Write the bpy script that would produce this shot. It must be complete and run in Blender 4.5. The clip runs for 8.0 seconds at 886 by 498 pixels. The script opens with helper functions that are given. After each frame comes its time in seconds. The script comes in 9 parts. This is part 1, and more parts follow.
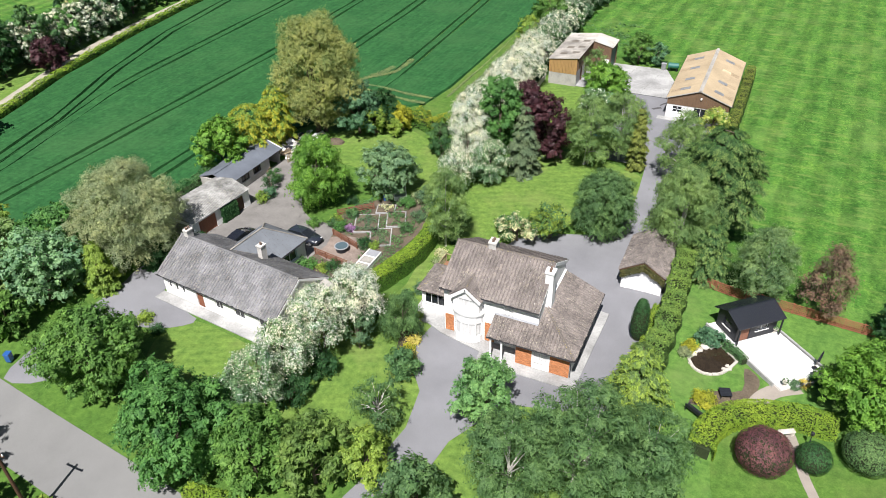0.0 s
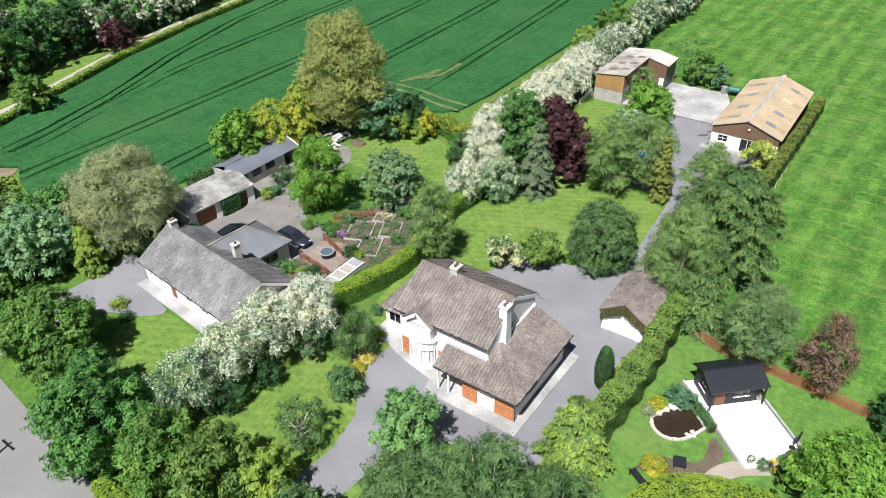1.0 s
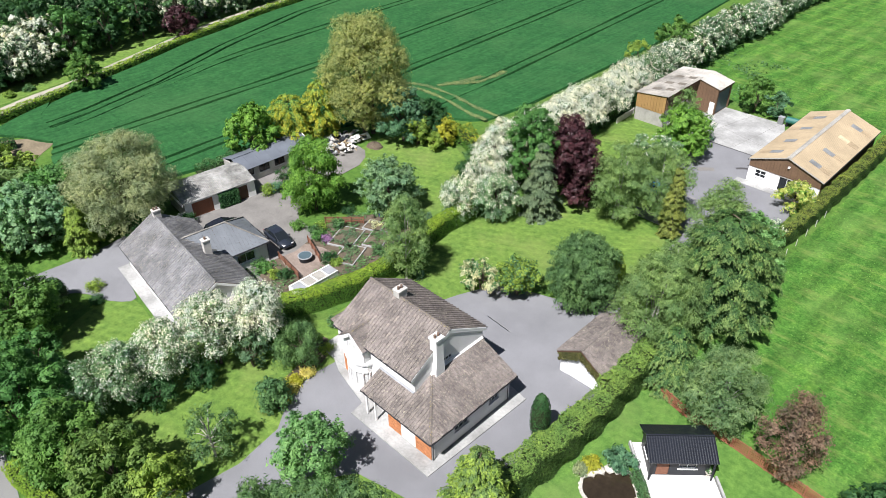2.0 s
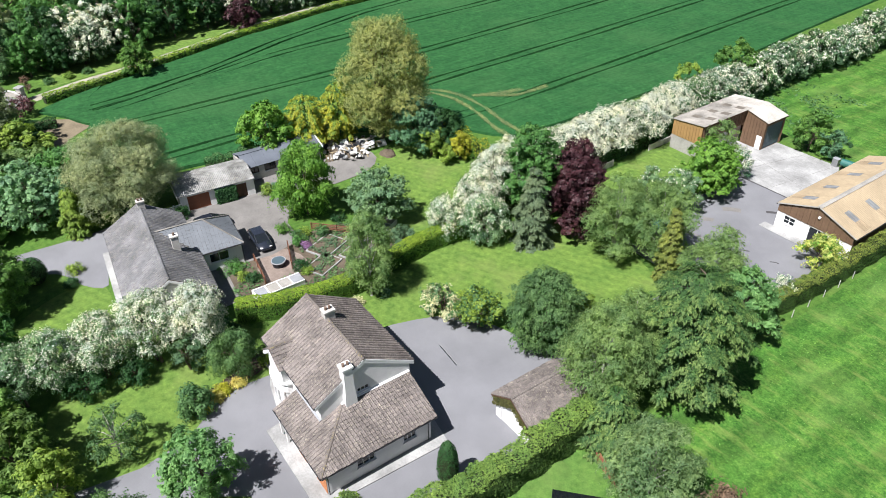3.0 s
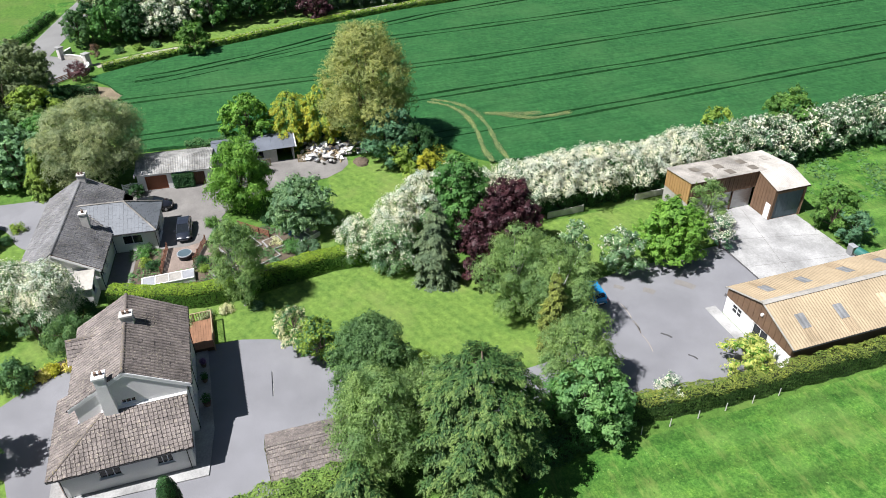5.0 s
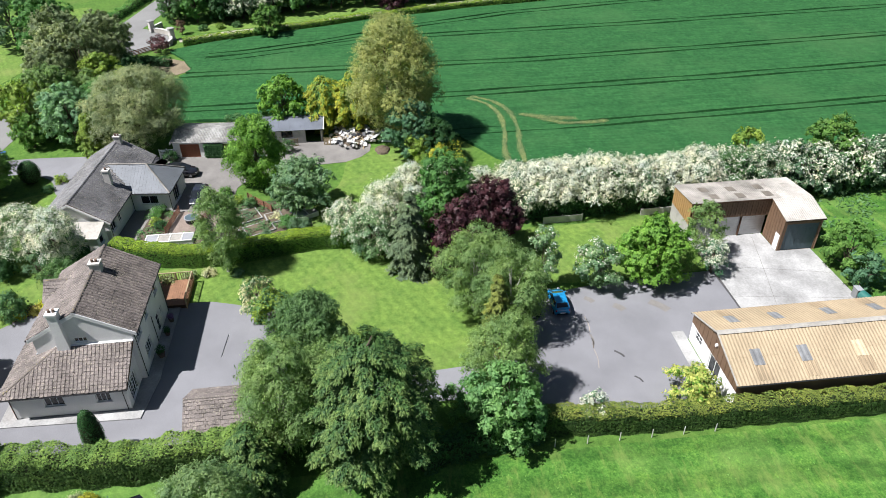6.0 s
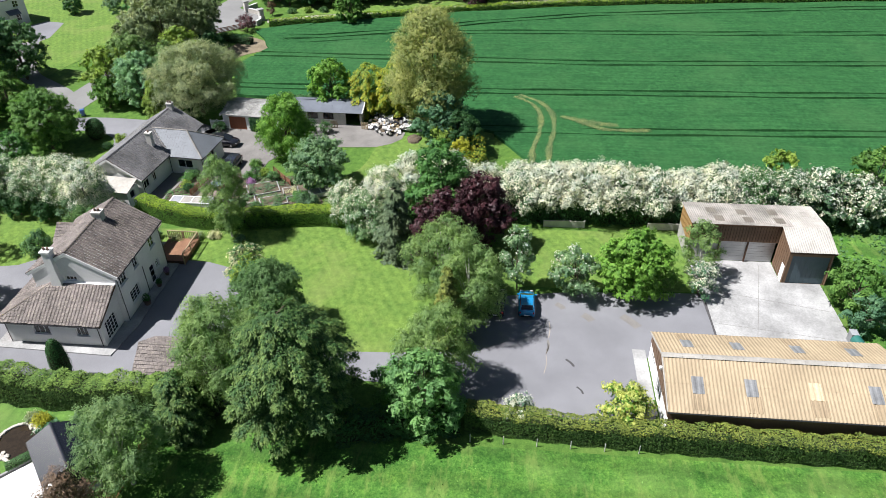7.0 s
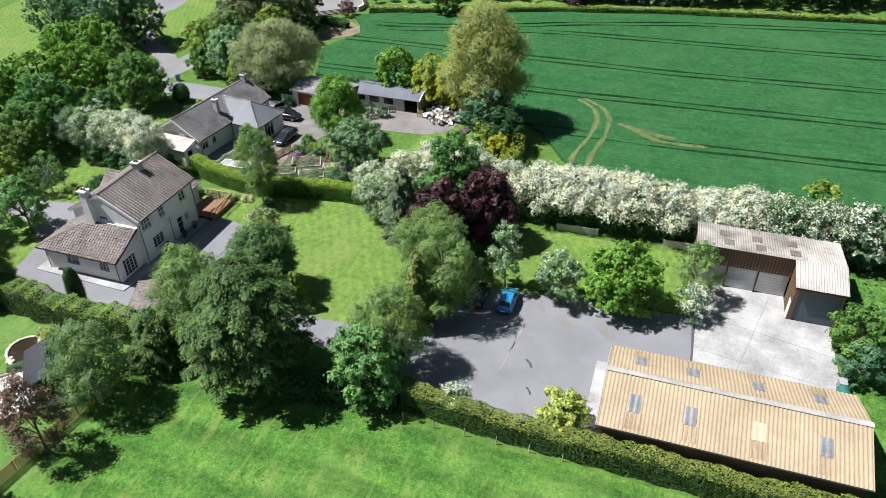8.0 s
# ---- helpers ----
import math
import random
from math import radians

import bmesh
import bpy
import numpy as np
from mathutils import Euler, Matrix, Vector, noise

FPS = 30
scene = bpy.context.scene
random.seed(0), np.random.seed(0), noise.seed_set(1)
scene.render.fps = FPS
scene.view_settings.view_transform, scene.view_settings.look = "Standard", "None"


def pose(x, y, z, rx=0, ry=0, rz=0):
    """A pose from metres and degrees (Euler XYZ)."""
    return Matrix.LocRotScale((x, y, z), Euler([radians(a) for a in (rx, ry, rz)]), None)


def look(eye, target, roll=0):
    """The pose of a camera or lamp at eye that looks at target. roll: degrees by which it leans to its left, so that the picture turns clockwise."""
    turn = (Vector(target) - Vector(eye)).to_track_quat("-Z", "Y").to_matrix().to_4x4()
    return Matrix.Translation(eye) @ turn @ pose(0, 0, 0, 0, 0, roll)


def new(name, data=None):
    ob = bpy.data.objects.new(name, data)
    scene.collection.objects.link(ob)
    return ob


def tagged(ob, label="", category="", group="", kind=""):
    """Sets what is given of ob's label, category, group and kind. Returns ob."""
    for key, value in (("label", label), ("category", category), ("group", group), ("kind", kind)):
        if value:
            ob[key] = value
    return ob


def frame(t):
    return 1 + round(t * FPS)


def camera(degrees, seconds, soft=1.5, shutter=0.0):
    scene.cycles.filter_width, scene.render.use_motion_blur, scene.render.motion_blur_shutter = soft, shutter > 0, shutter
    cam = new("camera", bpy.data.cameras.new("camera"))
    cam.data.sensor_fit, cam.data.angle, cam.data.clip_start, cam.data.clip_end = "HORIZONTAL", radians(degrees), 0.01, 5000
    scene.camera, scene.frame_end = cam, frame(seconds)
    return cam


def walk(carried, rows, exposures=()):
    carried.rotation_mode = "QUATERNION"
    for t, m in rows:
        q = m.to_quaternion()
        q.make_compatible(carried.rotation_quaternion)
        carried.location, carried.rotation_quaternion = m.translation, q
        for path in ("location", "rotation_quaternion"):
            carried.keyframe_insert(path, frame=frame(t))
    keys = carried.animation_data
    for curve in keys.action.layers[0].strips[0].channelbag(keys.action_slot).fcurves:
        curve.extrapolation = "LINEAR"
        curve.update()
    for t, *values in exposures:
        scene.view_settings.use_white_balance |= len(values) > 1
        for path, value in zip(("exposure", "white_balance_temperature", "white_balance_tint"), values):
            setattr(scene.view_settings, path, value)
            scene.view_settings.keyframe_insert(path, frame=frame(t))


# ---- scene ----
cam = camera(63.6, 8.0, 0.9)
PATH = [
    (0, (2.542, 0.827, 47.832), (1.834, 2.299, 46.679), -1.5),
    (0.5, (7.253, 5.481, 47.747), (6.429, 6.89, 46.593), -1.4),
    (1, (11.788, 10.564, 47.645), (10.841, 11.895, 46.49), -1.2),
    (1.5, (16.06, 16.094, 47.577), (15.001, 17.337, 46.423), -1.2),
    (1.7, (17.564, 18.497, 47.539), (16.464, 19.703, 46.382), -1.1),
    (2.8, (24.554, 32.963, 46.945), (23.24, 33.936, 45.794), -1.0),
    (3, (25.611, 35.721, 46.904), (24.263, 36.648, 45.753), -1.0),
    (3.5, (27.754, 43.04, 46.799), (26.342, 43.865, 45.649), -1.0),
    (4, (29.52, 50.505, 46.704), (28.051, 51.226, 45.554), -0.9),
    (4.5, (31.187, 57.783, 46.663), (29.672, 58.397, 45.511), -0.9),
    (4.7, (31.938, 60.642, 46.653), (30.405, 61.209, 45.5), -0.9),
    (5.8, (36.943, 76.163, 46.518), (35.328, 76.415, 45.366), -0.8),
    (6, (37.634, 79.053, 46.512), (36.009, 79.231, 45.36), -0.7),
    (6.5, (38.729, 86.439, 46.502), (37.095, 86.446, 45.349), -0.6),
    (7, (39.282, 93.914, 46.504), (37.657, 93.749, 45.349), -0.8),
    (7.5, (39.054, 101.287, 46.481), (37.46, 100.938, 45.325), -0.8),
    (8, (38.246, 108.665, 46.415), (36.702, 108.133, 45.261), -0.8),
]
# the clip's camera opens up a little and cools its white balance on the way
walk(cam, [(t, look(eye, target, roll)) for t, eye, target, roll in PATH], [(0, 0.67, 6450, 10), (1.5, 0.7, 6350, 10), (3.5, 0.76, 6280, 10), (8, 0.78, 6290, 10)])

# ---- sky and sun ----
SUN_EL, SHADE = 57.7, (-0.12, 0.62)
world = bpy.data.worlds.new("world")
scene.world = world
world.use_nodes = True
wn = world.node_tree
sky = wn.nodes.new("ShaderNodeTexSky")
sky.sky_type, sky.sun_disc = "NISHITA", False
sky.sun_elevation = radians(SUN_EL)
sky.sun_rotation = math.atan2(-SHADE[0], -SHADE[1])
wn.links.new(sky.outputs[0], wn.nodes["Background"].inputs[0])
wn.nodes["Background"].inputs[1].default_value = 0.034
sun = new("sun", bpy.data.lights.new("sun", "SUN"))
sun.data.energy, sun.data.angle, sun.data.color = 5.6, radians(0.55), (1.0, 0.96, 0.93)
sun.matrix_world = look((-SHADE[0] * 100, -SHADE[1] * 100 + 70, 100), (0, 70, 0))


# ---- materials ----
class Tree:
    """A small helper round one material's nodes."""

    def __init__(self, name):
        self.m = bpy.data.materials.new(name)
        self.m.use_nodes = True
        self.t = self.m.node_tree
        self.p = self.t.nodes["Principled BSDF"]
        self.pos = self.add("ShaderNodeNewGeometry").outputs["Position"]

    def add(self, kind, **values):
        n = self.t.nodes.new(kind)
        for k, v in values.items():
            n.inputs[k].default_value = v
        return n

    def link(self, a, b):
        self.t.links.new(a, b)

    def noise(self, scale, detail=4.0, rough=0.6, vec=None, stretch=None):
        n = self.add("ShaderNodeTexNoise", Scale=scale, Detail=detail, Roughness=rough)
        v = vec or self.pos
        if stretch:
            mp = self.add("ShaderNodeMapping")
            mp.inputs["Scale"].default_value = stretch
            self.link(v, mp.inputs["Vector"])
            v = mp.outputs[0]
        self.link(v, n.inputs["Vector"])
        return n.outputs["Fac"]

    def ramp(self, fac, stops):
        r = self.add("ShaderNodeValToRGB")
        el = r.color_ramp.elements
        while len(el) < len(stops):
            el.new(0.5)
        for e, (p, c) in zip(el, stops):
            e.position, e.color = p, (*c, 1)
        self.link(fac, r.inputs[0])
        return r.outputs[0]

    def mix(self, a, b, fac=0.5, mode="MIX"):
        n = self.t.nodes.new("ShaderNodeMix")
        n.data_type, n.blend_type = "RGBA", mode
        for socket, v in ((n.inputs[0], fac), (n.inputs[6], a), (n.inputs[7], b)):
            if hasattr(v, "links"):
                self.link(v, socket)
            elif isinstance(v, tuple):
                socket.default_value = (*v, 1)
            else:
                socket.default_value = v
        return n.outputs[2]

    def bump(self, height, strength=0.4, distance=0.05):
        b = self.add("ShaderNodeBump", Strength=strength, Distance=distance)
        self.link(height, b.inputs["Height"])
        self.link(b.outputs[0], self.p.inputs["Normal"])

    def done(self, color, rough=0.8, metal=0.0, spec=0.3):
        self.link(color, self.p.inputs["Base Color"])
        self.p.inputs["Roughness"].default_value = rough
        self.p.inputs["Metallic"].default_value = metal
        self.p.inputs["Specular IOR Level"].default_value = spec
        return self.m


def lo(c, k):
    return tuple(min(1.0, v * k) for v in c)


def surface(name, c, fine=6.0, broad=0.25, spread=0.25, stain=0.3, rough=0.8, metal=0.0, bump=0.3, depth=0.02, spec=0.3, pieces=False, stretch=None, lichen=0.0, moss=(0.44, 0.4, 0.3)):
    """Fine grain, broad stains and relief over one base colour; pieces: each loose piece takes its own shade."""
    t = Tree(name)
    a = t.noise(fine, 6, 0.65, stretch=stretch)
    col = t.ramp(a, [(0.25, lo(c, 1 - spread)), (0.75, lo(c, 1 + spread))])
    b = t.noise(broad, 4, 0.6)
    col = t.mix(col, t.ramp(b, [(0.35, (1 - stain,) * 3), (0.65, (1.0,) * 3)]), 1.0, "MULTIPLY")
    if pieces:
        r = t.add("ShaderNodeNewGeometry").outputs["Random Per Island"]
        col = t.mix(col, t.ramp(r, [(0.0, (0.76,) * 3), (0.5, (1.0,) * 3), (0.93, (1.1, 1.09, 1.07)), (1.0, (1.35, 1.33, 1.25))]), 1.0, "MULTIPLY")
    if lichen:
        sp = t.noise(7.0, 3, 0.7)
        wide = t.noise(0.6, 3, 0.6)
        k = t.mix(t.ramp(sp, [(0.56, (0.0,) * 3), (0.66, (lichen,) * 3)]), t.ramp(wide, [(0.35, (0.25,) * 3), (0.65, (1.0,) * 3)]), 1.0, "MULTIPLY")
        col = t.mix(col, moss, k)
    t.bump(a, bump, depth)
    return t.done(col, rough, metal, spec)


def foliage(name, dark, light, shine=0.45, translucent=0.4):
    """Leaves: every leaf its own shade between two greens, sprays and boughs differing a little, light passing through."""
    dark, light = [tuple(min(1.0, v * k * w) for v, w in zip(c, (0.98, 1.0, 1.16))) for c, k in ((dark, 1.0), (light, 1.14))]
    t = Tree(name)
    r = t.add("ShaderNodeNewGeometry").outputs["Random Per Island"]
    mid = tuple((a + b) / 2 for a, b in zip(dark, light))
    soft = lambda k: tuple(a + (b - a) * k for a, b in zip(dark, light))
    col = t.ramp(r, [(0.0, soft(0.12)), (0.5, mid), (1.0, soft(0.9))])
    n = t.noise(0.45, 3, 0.6)
    col = t.mix(col, t.ramp(n, [(0.3, (0.76, 0.84, 0.84)), (0.7, (1.24, 1.15, 1.0))]), 1.0, "MULTIPLY")
    n = t.noise(1.5, 3, 0.6)
    col = t.mix(col, t.ramp(n, [(0.32, (0.76, 0.8, 0.82)), (0.68, (1.24, 1.2, 1.1))]), 1.0, "MULTIPLY")
    t.done(col, shine + 0.15, 0.0, 0.25)
    tr = t.add("ShaderNodeBsdfTranslucent")
    t.link(t.mix(col, (1.12, 1.22, 0.82), 1.0, "MULTIPLY"), tr.inputs["Color"])
    mx = t.add("ShaderNodeMixShader", Fac=translucent)
    t.link(t.p.outputs[0], mx.inputs[1])
    t.link(tr.outputs[0], mx.inputs[2])
    t.link(mx.outputs[0], t.t.nodes["Material Output"].inputs[0])
    return t.m


def turf(name, a, b, dry, fine=9.0, patch=0.12, stripe=None, bump=0.6, drill=False, mottle=False):
    """Grass from above: blades, tufts, dry patches and, on a lawn, mown stripes (angle in degrees, width)."""
    t = Tree(name)
    f = t.noise(fine, 8, 0.75)
    m = t.noise(1.6, 5, 0.65)
    col = t.ramp(f, [(0.3, a), (0.7, b)])
    col = t.mix(col, t.ramp(m, [(0.3, (0.64, 0.68, 0.66)), (0.7, (1.28, 1.22, 1.18))]), 1.0, "MULTIPLY")
    g = t.noise(0.42, 4, 0.7)
    col = t.mix(col, t.ramp(g, [(0.32, (0.8, 0.86, 0.84)), (0.68, (1.17, 1.12, 1.06))]), 1.0, "MULTIPLY")
    if drill:
        d = t.noise(1.0, 5, 0.65, stretch=(2.6, 0.09, 1))
        col = t.mix(col, t.ramp(d, [(0.3, (0.72, 0.78, 0.76)), (0.7, (1.24, 1.18, 1.16))]), 1.0, "MULTIPLY")
    if mottle:
        d = t.noise(0.34, 5, 0.7, stretch=(1.5, 0.55, 1))
        col = t.mix(col, t.ramp(d, [(0.34, (0.5, 0.64, 0.58)), (0.52, (1.0, 1.0, 1.0)), (0.7, (1.55, 1.32, 1.22))]), 1.0, "MULTIPLY")
        e = t.noise(3.4, 5, 0.7)
        col = t.mix(col, t.ramp(e, [(0.34, (0.66, 0.76, 0.66)), (0.66, (1.4, 1.22, 1.1))]), 1.0, "MULTIPLY")
        h = t.noise(0.5, 5, 0.7, stretch=(0.5, 1.7, 1))
        col = t.mix(col, (0.17, 0.235, 0.058), t.ramp(h, [(0.52, (0.0,) * 3), (0.68, (0.6,) * 3)]))
    p = t.noise(patch, 5, 0.62)
    k = t.ramp(p, [(0.5, (0.0,) * 3), (0.78, (0.75,) * 3)])
    col = t.mix(col, dry, k)
    if stripe:
        mp = t.add("ShaderNodeMapping")
        mp.inputs["Rotation"].default_value = (0, 0, radians(stripe[0]))
        t.link(t.pos, mp.inputs["Vector"])
        w = t.add("ShaderNodeTexWave", Scale=math.pi / 10 / stripe[1], Distortion=1.2, Detail=2.0)
        t.link(mp.outputs[0], w.inputs["Vector"])
        s = stripe[2]
        col = t.mix(col, t.ramp(w.outputs["Fac"], [(0.3, (1 - s,) * 3), (0.7, (1 + s,) * 3)]), 1.0, "MULTIPLY")
    t.bump(f, bump, 0.06)
    return t.done(col, 0.9, 0.0, 0.15)


M = {}
M["ground"] = turf("rough_grass", (0.045, 0.105, 0.018), (0.1, 0.192, 0.038), (0.12, 0.155, 0.045))
M["pasture"] = turf("pasture_grass", (0.026, 0.09, 0.015), (0.09, 0.215, 0.044), (0.125, 0.2, 0.052), 5.0, 0.13, (3, 3.6, 0.11), 0.9, False, True)
M["lawn"] = turf("mown_lawn", (0.08, 0.15, 0.028), (0.14, 0.225, 0.052), (0.175, 0.21, 0.066), 12.0, 0.15, (62, 1.1, 0.045), 0.35)
M["garden_lawn"] = turf("garden_lawn", (0.06, 0.138, 0.026), (0.112, 0.218, 0.05), (0.14, 0.2, 0.06), 12.0, 0.15)
M["crop"] = turf("young_wheat", (0.014, 0.067, 0.0215), (0.03, 0.118, 0.038), (0.042, 0.115, 0.038), 5.0, 0.05, None, 0.8, True)
M["asphalt"] = surface("asphalt", (0.195, 0.197, 0.212), 14, 0.16, 0.14, 0.2, 0.92, bump=0.25)
M["old_tarmac"] = surface("worn_tarmac", (0.2, 0.19, 0.18), 8, 0.3, 0.2, 0.3, 0.93)
M["road"] = surface("road_surface", (0.2, 0.2, 0.197), 16, 0.12, 0.13, 0.18, 0.92)
M["tar"] = surface("fresh_tar", (0.075, 0.072, 0.075), 10, 0.5, 0.2, 0.2, 0.85)
M["concrete"] = surface("concrete", (0.375, 0.375, 0.37), 5, 0.28, 0.2, 0.42, 0.9)
M["white_stone"] = surface("white_gravel", (0.7, 0.69, 0.67), 20, 0.4, 0.1, 0.08, 0.9)
M["gravel"] = surface("path_gravel", (0.3, 0.265, 0.23), 20, 0.4, 0.2, 0.2, 0.95)
M["patio"] = surface("brown_paving", (0.25, 0.2, 0.17), 8, 0.5, 0.3, 0.35, 0.92)
M["lane"] = surface("lane_dust", (0.36, 0.335, 0.27), 10, 0.3, 0.2, 0.25, 0.95)
M["soil"] = surface("garden_soil", (0.12, 0.095, 0.068), 6, 0.5, 0.35, 0.35, 0.97, bump=0.8)
M["bare"] = surface("bare_earth", (0.2, 0.165, 0.11), 4, 0.4, 0.3, 0.3, 0.97, bump=0.6)
M["render_white"] = surface("white_render", (0.74, 0.735, 0.73), 9, 0.5, 0.05, 0.1, 0.85)
M["render_grey"] = surface("weathered_render", (0.55, 0.53, 0.5), 7, 0.7, 0.1, 0.3, 0.88)
M["brick"] = surface("orange_brick", (0.48, 0.2, 0.09), 10, 0.8, 0.22, 0.15, 0.85, pieces=True)
M["mortar"] = surface("mortar", (0.5, 0.36, 0.26), 12, 1, 0.12, 0.1, 0.9)
M["tile"] = surface("concrete_roof_tile", (0.2, 0.174, 0.163), 9, 0.5, 0.42, 0.4, 0.86, pieces=True, lichen=0.7)
M["ridge"] = surface("mossy_ridge_tile", (0.19, 0.165, 0.15), 9, 0.5, 0.42, 0.4, 0.86, pieces=True, lichen=1.0, moss=(0.36, 0.29, 0.1))
M["tile_grey"] = surface("grey_roof_tile", (0.2, 0.2, 0.21), 9, 0.45, 0.5, 0.5, 0.55, pieces=True, lichen=0.7, spec=0.6)
M["slate"] = surface("blue_slate", (0.125, 0.14, 0.165), 7, 0.6, 0.1, 0.12, 0.62, pieces=True, spec=0.4)
M["slate_fine"] = surface("fine_slate", (0.17, 0.185, 0.205), 9, 0.5, 0.12, 0.18, 0.64, spec=0.35)
M["felt"] = surface("roof_felt", (0.13, 0.145, 0.175), 10, 0.4, 0.12, 0.25, 0.7)
M["cement_sheet"] = surface("fibre_cement", (0.33, 0.31, 0.28), 5, 0.35, 0.25, 0.55, 0.88, lichen=0.3)
M["old_cement"] = surface("lichened_cement", (0.3, 0.3, 0.29), 3, 0.5, 0.4, 0.6, 0.9, lichen=0.6)
M["tin_white"] = surface("pale_sheet", (0.41, 0.39, 0.355), 4, 0.3, 0.2, 0.4, 0.8, lichen=0.25)
M["tin_streaked"] = surface("rust_run_sheet", (0.33, 0.255, 0.165), 2.2, 0.5, 0.55, 0.25, 0.8, stretch=(0.1, 4, 0.1))
M["tin_tan"] = surface("tan_roof_sheet", (0.375, 0.297, 0.195), 4, 0.25, 0.2, 0.22, 0.75, stretch=(0.5, 3, 1))
M["tin_brown"] = surface("brown_cladding", (0.16, 0.1, 0.062), 5, 0.4, 0.15, 0.2, 0.6)
M["tin_pale"] = surface("faded_rooflight", (0.52, 0.42, 0.28), 4, 0.3, 0.2, 0.3, 0.7)
M["tin_ochre"] = surface("ochre_cladding", (0.36, 0.22, 0.09), 5, 0.4, 0.12, 0.2, 0.6)
M["rooflight"] = surface("dusty_rooflight", (0.22, 0.225, 0.23), 6, 0.8, 0.2, 0.3, 0.4)
M["door_steel"] = surface("steel_door", (0.075, 0.11, 0.13), 3, 0.4, 0.08, 0.15, 0.45)
M["block"] = surface("concrete_block", (0.4, 0.385, 0.36), 6, 0.5, 0.15, 0.3, 0.9, pieces=True)
M["deck_wood"] = surface("deck_boards", (0.25, 0.135, 0.08), 7, 0.8, 0.25, 0.25, 0.8)
M["wood_red"] = surface("red_brown_wood", (0.21, 0.095, 0.06), 7, 0.8, 0.25, 0.25, 0.8)
M["fence_red"] = surface("red_stained_fence", (0.31, 0.115, 0.07), 7, 0.8, 0.2, 0.2, 0.8)
M["rooflight_brown"] = surface("weathered_rooflight", (0.17, 0.15, 0.125), 6, 0.8, 0.2, 0.3, 0.5)
M["wood_dark"] = surface("dark_wood", (0.09, 0.05, 0.03), 8, 0.8, 0.3, 0.25, 0.75)
M["wood_pale"] = surface("weathered_timber", (0.34, 0.27, 0.17), 8, 0.8, 0.25, 0.25, 0.85)
M["door_brown"] = surface("brown_door", (0.2, 0.07, 0.035), 6, 0.6, 0.12, 0.12, 0.5)
M["black"] = surface("black_paint", (0.018, 0.02, 0.026), 6, 0.6, 0.2, 0.15, 0.5)
M["black_tile"] = surface("black_steel_tile", (0.011, 0.013, 0.019), 5, 0.5, 0.2, 0.15, 0.27, spec=0.8)
M["pvc"] = surface("white_frame", (0.8, 0.8, 0.8), 8, 0.6, 0.03, 0.05, 0.4)
M["gutter"] = surface("gutter", (0.03, 0.03, 0.033), 8, 0.6, 0.1, 0.1, 0.4)
M["bark"] = surface("bark", (0.13, 0.1, 0.075), 9, 0.8, 0.35, 0.3, 0.95, bump=0.8)
# dark fill for the light-blocking cores inside hedges and domes
M["hedge_core_dark"] = surface("dark_hedge_core", (0.03, 0.045, 0.016), 9, 0.8, 0.35, 0.3, 0.95, bump=0.8)
M["birch_bark"] = surface("birch_bark", (0.5, 0.48, 0.44), 4, 0.6, 0.35, 0.4, 0.8)
M["steel"] = surface("galvanised", (0.42, 0.43, 0.44), 9, 0.6, 0.1, 0.2, 0.45, 0.8)
M["water"] = surface("pond_water", (0.03, 0.022, 0.014), 2, 0.5, 0.2, 0.2, 0.06, bump=0.05, spec=0.5)
M["stone"] = surface("garden_stone", (0.5, 0.47, 0.42), 6, 0.9, 0.25, 0.3, 0.9, pieces=True)
M["lead"] = surface("lead_flashing", (0.3, 0.31, 0.33), 8, 0.7, 0.12, 0.2, 0.55)
M["pot"] = surface("clay_pot", (0.16, 0.11, 0.085), 6, 0.8, 0.2, 0.2, 0.85)
M["tyre"] = surface("tyre_rubber", (0.016, 0.016, 0.017), 9, 0.8, 0.2, 0.2, 0.8)


def glass():
    t = Tree("window_glass")
    t.p.inputs["Base Color"].default_value = (0.02, 0.025, 0.03, 1)
    t.p.inputs["Roughness"].default_value = 0.04
    t.p.inputs["Specular IOR Level"].default_value = 0.6
    t.p.inputs["Transmission Weight"].default_value = 0.35
    return t.m


def pale_glass():
    """Window glass with its pale reflection put into the base colour, in soft upright streaks."""
    t = Tree("pale_reflection_glass")
    a = t.noise(3.0, 3, stretch=(6, 6, 0.3))
    t.done(t.ramp(a, [(0.3, (0.5, 0.5, 0.5)), (0.7, (0.68, 0.68, 0.68))]), 0.08, 0.0, 0.5)
    return t.m


def paint(name, c, rough=0.25):
    t = Tree(name)
    a = t.noise(3.0, 4)
    t.done(t.ramp(a, [(0.3, lo(c, 0.92)), (0.7, lo(c, 1.08))]), rough, 0.0, 0.5)
    t.p.inputs["Coat Weight"].default_value = 0.7
    return t.m


M["glass"] = glass()
M["pale_glass"] = pale_glass()
M["car_blue"] = paint("blue_car_paint", (0.015, 0.2, 0.42))
M["car_black"] = paint("black_car_paint", (0.012, 0.013, 0.018))
M["car_navy"] = paint("dark_car_paint", (0.02, 0.024, 0.035))
M["lamp_red"] = paint("tail_light", (0.35, 0.01, 0.01))
M["lamp_clear"] = paint("headlight_lens", (0.6, 0.6, 0.6))
M["plastic_blue"] = paint("blue_plastic", (0.02, 0.09, 0.3), 0.5)
M["plastic_green"] = paint("green_plastic", (0.02, 0.12, 0.1), 0.5)

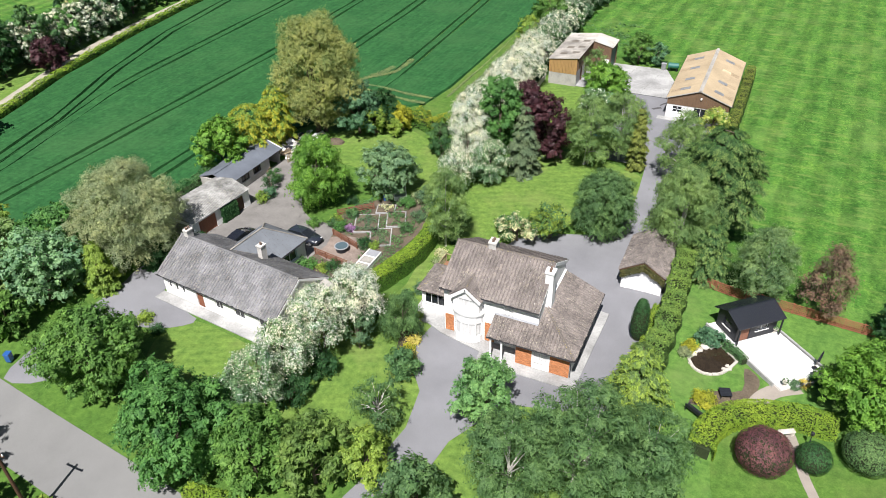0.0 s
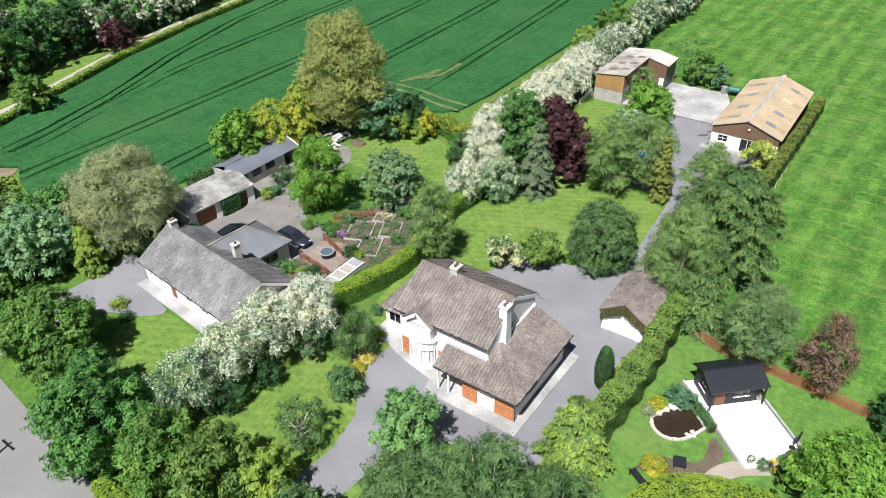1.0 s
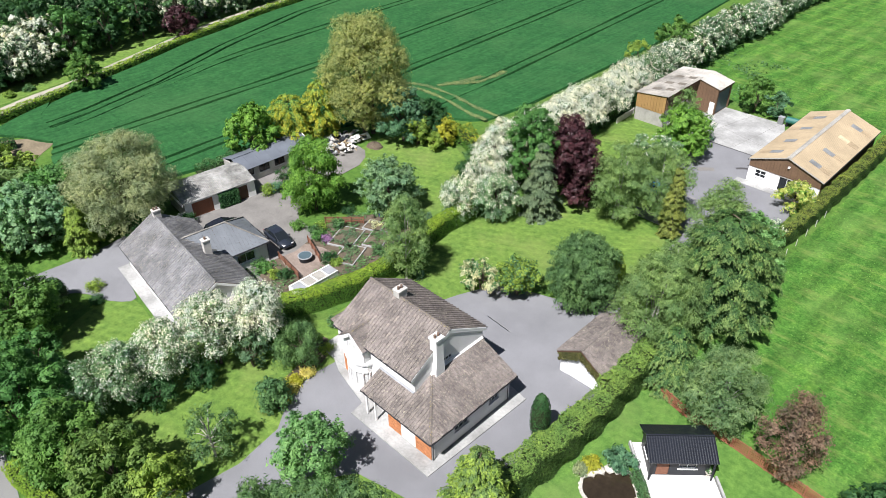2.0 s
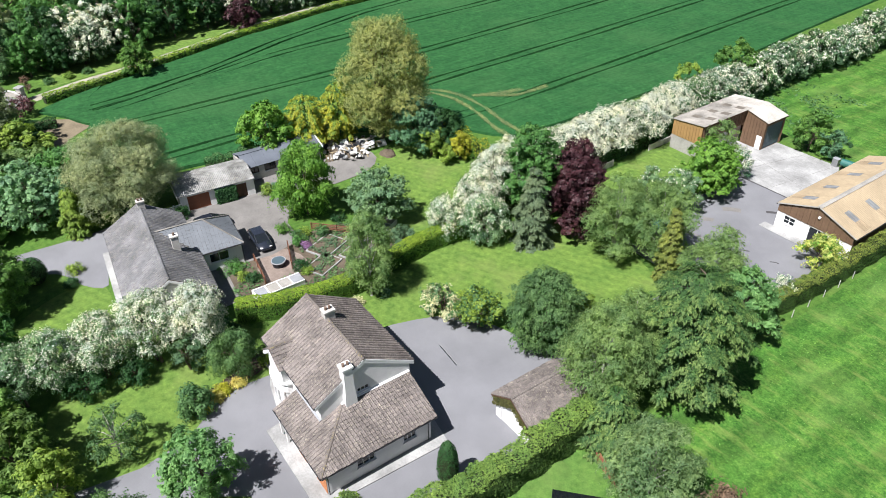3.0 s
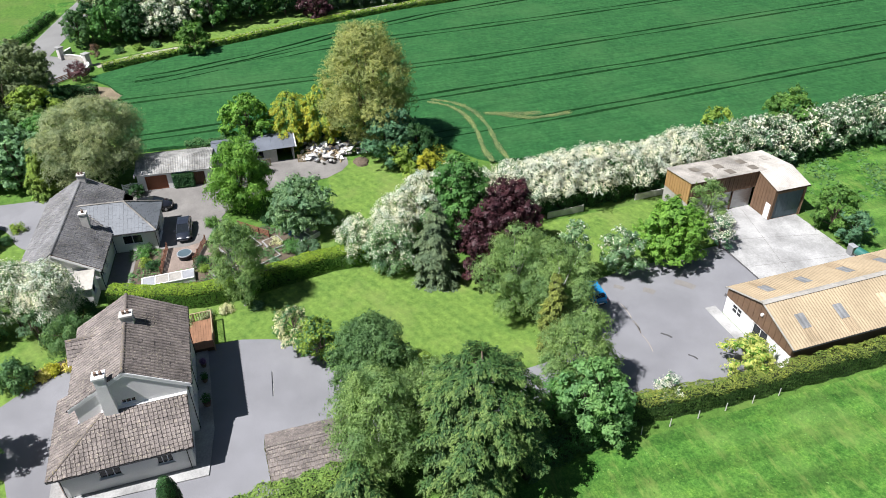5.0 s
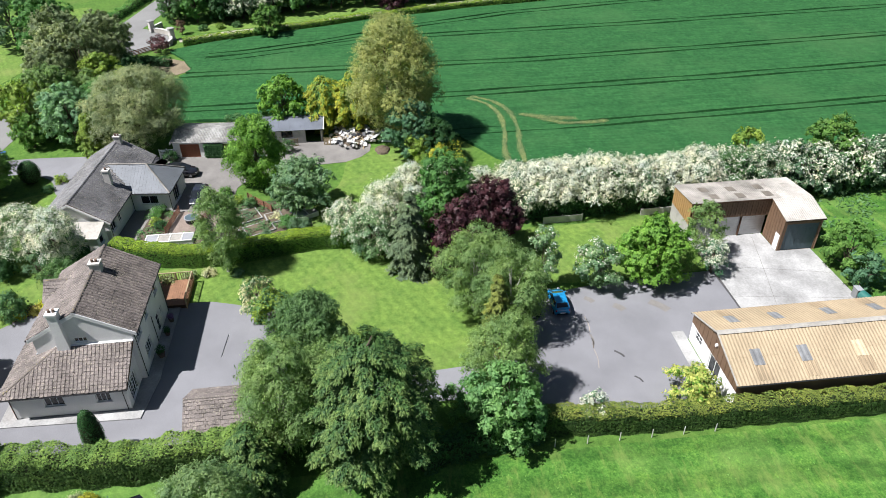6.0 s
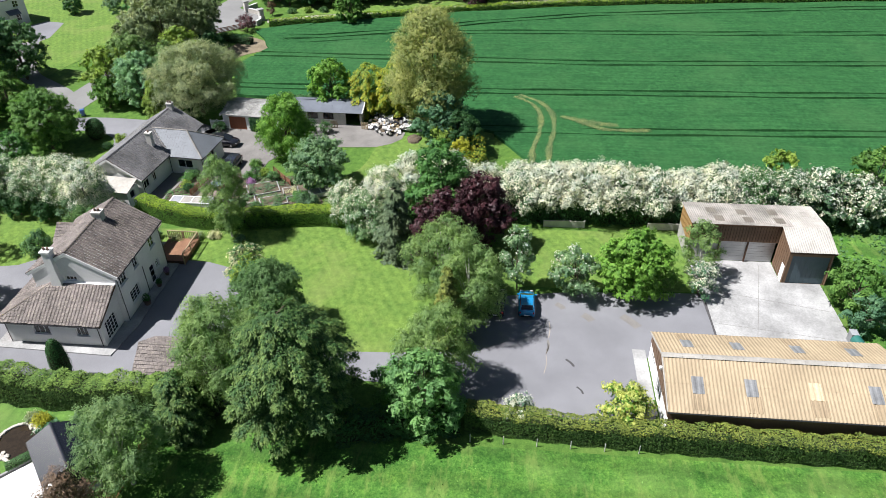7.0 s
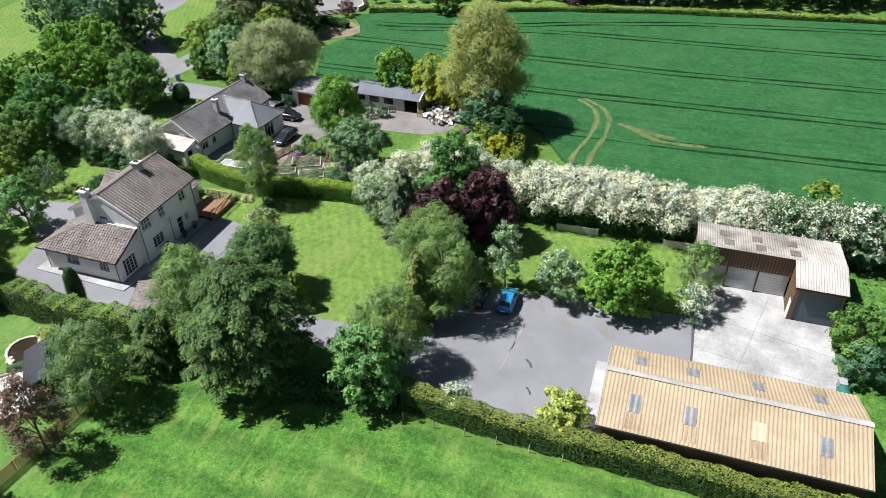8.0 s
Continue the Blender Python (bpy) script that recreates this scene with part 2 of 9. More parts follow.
L = {
    "mid": foliage("leaf_mid", (0.044, 0.106, 0.039), (0.125, 0.239, 0.085)),
    "bright": foliage("leaf_bright", (0.06, 0.142, 0.026), (0.16, 0.295, 0.066)),
    "acid": foliage("leaf_acid", (0.08, 0.19, 0.024), (0.2, 0.365, 0.06)),
    "olive": foliage("olive_needle", (0.075, 0.105, 0.02), (0.19, 0.22, 0.045), 0.5, 0.15),
    "maple": foliage("leaf_maple", (0.066, 0.125, 0.026), (0.175, 0.27, 0.066)),
    "lush": foliage("leaf_lush", (0.045, 0.135, 0.032), (0.135, 0.29, 0.075)),
    "fresh": foliage("leaf_fresh", (0.085, 0.2, 0.058), (0.21, 0.37, 0.13)),
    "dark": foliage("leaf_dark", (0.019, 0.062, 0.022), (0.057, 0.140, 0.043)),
    "spruce": foliage("spruce_needle", (0.065, 0.1, 0.05), (0.15, 0.2, 0.1), 0.55, 0.12),
    "pale": foliage("leaf_pale", (0.1, 0.19, 0.09), (0.25, 0.37, 0.19), 0.45, 0.46),
    "grey": foliage("leaf_grey", (0.057, 0.120, 0.061), (0.161, 0.255, 0.128)),
    "silver": foliage("leaf_silver", (0.19, 0.225, 0.115), (0.385, 0.425, 0.23), 0.5, 0.46),
    "blue": foliage("leaf_blue", (0.045, 0.125, 0.065), (0.145, 0.27, 0.14)),
    "frond": foliage("cypress_frond", (0.022, 0.066, 0.018), (0.07, 0.14, 0.036), 0.5, 0.15),
    "frond_tip": foliage("cypress_tip", (0.062, 0.12, 0.029), (0.15, 0.222, 0.063), 0.5, 0.2),
    "straw": foliage("flattened_straw", (0.03, 0.1, 0.035), (0.24, 0.26, 0.1), 0.8, 0.1),
    "birch": foliage("leaf_birch", (0.062, 0.13, 0.048), (0.165, 0.275, 0.1), 0.45, 0.48),
    "birch_light": foliage("leaf_birch_light", (0.112, 0.192, 0.06), (0.262, 0.37, 0.134), 0.45, 0.48),
    "aspen": foliage("leaf_aspen", (0.098, 0.175, 0.07), (0.24, 0.34, 0.142), 0.45, 0.48),
    "ash": foliage("leaf_ash", (0.095, 0.13, 0.056), (0.23, 0.28, 0.135), 0.45, 0.4),
    "whitebeam": foliage("leaf_whitebeam", (0.12, 0.24, 0.115), (0.29, 0.445, 0.235), 0.45, 0.46),
    "gold": foliage("leaf_gold", (0.2, 0.225, 0.02), (0.46, 0.44, 0.05)),
    "lime": foliage("leaf_lime", (0.12, 0.2, 0.03), (0.3, 0.4, 0.075)),
    "willow": foliage("leaf_willow", (0.2, 0.235, 0.075), (0.41, 0.42, 0.155), 0.5, 0.46),
    "copper": foliage("leaf_copper", (0.022, 0.008, 0.01), (0.075, 0.028, 0.033), 0.35, 0.12),
    "purple_leaf": foliage("berberis_leaf", (0.05, 0.022, 0.024), (0.14, 0.06, 0.062), 0.4, 0.12),
    "rust": foliage("leaf_rust", (0.08, 0.052, 0.034), (0.2, 0.132, 0.086), 0.45, 0.2),
    "blossom": foliage("may_blossom", (0.43, 0.44, 0.34), (0.7, 0.685, 0.56), 0.7, 0.3),
    "lemon": foliage("lemon_leaf", (0.32, 0.36, 0.07), (0.55, 0.56, 0.17)),
    "cream": foliage("cream_flower", (0.3, 0.31, 0.16), (0.56, 0.54, 0.32), 0.7, 0.25),
    # sunlit top and shaded side of the hedges put into two leaf greens
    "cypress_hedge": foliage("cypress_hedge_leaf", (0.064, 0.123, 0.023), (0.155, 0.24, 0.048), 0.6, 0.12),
    "hedge_shaded": foliage("shaded_hedge_leaf", (0.021, 0.054, 0.012), (0.064, 0.113, 0.024), 0.6, 0.12),
    "ivy": foliage("ivy_leaf", (0.05, 0.055, 0.018), (0.13, 0.125, 0.045)),
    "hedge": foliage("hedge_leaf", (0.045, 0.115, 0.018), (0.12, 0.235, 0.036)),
    # lighter green: sunlit hedge tops painted in, and whole pale hedges
    "hedge_sun": foliage("hedge_pale_leaf", (0.13, 0.22, 0.022), (0.27, 0.38, 0.045)),
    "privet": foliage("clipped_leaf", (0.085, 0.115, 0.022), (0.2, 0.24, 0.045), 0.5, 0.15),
    "purple": foliage("purple_flower", (0.2, 0.08, 0.2), (0.4, 0.25, 0.42), 0.6),
    "flower": foliage("garden_flower", (0.4, 0.33, 0.05), (0.7, 0.6, 0.2), 0.6),
}


# ---- building blocks ----
def obj(name, verts, faces, material, parent=None, label="", m=None):
    me = bpy.data.meshes.new(name)
    me.from_pydata(verts, [], faces)
    me.materials.append(material)
    ob = new(name, me)
    if parent:
        ob.parent = parent
    if m is not None:
        ob.matrix_basis = m
    if label:
        tagged(ob, label)
    return ob


def part(name, bm, material, parent, label=""):
    me = bpy.data.meshes.new(name)
    bm.normal_update()
    bm.to_mesh(me)
    bm.free()
    me.materials.append(material)
    ob = new(name, me)
    ob.parent = parent
    return tagged(ob, label)


def thing(name, m, label, category, group="", kind=""):
    ob = new(name)
    ob.matrix_basis = m
    ob.empty_display_size = 0.3
    return tagged(ob, label, category, group, kind)


def box(bm, x0, x1, y0, y1, z0, z1, m=None, bevel=0.0):
    r = bmesh.ops.create_cube(bm, size=1.0)["verts"]
    k = Matrix.Translation(((x0 + x1) / 2, (y0 + y1) / 2, (z0 + z1) / 2)) @ Matrix.Diagonal((x1 - x0, y1 - y0, z1 - z0, 1))
    bmesh.ops.transform(bm, matrix=(m @ k) if m is not None else k, verts=r)
    if bevel:
        es = list({e for v in r for e in v.link_edges})
        bmesh.ops.bevel(bm, geom=es, offset=bevel, segments=1, affect="EDGES")
    return bm


def boxes(*rows, m=None, bevel=0.0):
    bm = bmesh.new()
    for r in rows:
        box(bm, *r, m=m, bevel=bevel)
    return bm


def tube(bm, points, radii, sides=7):
    """A round bar through points, with a radius at each."""
    rings = []
    pts = [Vector(p) for p in points]
    for i, p in enumerate(pts):
        d = (pts[min(i + 1, len(pts) - 1)] - pts[max(i - 1, 0)]).normalized()
        q = d.to_track_quat("Z", "Y")
        rings.append([bm.verts.new(p + q @ Vector((math.cos(a) * radii[i], math.sin(a) * radii[i], 0))) for a in [2 * math.pi * k / sides for k in range(sides)]])
    for a, b in zip(rings, rings[1:]):
        for k in range(sides):
            bm.faces.new((a[k], a[(k + 1) % sides], b[(k + 1) % sides], b[k]))
    bm.faces.new(rings[0][::-1])
    bm.faces.new(rings[-1])
    return bm


def slab(bm, pts, thick):
    """A plate: a flat polygon of points in space, with a thickness below it."""
    top = [bm.verts.new(p) for p in pts]
    n = Vector()
    for a, b in zip(pts, pts[1:] + pts[:1]):
        a, b = Vector(a), Vector(b)
        n += a.cross(b)
    n.normalize()
    if n.z < 0:
        n = -n
        top = top[::-1]
    low = [bm.verts.new(v.co - n * thick) for v in top]
    bm.faces.new(top)
    bm.faces.new(low[::-1])
    for i in range(len(top)):
        j = (i + 1) % len(top)
        bm.faces.new((top[i], low[i], low[j], top[j]))
    return bm


def smooth_loop(pts, steps=5, closed=True):
    """A soft curve through points of the plan."""
    out, n = [], len(pts)
    for i in range(n if closed else n - 1):
        p = [Vector(pts[(i + k) % n] if closed else pts[min(max(i + k, 0), n - 1)]) for k in (-1, 0, 1, 2)]
        for s in range(steps):
            t = s / steps
            out.append(tuple(0.5 * ((2 * p[1]) + (p[2] - p[0]) * t + (2 * p[0] - 5 * p[1] + 4 * p[2] - p[3]) * t * t + (3 * p[1] - p[0] - 3 * p[2] + p[3]) * t ** 3)))
    if not closed:
        out.append(tuple(pts[-1]))
    return out


def sheet(name, pts, z, material, label, category, thick=0.3, kind="structure", round_it=0):
    """A flat piece of ground with a body below it."""
    pts = smooth_loop(pts, round_it) if round_it else pts
    bm = bmesh.new()
    top = [bm.verts.new((x, y, z)) for x, y in pts]
    f = bm.faces.new(top)
    bmesh.ops.recalc_face_normals(bm, faces=[f])
    if f.normal.z < 0:
        f.normal_flip()
    ext = bmesh.ops.extrude_face_region(bm, geom=[f])
    bmesh.ops.translate(bm, vec=(0, 0, -thick), verts=[v for v in ext["geom"] if isinstance(v, bmesh.types.BMVert)])
    bmesh.ops.recalc_face_normals(bm, faces=bm.faces)
    bmesh.ops.triangulate(bm, faces=[q for q in bm.faces if len(q.verts) > 4])
    ob = part(name, bm, material, None)
    return tagged(ob, label, category, "", kind)


def ribbon(path, width):
    """The outline of a strip along a path."""
    p = smooth_loop(path, 5, False)
    a, b = [], []
    for i, q in enumerate(p):
        d = (Vector(p[min(i + 1, len(p) - 1)]) - Vector(p[max(i - 1, 0)])).normalized()
        s = Vector((-d.y, d.x)) * width / 2
        a.append(tuple(Vector(q) + s))
        b.append(tuple(Vector(q) - s))
    return a + b[::-1]


# ---- leaves ----
def leaf_object(name, C, N, S, material, parent, rng, aspect=0.55, hang=0.0, label="", along=None, loose=0.45):
    """Leaves at places C, facing N, of length S, one pointed blade each, one mesh. hang: how far they point down."""
    n = len(C)
    N = N + rng.normal(0, 0.24, (n, 3)) * np.linalg.norm(N, axis=1)[:, None]
    N /= np.linalg.norm(N, axis=1)[:, None] + 1e-9
    hang *= 0.6
    U = rng.normal(0, 1, (n, 3)) * (1 - hang) + np.array([0, 0, -1.6]) * hang
    if along is not None:
        U = along + rng.normal(0, loose, (n, 3))
    U -= N * (U * N).sum(1)[:, None]
    U /= np.linalg.norm(U, axis=1)[:, None] + 1e-9
    W = np.cross(N, U)
    s = S[:, None] * 0.5
    skew = rng.uniform(-0.35, 0.35, n)[:, None]
    v = np.stack([C + U * s + W * s * skew, C + W * s * aspect - U * s * 0.5, C - W * s * aspect - U * s * (0.9 + skew)], 1).reshape(-1, 3)
    me = bpy.data.meshes.new(name)
    me.vertices.add(n * 3)
    me.vertices.foreach_set("co", v.astype(np.float32).reshape(-1))
    me.loops.add(n * 3)
    me.loops.foreach_set("vertex_index", np.arange(n * 3, dtype=np.int32))
    me.polygons.add(n)
    me.polygons.foreach_set("loop_start", (np.arange(n) * 3).astype(np.int32))
    me.polygons.foreach_set("loop_total", np.full(n, 3, np.int32))
    me.update()
    me.materials.append(material)
    ob = new(name, me)
    ob.parent = parent
    return tagged(ob, label)


def ball(rng, n):
    d = rng.normal(0, 1, (n, 3))
    return d / np.linalg.norm(d, axis=1)[:, None]


def lobes(rng, R, z0, z1, count, shape="round"):
    """Clumps of a crown: centres and radii within a radius R between two heights."""
    H = z1 - z0
    out = []
    for k in range(count):
        h = (k + 0.5) / count
        if shape == "round":
            prof = math.sqrt(max(0.05, 1 - (2 * h - 0.85) ** 2 / 1.35))
        elif shape == "tall":
            prof = min(1.0, 0.55 + 1.6 * h) * math.sqrt(max(0.04, 1 - max(0, h - 0.4) ** 2 / 0.42))
        elif shape == "cone":
            prof = (1 - h) ** 0.8 * 0.95 + 0.08
        elif shape == "tiers":
            prof = min(1.0, 1.2 * (1 - h) ** 0.62 + 0.05) * (1 - 0.25 * max(0.0, 0.25 - h) / 0.25)
        else:
            prof = 0.9
        a = k * 2.399 + rng.uniform(-0.5, 0.5)
        lr = R * rng.uniform(0.2, 0.4) * (0.6 + 0.4 * prof)
        if shape == "tiers":
            lr = R * rng.uniform(0.17, 0.28)
            out.append((math.cos(a) * (R * prof - lr) * rng.uniform(0.8, 1.1), math.sin(a) * (R * prof - lr) * rng.uniform(0.8, 1.1), z0 + H * (0.02 + 0.95 * h), lr))
            continue
        rad = max(0.0, R * prof - lr * 0.8) * rng.uniform(0.66, 1.14)
        out.append((math.cos(a) * rad, math.sin(a) * rad, z0 + H * (0.08 + 0.84 * h) + rng.uniform(-0.05, 0.05) * H, lr))
    return out


def crown(rng, lb, leaf, density, squash=0.8, tuft=0.42, hang=0.0, feather=0.0):
    """Leafy twigs that spring outwards from the clumps and bend down at their tips; what lies deep inside other clumps is left out."""
    C, N, S, G, K = [], [], [], [], []
    A = np.array(lb)
    per = 15 if feather or hang > 0.2 else 24
    for i, (x, y, z, r) in enumerate(lb):
        m = int(density * (1 + 0.5 * hang) * r * r * 4 * math.pi / (leaf * leaf) * 2.1 / per) + 3
        d = ball(rng, m)
        d[:, 2] = np.where(d[:, 2] < -0.35, -d[:, 2], d[:, 2])
        rr = r * (1.04 - 0.34 * rng.random(m) ** 1.5)
        bumpy = 1 + 0.2 * np.sin(d[:, 0] * 5 + x * 3) * np.sin(d[:, 1] * 5 + y * 3) + 0.12 * np.sin(d[:, 0] * 11 + y) * np.sin(d[:, 2] * 11 + x)
        p = d * (rr * bumpy)[:, None]
        p[:, 2] *= squash
        p += (x, y, z)
        gap = p[:, None, :] - A[None, :, :3]
        gap[:, :, 2] /= squash
        inside = (np.linalg.norm(gap, axis=2) < A[None, :, 3] * 0.74)
        inside[:, i] = False
        keep = ~inside.any(1) | (rng.random(m) < 0.08)
        p, d = p[keep], d[keep]
        m = len(p)
        if not m:
            continue
        g = d * (1, 1, 0.7) + rng.normal(0, 0.32, (m, 3)) + (0, 0, 0.3 + 0.5 * feather)
        g /= np.linalg.norm(g, axis=1)[:, None]
        ln = tuft * rng.uniform(0.6, 1.6, m) * (1 + 0.9 * hang + 0.9 * feather)
        up = d + (0, 0, 0.42)
        up /= np.linalg.norm(up, axis=1)[:, None]
        w = rng.uniform(0.0, 1.0, m * per)
        l2 = np.repeat(ln, per)
        o = np.repeat(g, per, 0) * (l2 * (w - 0.45))[:, None]
        o[:, 2] -= w * w * l2 * (0.3 + 1.5 * hang) * (1 - 0.6 * feather)
        o += rng.normal(0, 1, (m * per, 3)) * (tuft * (0.34 - 0.12 * feather) * (1.15 - 0.6 * w))[:, None]
        along = np.repeat(g, per, 0)
        along[:, 2] -= 2 * w * (0.3 + 1.5 * hang) * (1 - 0.6 * feather)
        C.append(np.repeat(p, per, 0) + o)
        N.append(np.repeat(up, per, 0) + o * (0.45 / tuft))
        S.append(leaf * rng.uniform(0.7, 1.5, m * per))
        G.append(along)
        K.append(np.repeat(rng.random(m), per))
        m = int(r * r * 14) + 2
        d = ball(rng, m)
        C.append(d * (r * rng.uniform(0.3, 0.6, m))[:, None] * (1, 1, squash) + (x, y, z))
        N.append(d + rng.normal(0, 0.5, (m, 3)))
        S.append(rng.uniform(0.4, 0.8, m) * min(1.0, r))
        G.append(rng.normal(0, 1, (m, 3)))
        K.append(np.full(m, 2.0))
    return [np.concatenate(q) for q in (C, N, S, G, K)]


def trunk(rng, parent, H, r, z0, lb, material, stems=1):
    """A tapered, slightly bent trunk with limbs out to the clumps of the crown."""
    bm = bmesh.new()
    for s in range(stems):
        off = Vector((rng.uniform(-1, 1), rng.uniform(-1, 1), 0)) * (0.0 if stems == 1 else r * 2.2)
        top = Vector((rng.uniform(-0.3, 0.3), rng.uniform(-0.3, 0.3), H * 0.86)) + off * 2
        mid = off + (top - off) * 0.45 + Vector((rng.uniform(-0.2, 0.2), rng.uniform(-0.2, 0.2), 0))
        tube(bm, [off + Vector((0, 0, -0.1)), off + Vector((0, 0, 0.25)), mid, top], [r * 1.5, r, r * 0.6, r * 0.1])
    for x, y, z, lr in lb[::max(1, len(lb) // 9)]:
        a = Vector((0, 0, min(z * 0.75, z0 + (z - z0) * 0.35 + 0.4)))
        b = Vector((x, y, z))
        tube(bm, [a, a.lerp(b, 0.5) + Vector((0, 0, 0.15 * (b - a).length)), b], [r * 0.45, r * 0.26, r * 0.07], 5)
    return part("trunk", bm, material, parent)


def broad_tree(x, y, H, W, leaf, label, name="tree", shape="round", low=0.18, size=0.36, count=26, density=1.0, hang=0.0, bark="bark", second=None, share=0.5, stems=1, seed=0, group="", category="tree", squash=0.85, aspect=0.62, tuft=0.46, feather=0.0):
    rng = np.random.default_rng(int(abs(x * 131 + y * 17) * 10) + seed)
    t = thing(name, pose(x, y, 0, 0, 0, 0), label, category, group)
    z0 = H * low
    size *= 0.82
    lb = lobes(rng, W * 0.53, z0, H * 0.95, int(count * 1.55), shape)
    trunk(rng, t, H, max(0.05, W * 0.026), z0, lb, M[bark], stems)
    C, N, S, G, K = crown(rng, lb, size, density, squash, tuft, hang, feather)
    C[:, 2] = np.maximum(C[:, 2], 0.12)
    if second:
        rise = np.clip((C[:, 2] / H - 0.16) / 0.3, 0.1, 1.0) if second == "blossom" else 1.0
        flower = (N[:, 2] > -0.1) & (np.clip(K * 0.45 + rng.random(len(C)) * 0.65 - 0.05, 0, 3) < share * rise)
        if second == "blossom":
            S = S * np.where(flower, 0.8, 1.0)
        leaf_object("lighter_leaves" if second == "frond_tip" else "blossom", C[flower] + N[flower] * 0.05, N[flower], S[flower], L[second], t, rng, 0.8, hang, "", G[flower])
        C, N, S, G = C[~flower], N[~flower], S[~flower], G[~flower]
    leaf_object("crown", C, N, S, L[leaf], t, rng, aspect, hang, "", G)
    return t


def conifer(x, y, H, W, leaf, label, name="conifer", low=0.06, size=0.34, rounded=0.6, whorls=13, droop=0.25, density=1.0, seed=0, category="conifer tree", group="", dome=False, tip=None):
    """A conifer: tiers of branches, each with flat side fronds that arch and droop; new growth at the tips in a second green."""
    rng = np.random.default_rng(int(abs(x * 71 + y * 37) * 10) + seed)
    t = thing(name, pose(x, y, 0), label, category, group)
    bm = bmesh.new()
    size *= 0.8
    r0 = max(0.06, H * 0.016)
    tube(bm, [(0, 0, -0.1), (0, 0, H * 0.5), (0, 0, H * 0.84)], [r0 * 1.3, r0 * 0.7, 0.02])
    C, N, S, A, T = [], [], [], [], []
    for k in range(whorls):
        h = low + (0.97 - low) * (k / (whorls - 1)) ** 0.95
        prof = (1 - h) ** rounded * (1 - 0.35 * max(0, 0.2 - h) / 0.2) + 0.05
        if dome:
            prof = math.sqrt(max(0.05, 1 - ((h - 0.36) / 0.64) ** 2)) * min(1.0, 0.62 + 1.3 * h)
        arms = int(5 + 5 * prof)
        for a in range(arms):
            ang = 2 * math.pi * (a + rng.uniform(-0.35, 0.35)) / arms + k * 0.7
            ln = W * 0.54 * prof * rng.uniform(0.62, 1.16)
            d = np.array([math.cos(ang), math.sin(ang), 0])
            side = np.array([-d[1], d[0], 0])
            z0 = h * H + rng.uniform(-0.3, 0.3)
            nf = int(5 + ln * 5)
            s = np.concatenate([rng.uniform(0.25, 1.0, nf) ** 0.7, [1.0]])
            sg = np.concatenate([np.where(np.arange(nf) % 2, 1.0, -1.0), [0.0]])
            lf = (0.36 * min(1.0, W / 4) + 0.32 * ln * (1.12 - s)) * rng.uniform(0.7, 1.3, nf + 1)
            per = max(6, int(17 * density * (0.27 / size) ** 2))
            n = (nf + 1) * per
            w = rng.random(n)
            s2, sg2, lf2 = np.repeat(s, per), np.repeat(sg, per), np.repeat(lf, per)
            f = np.outer(0.75 + 0.25 * (sg2 == 0), d) + np.outer(sg2 * 0.75, side)
            P = np.outer(s2 * ln, d) + f * (w * lf2)[:, None]
            P[:, 2] = z0 + ln * (0.3 * s2 - (droop + 0.26) * s2 * s2) + lf2 * (0.18 * w - 0.62 * w * w) + rng.normal(0, 0.05, n)
            P += rng.normal(0, 1, (n, 3)) * (0.05 + 0.13 * lf2 * (1 - w))[:, None]
            C.append(P)
            N.append(np.tile(d * 0.3 + (0, 0, 0.9), (n, 1)) + np.outer(sg2 * w * 0.5, side) + d * (w * 0.35)[:, None])
            A.append(f + np.outer(0.2 - 1.2 * w, (0, 0, 1)))
            S.append(size * rng.uniform(0.65, 1.3, n))
            T.append((w > 0.5) & (s2 > 0.5))
            if a % 3 == 0:
                tube(bm, [(0, 0, h * H), tuple(d * ln * 0.8 + (0, 0, h * H + ln * (0.24 - (droop + 0.26) * 0.64)))], [r0 * 0.3, 0.015], 4)
    part("trunk", bm, M["bark"], t)
    C, N, S, A, T = [np.concatenate(q) for q in (C, N, S, A, T)]
    C[:, 2] = np.maximum(C[:, 2], 0.1)
    m = int(W * H * 6)
    q = rng.random(m)
    d = ball(rng, m) * (1, 1, 0.15)
    hh = low + 0.02 + 0.72 * q
    rad = W * 0.34 * ((1 - hh) ** rounded if not dome else np.sqrt(np.maximum(0.05, 1 - ((hh - 0.34) / 0.65) ** 2)))
    C = np.concatenate([C, d * rad[:, None] + np.outer(hh * H, (0, 0, 1))])
    N = np.concatenate([N, d + (0, 0, 0.4)])
    S = np.concatenate([S, rng.uniform(0.4, 0.8, m) * min(1.0, W * 0.2)])
    A = np.concatenate([A, rng.normal(0, 1, (m, 3))])
    T = np.concatenate([T, np.zeros(m, bool)])
    if tip:
        leaf_object("lighter_leaves", C[T], N[T], S[T], L[tip], t, rng, 0.5, 0, "lighter new growth at the frond tips", A[T])
        C, N, S, A = C[~T], N[~T], S[~T], A[~T]
    leaf_object("crown", C, N, S, L[leaf], t, rng, 0.5, 0, "", A)
    return t


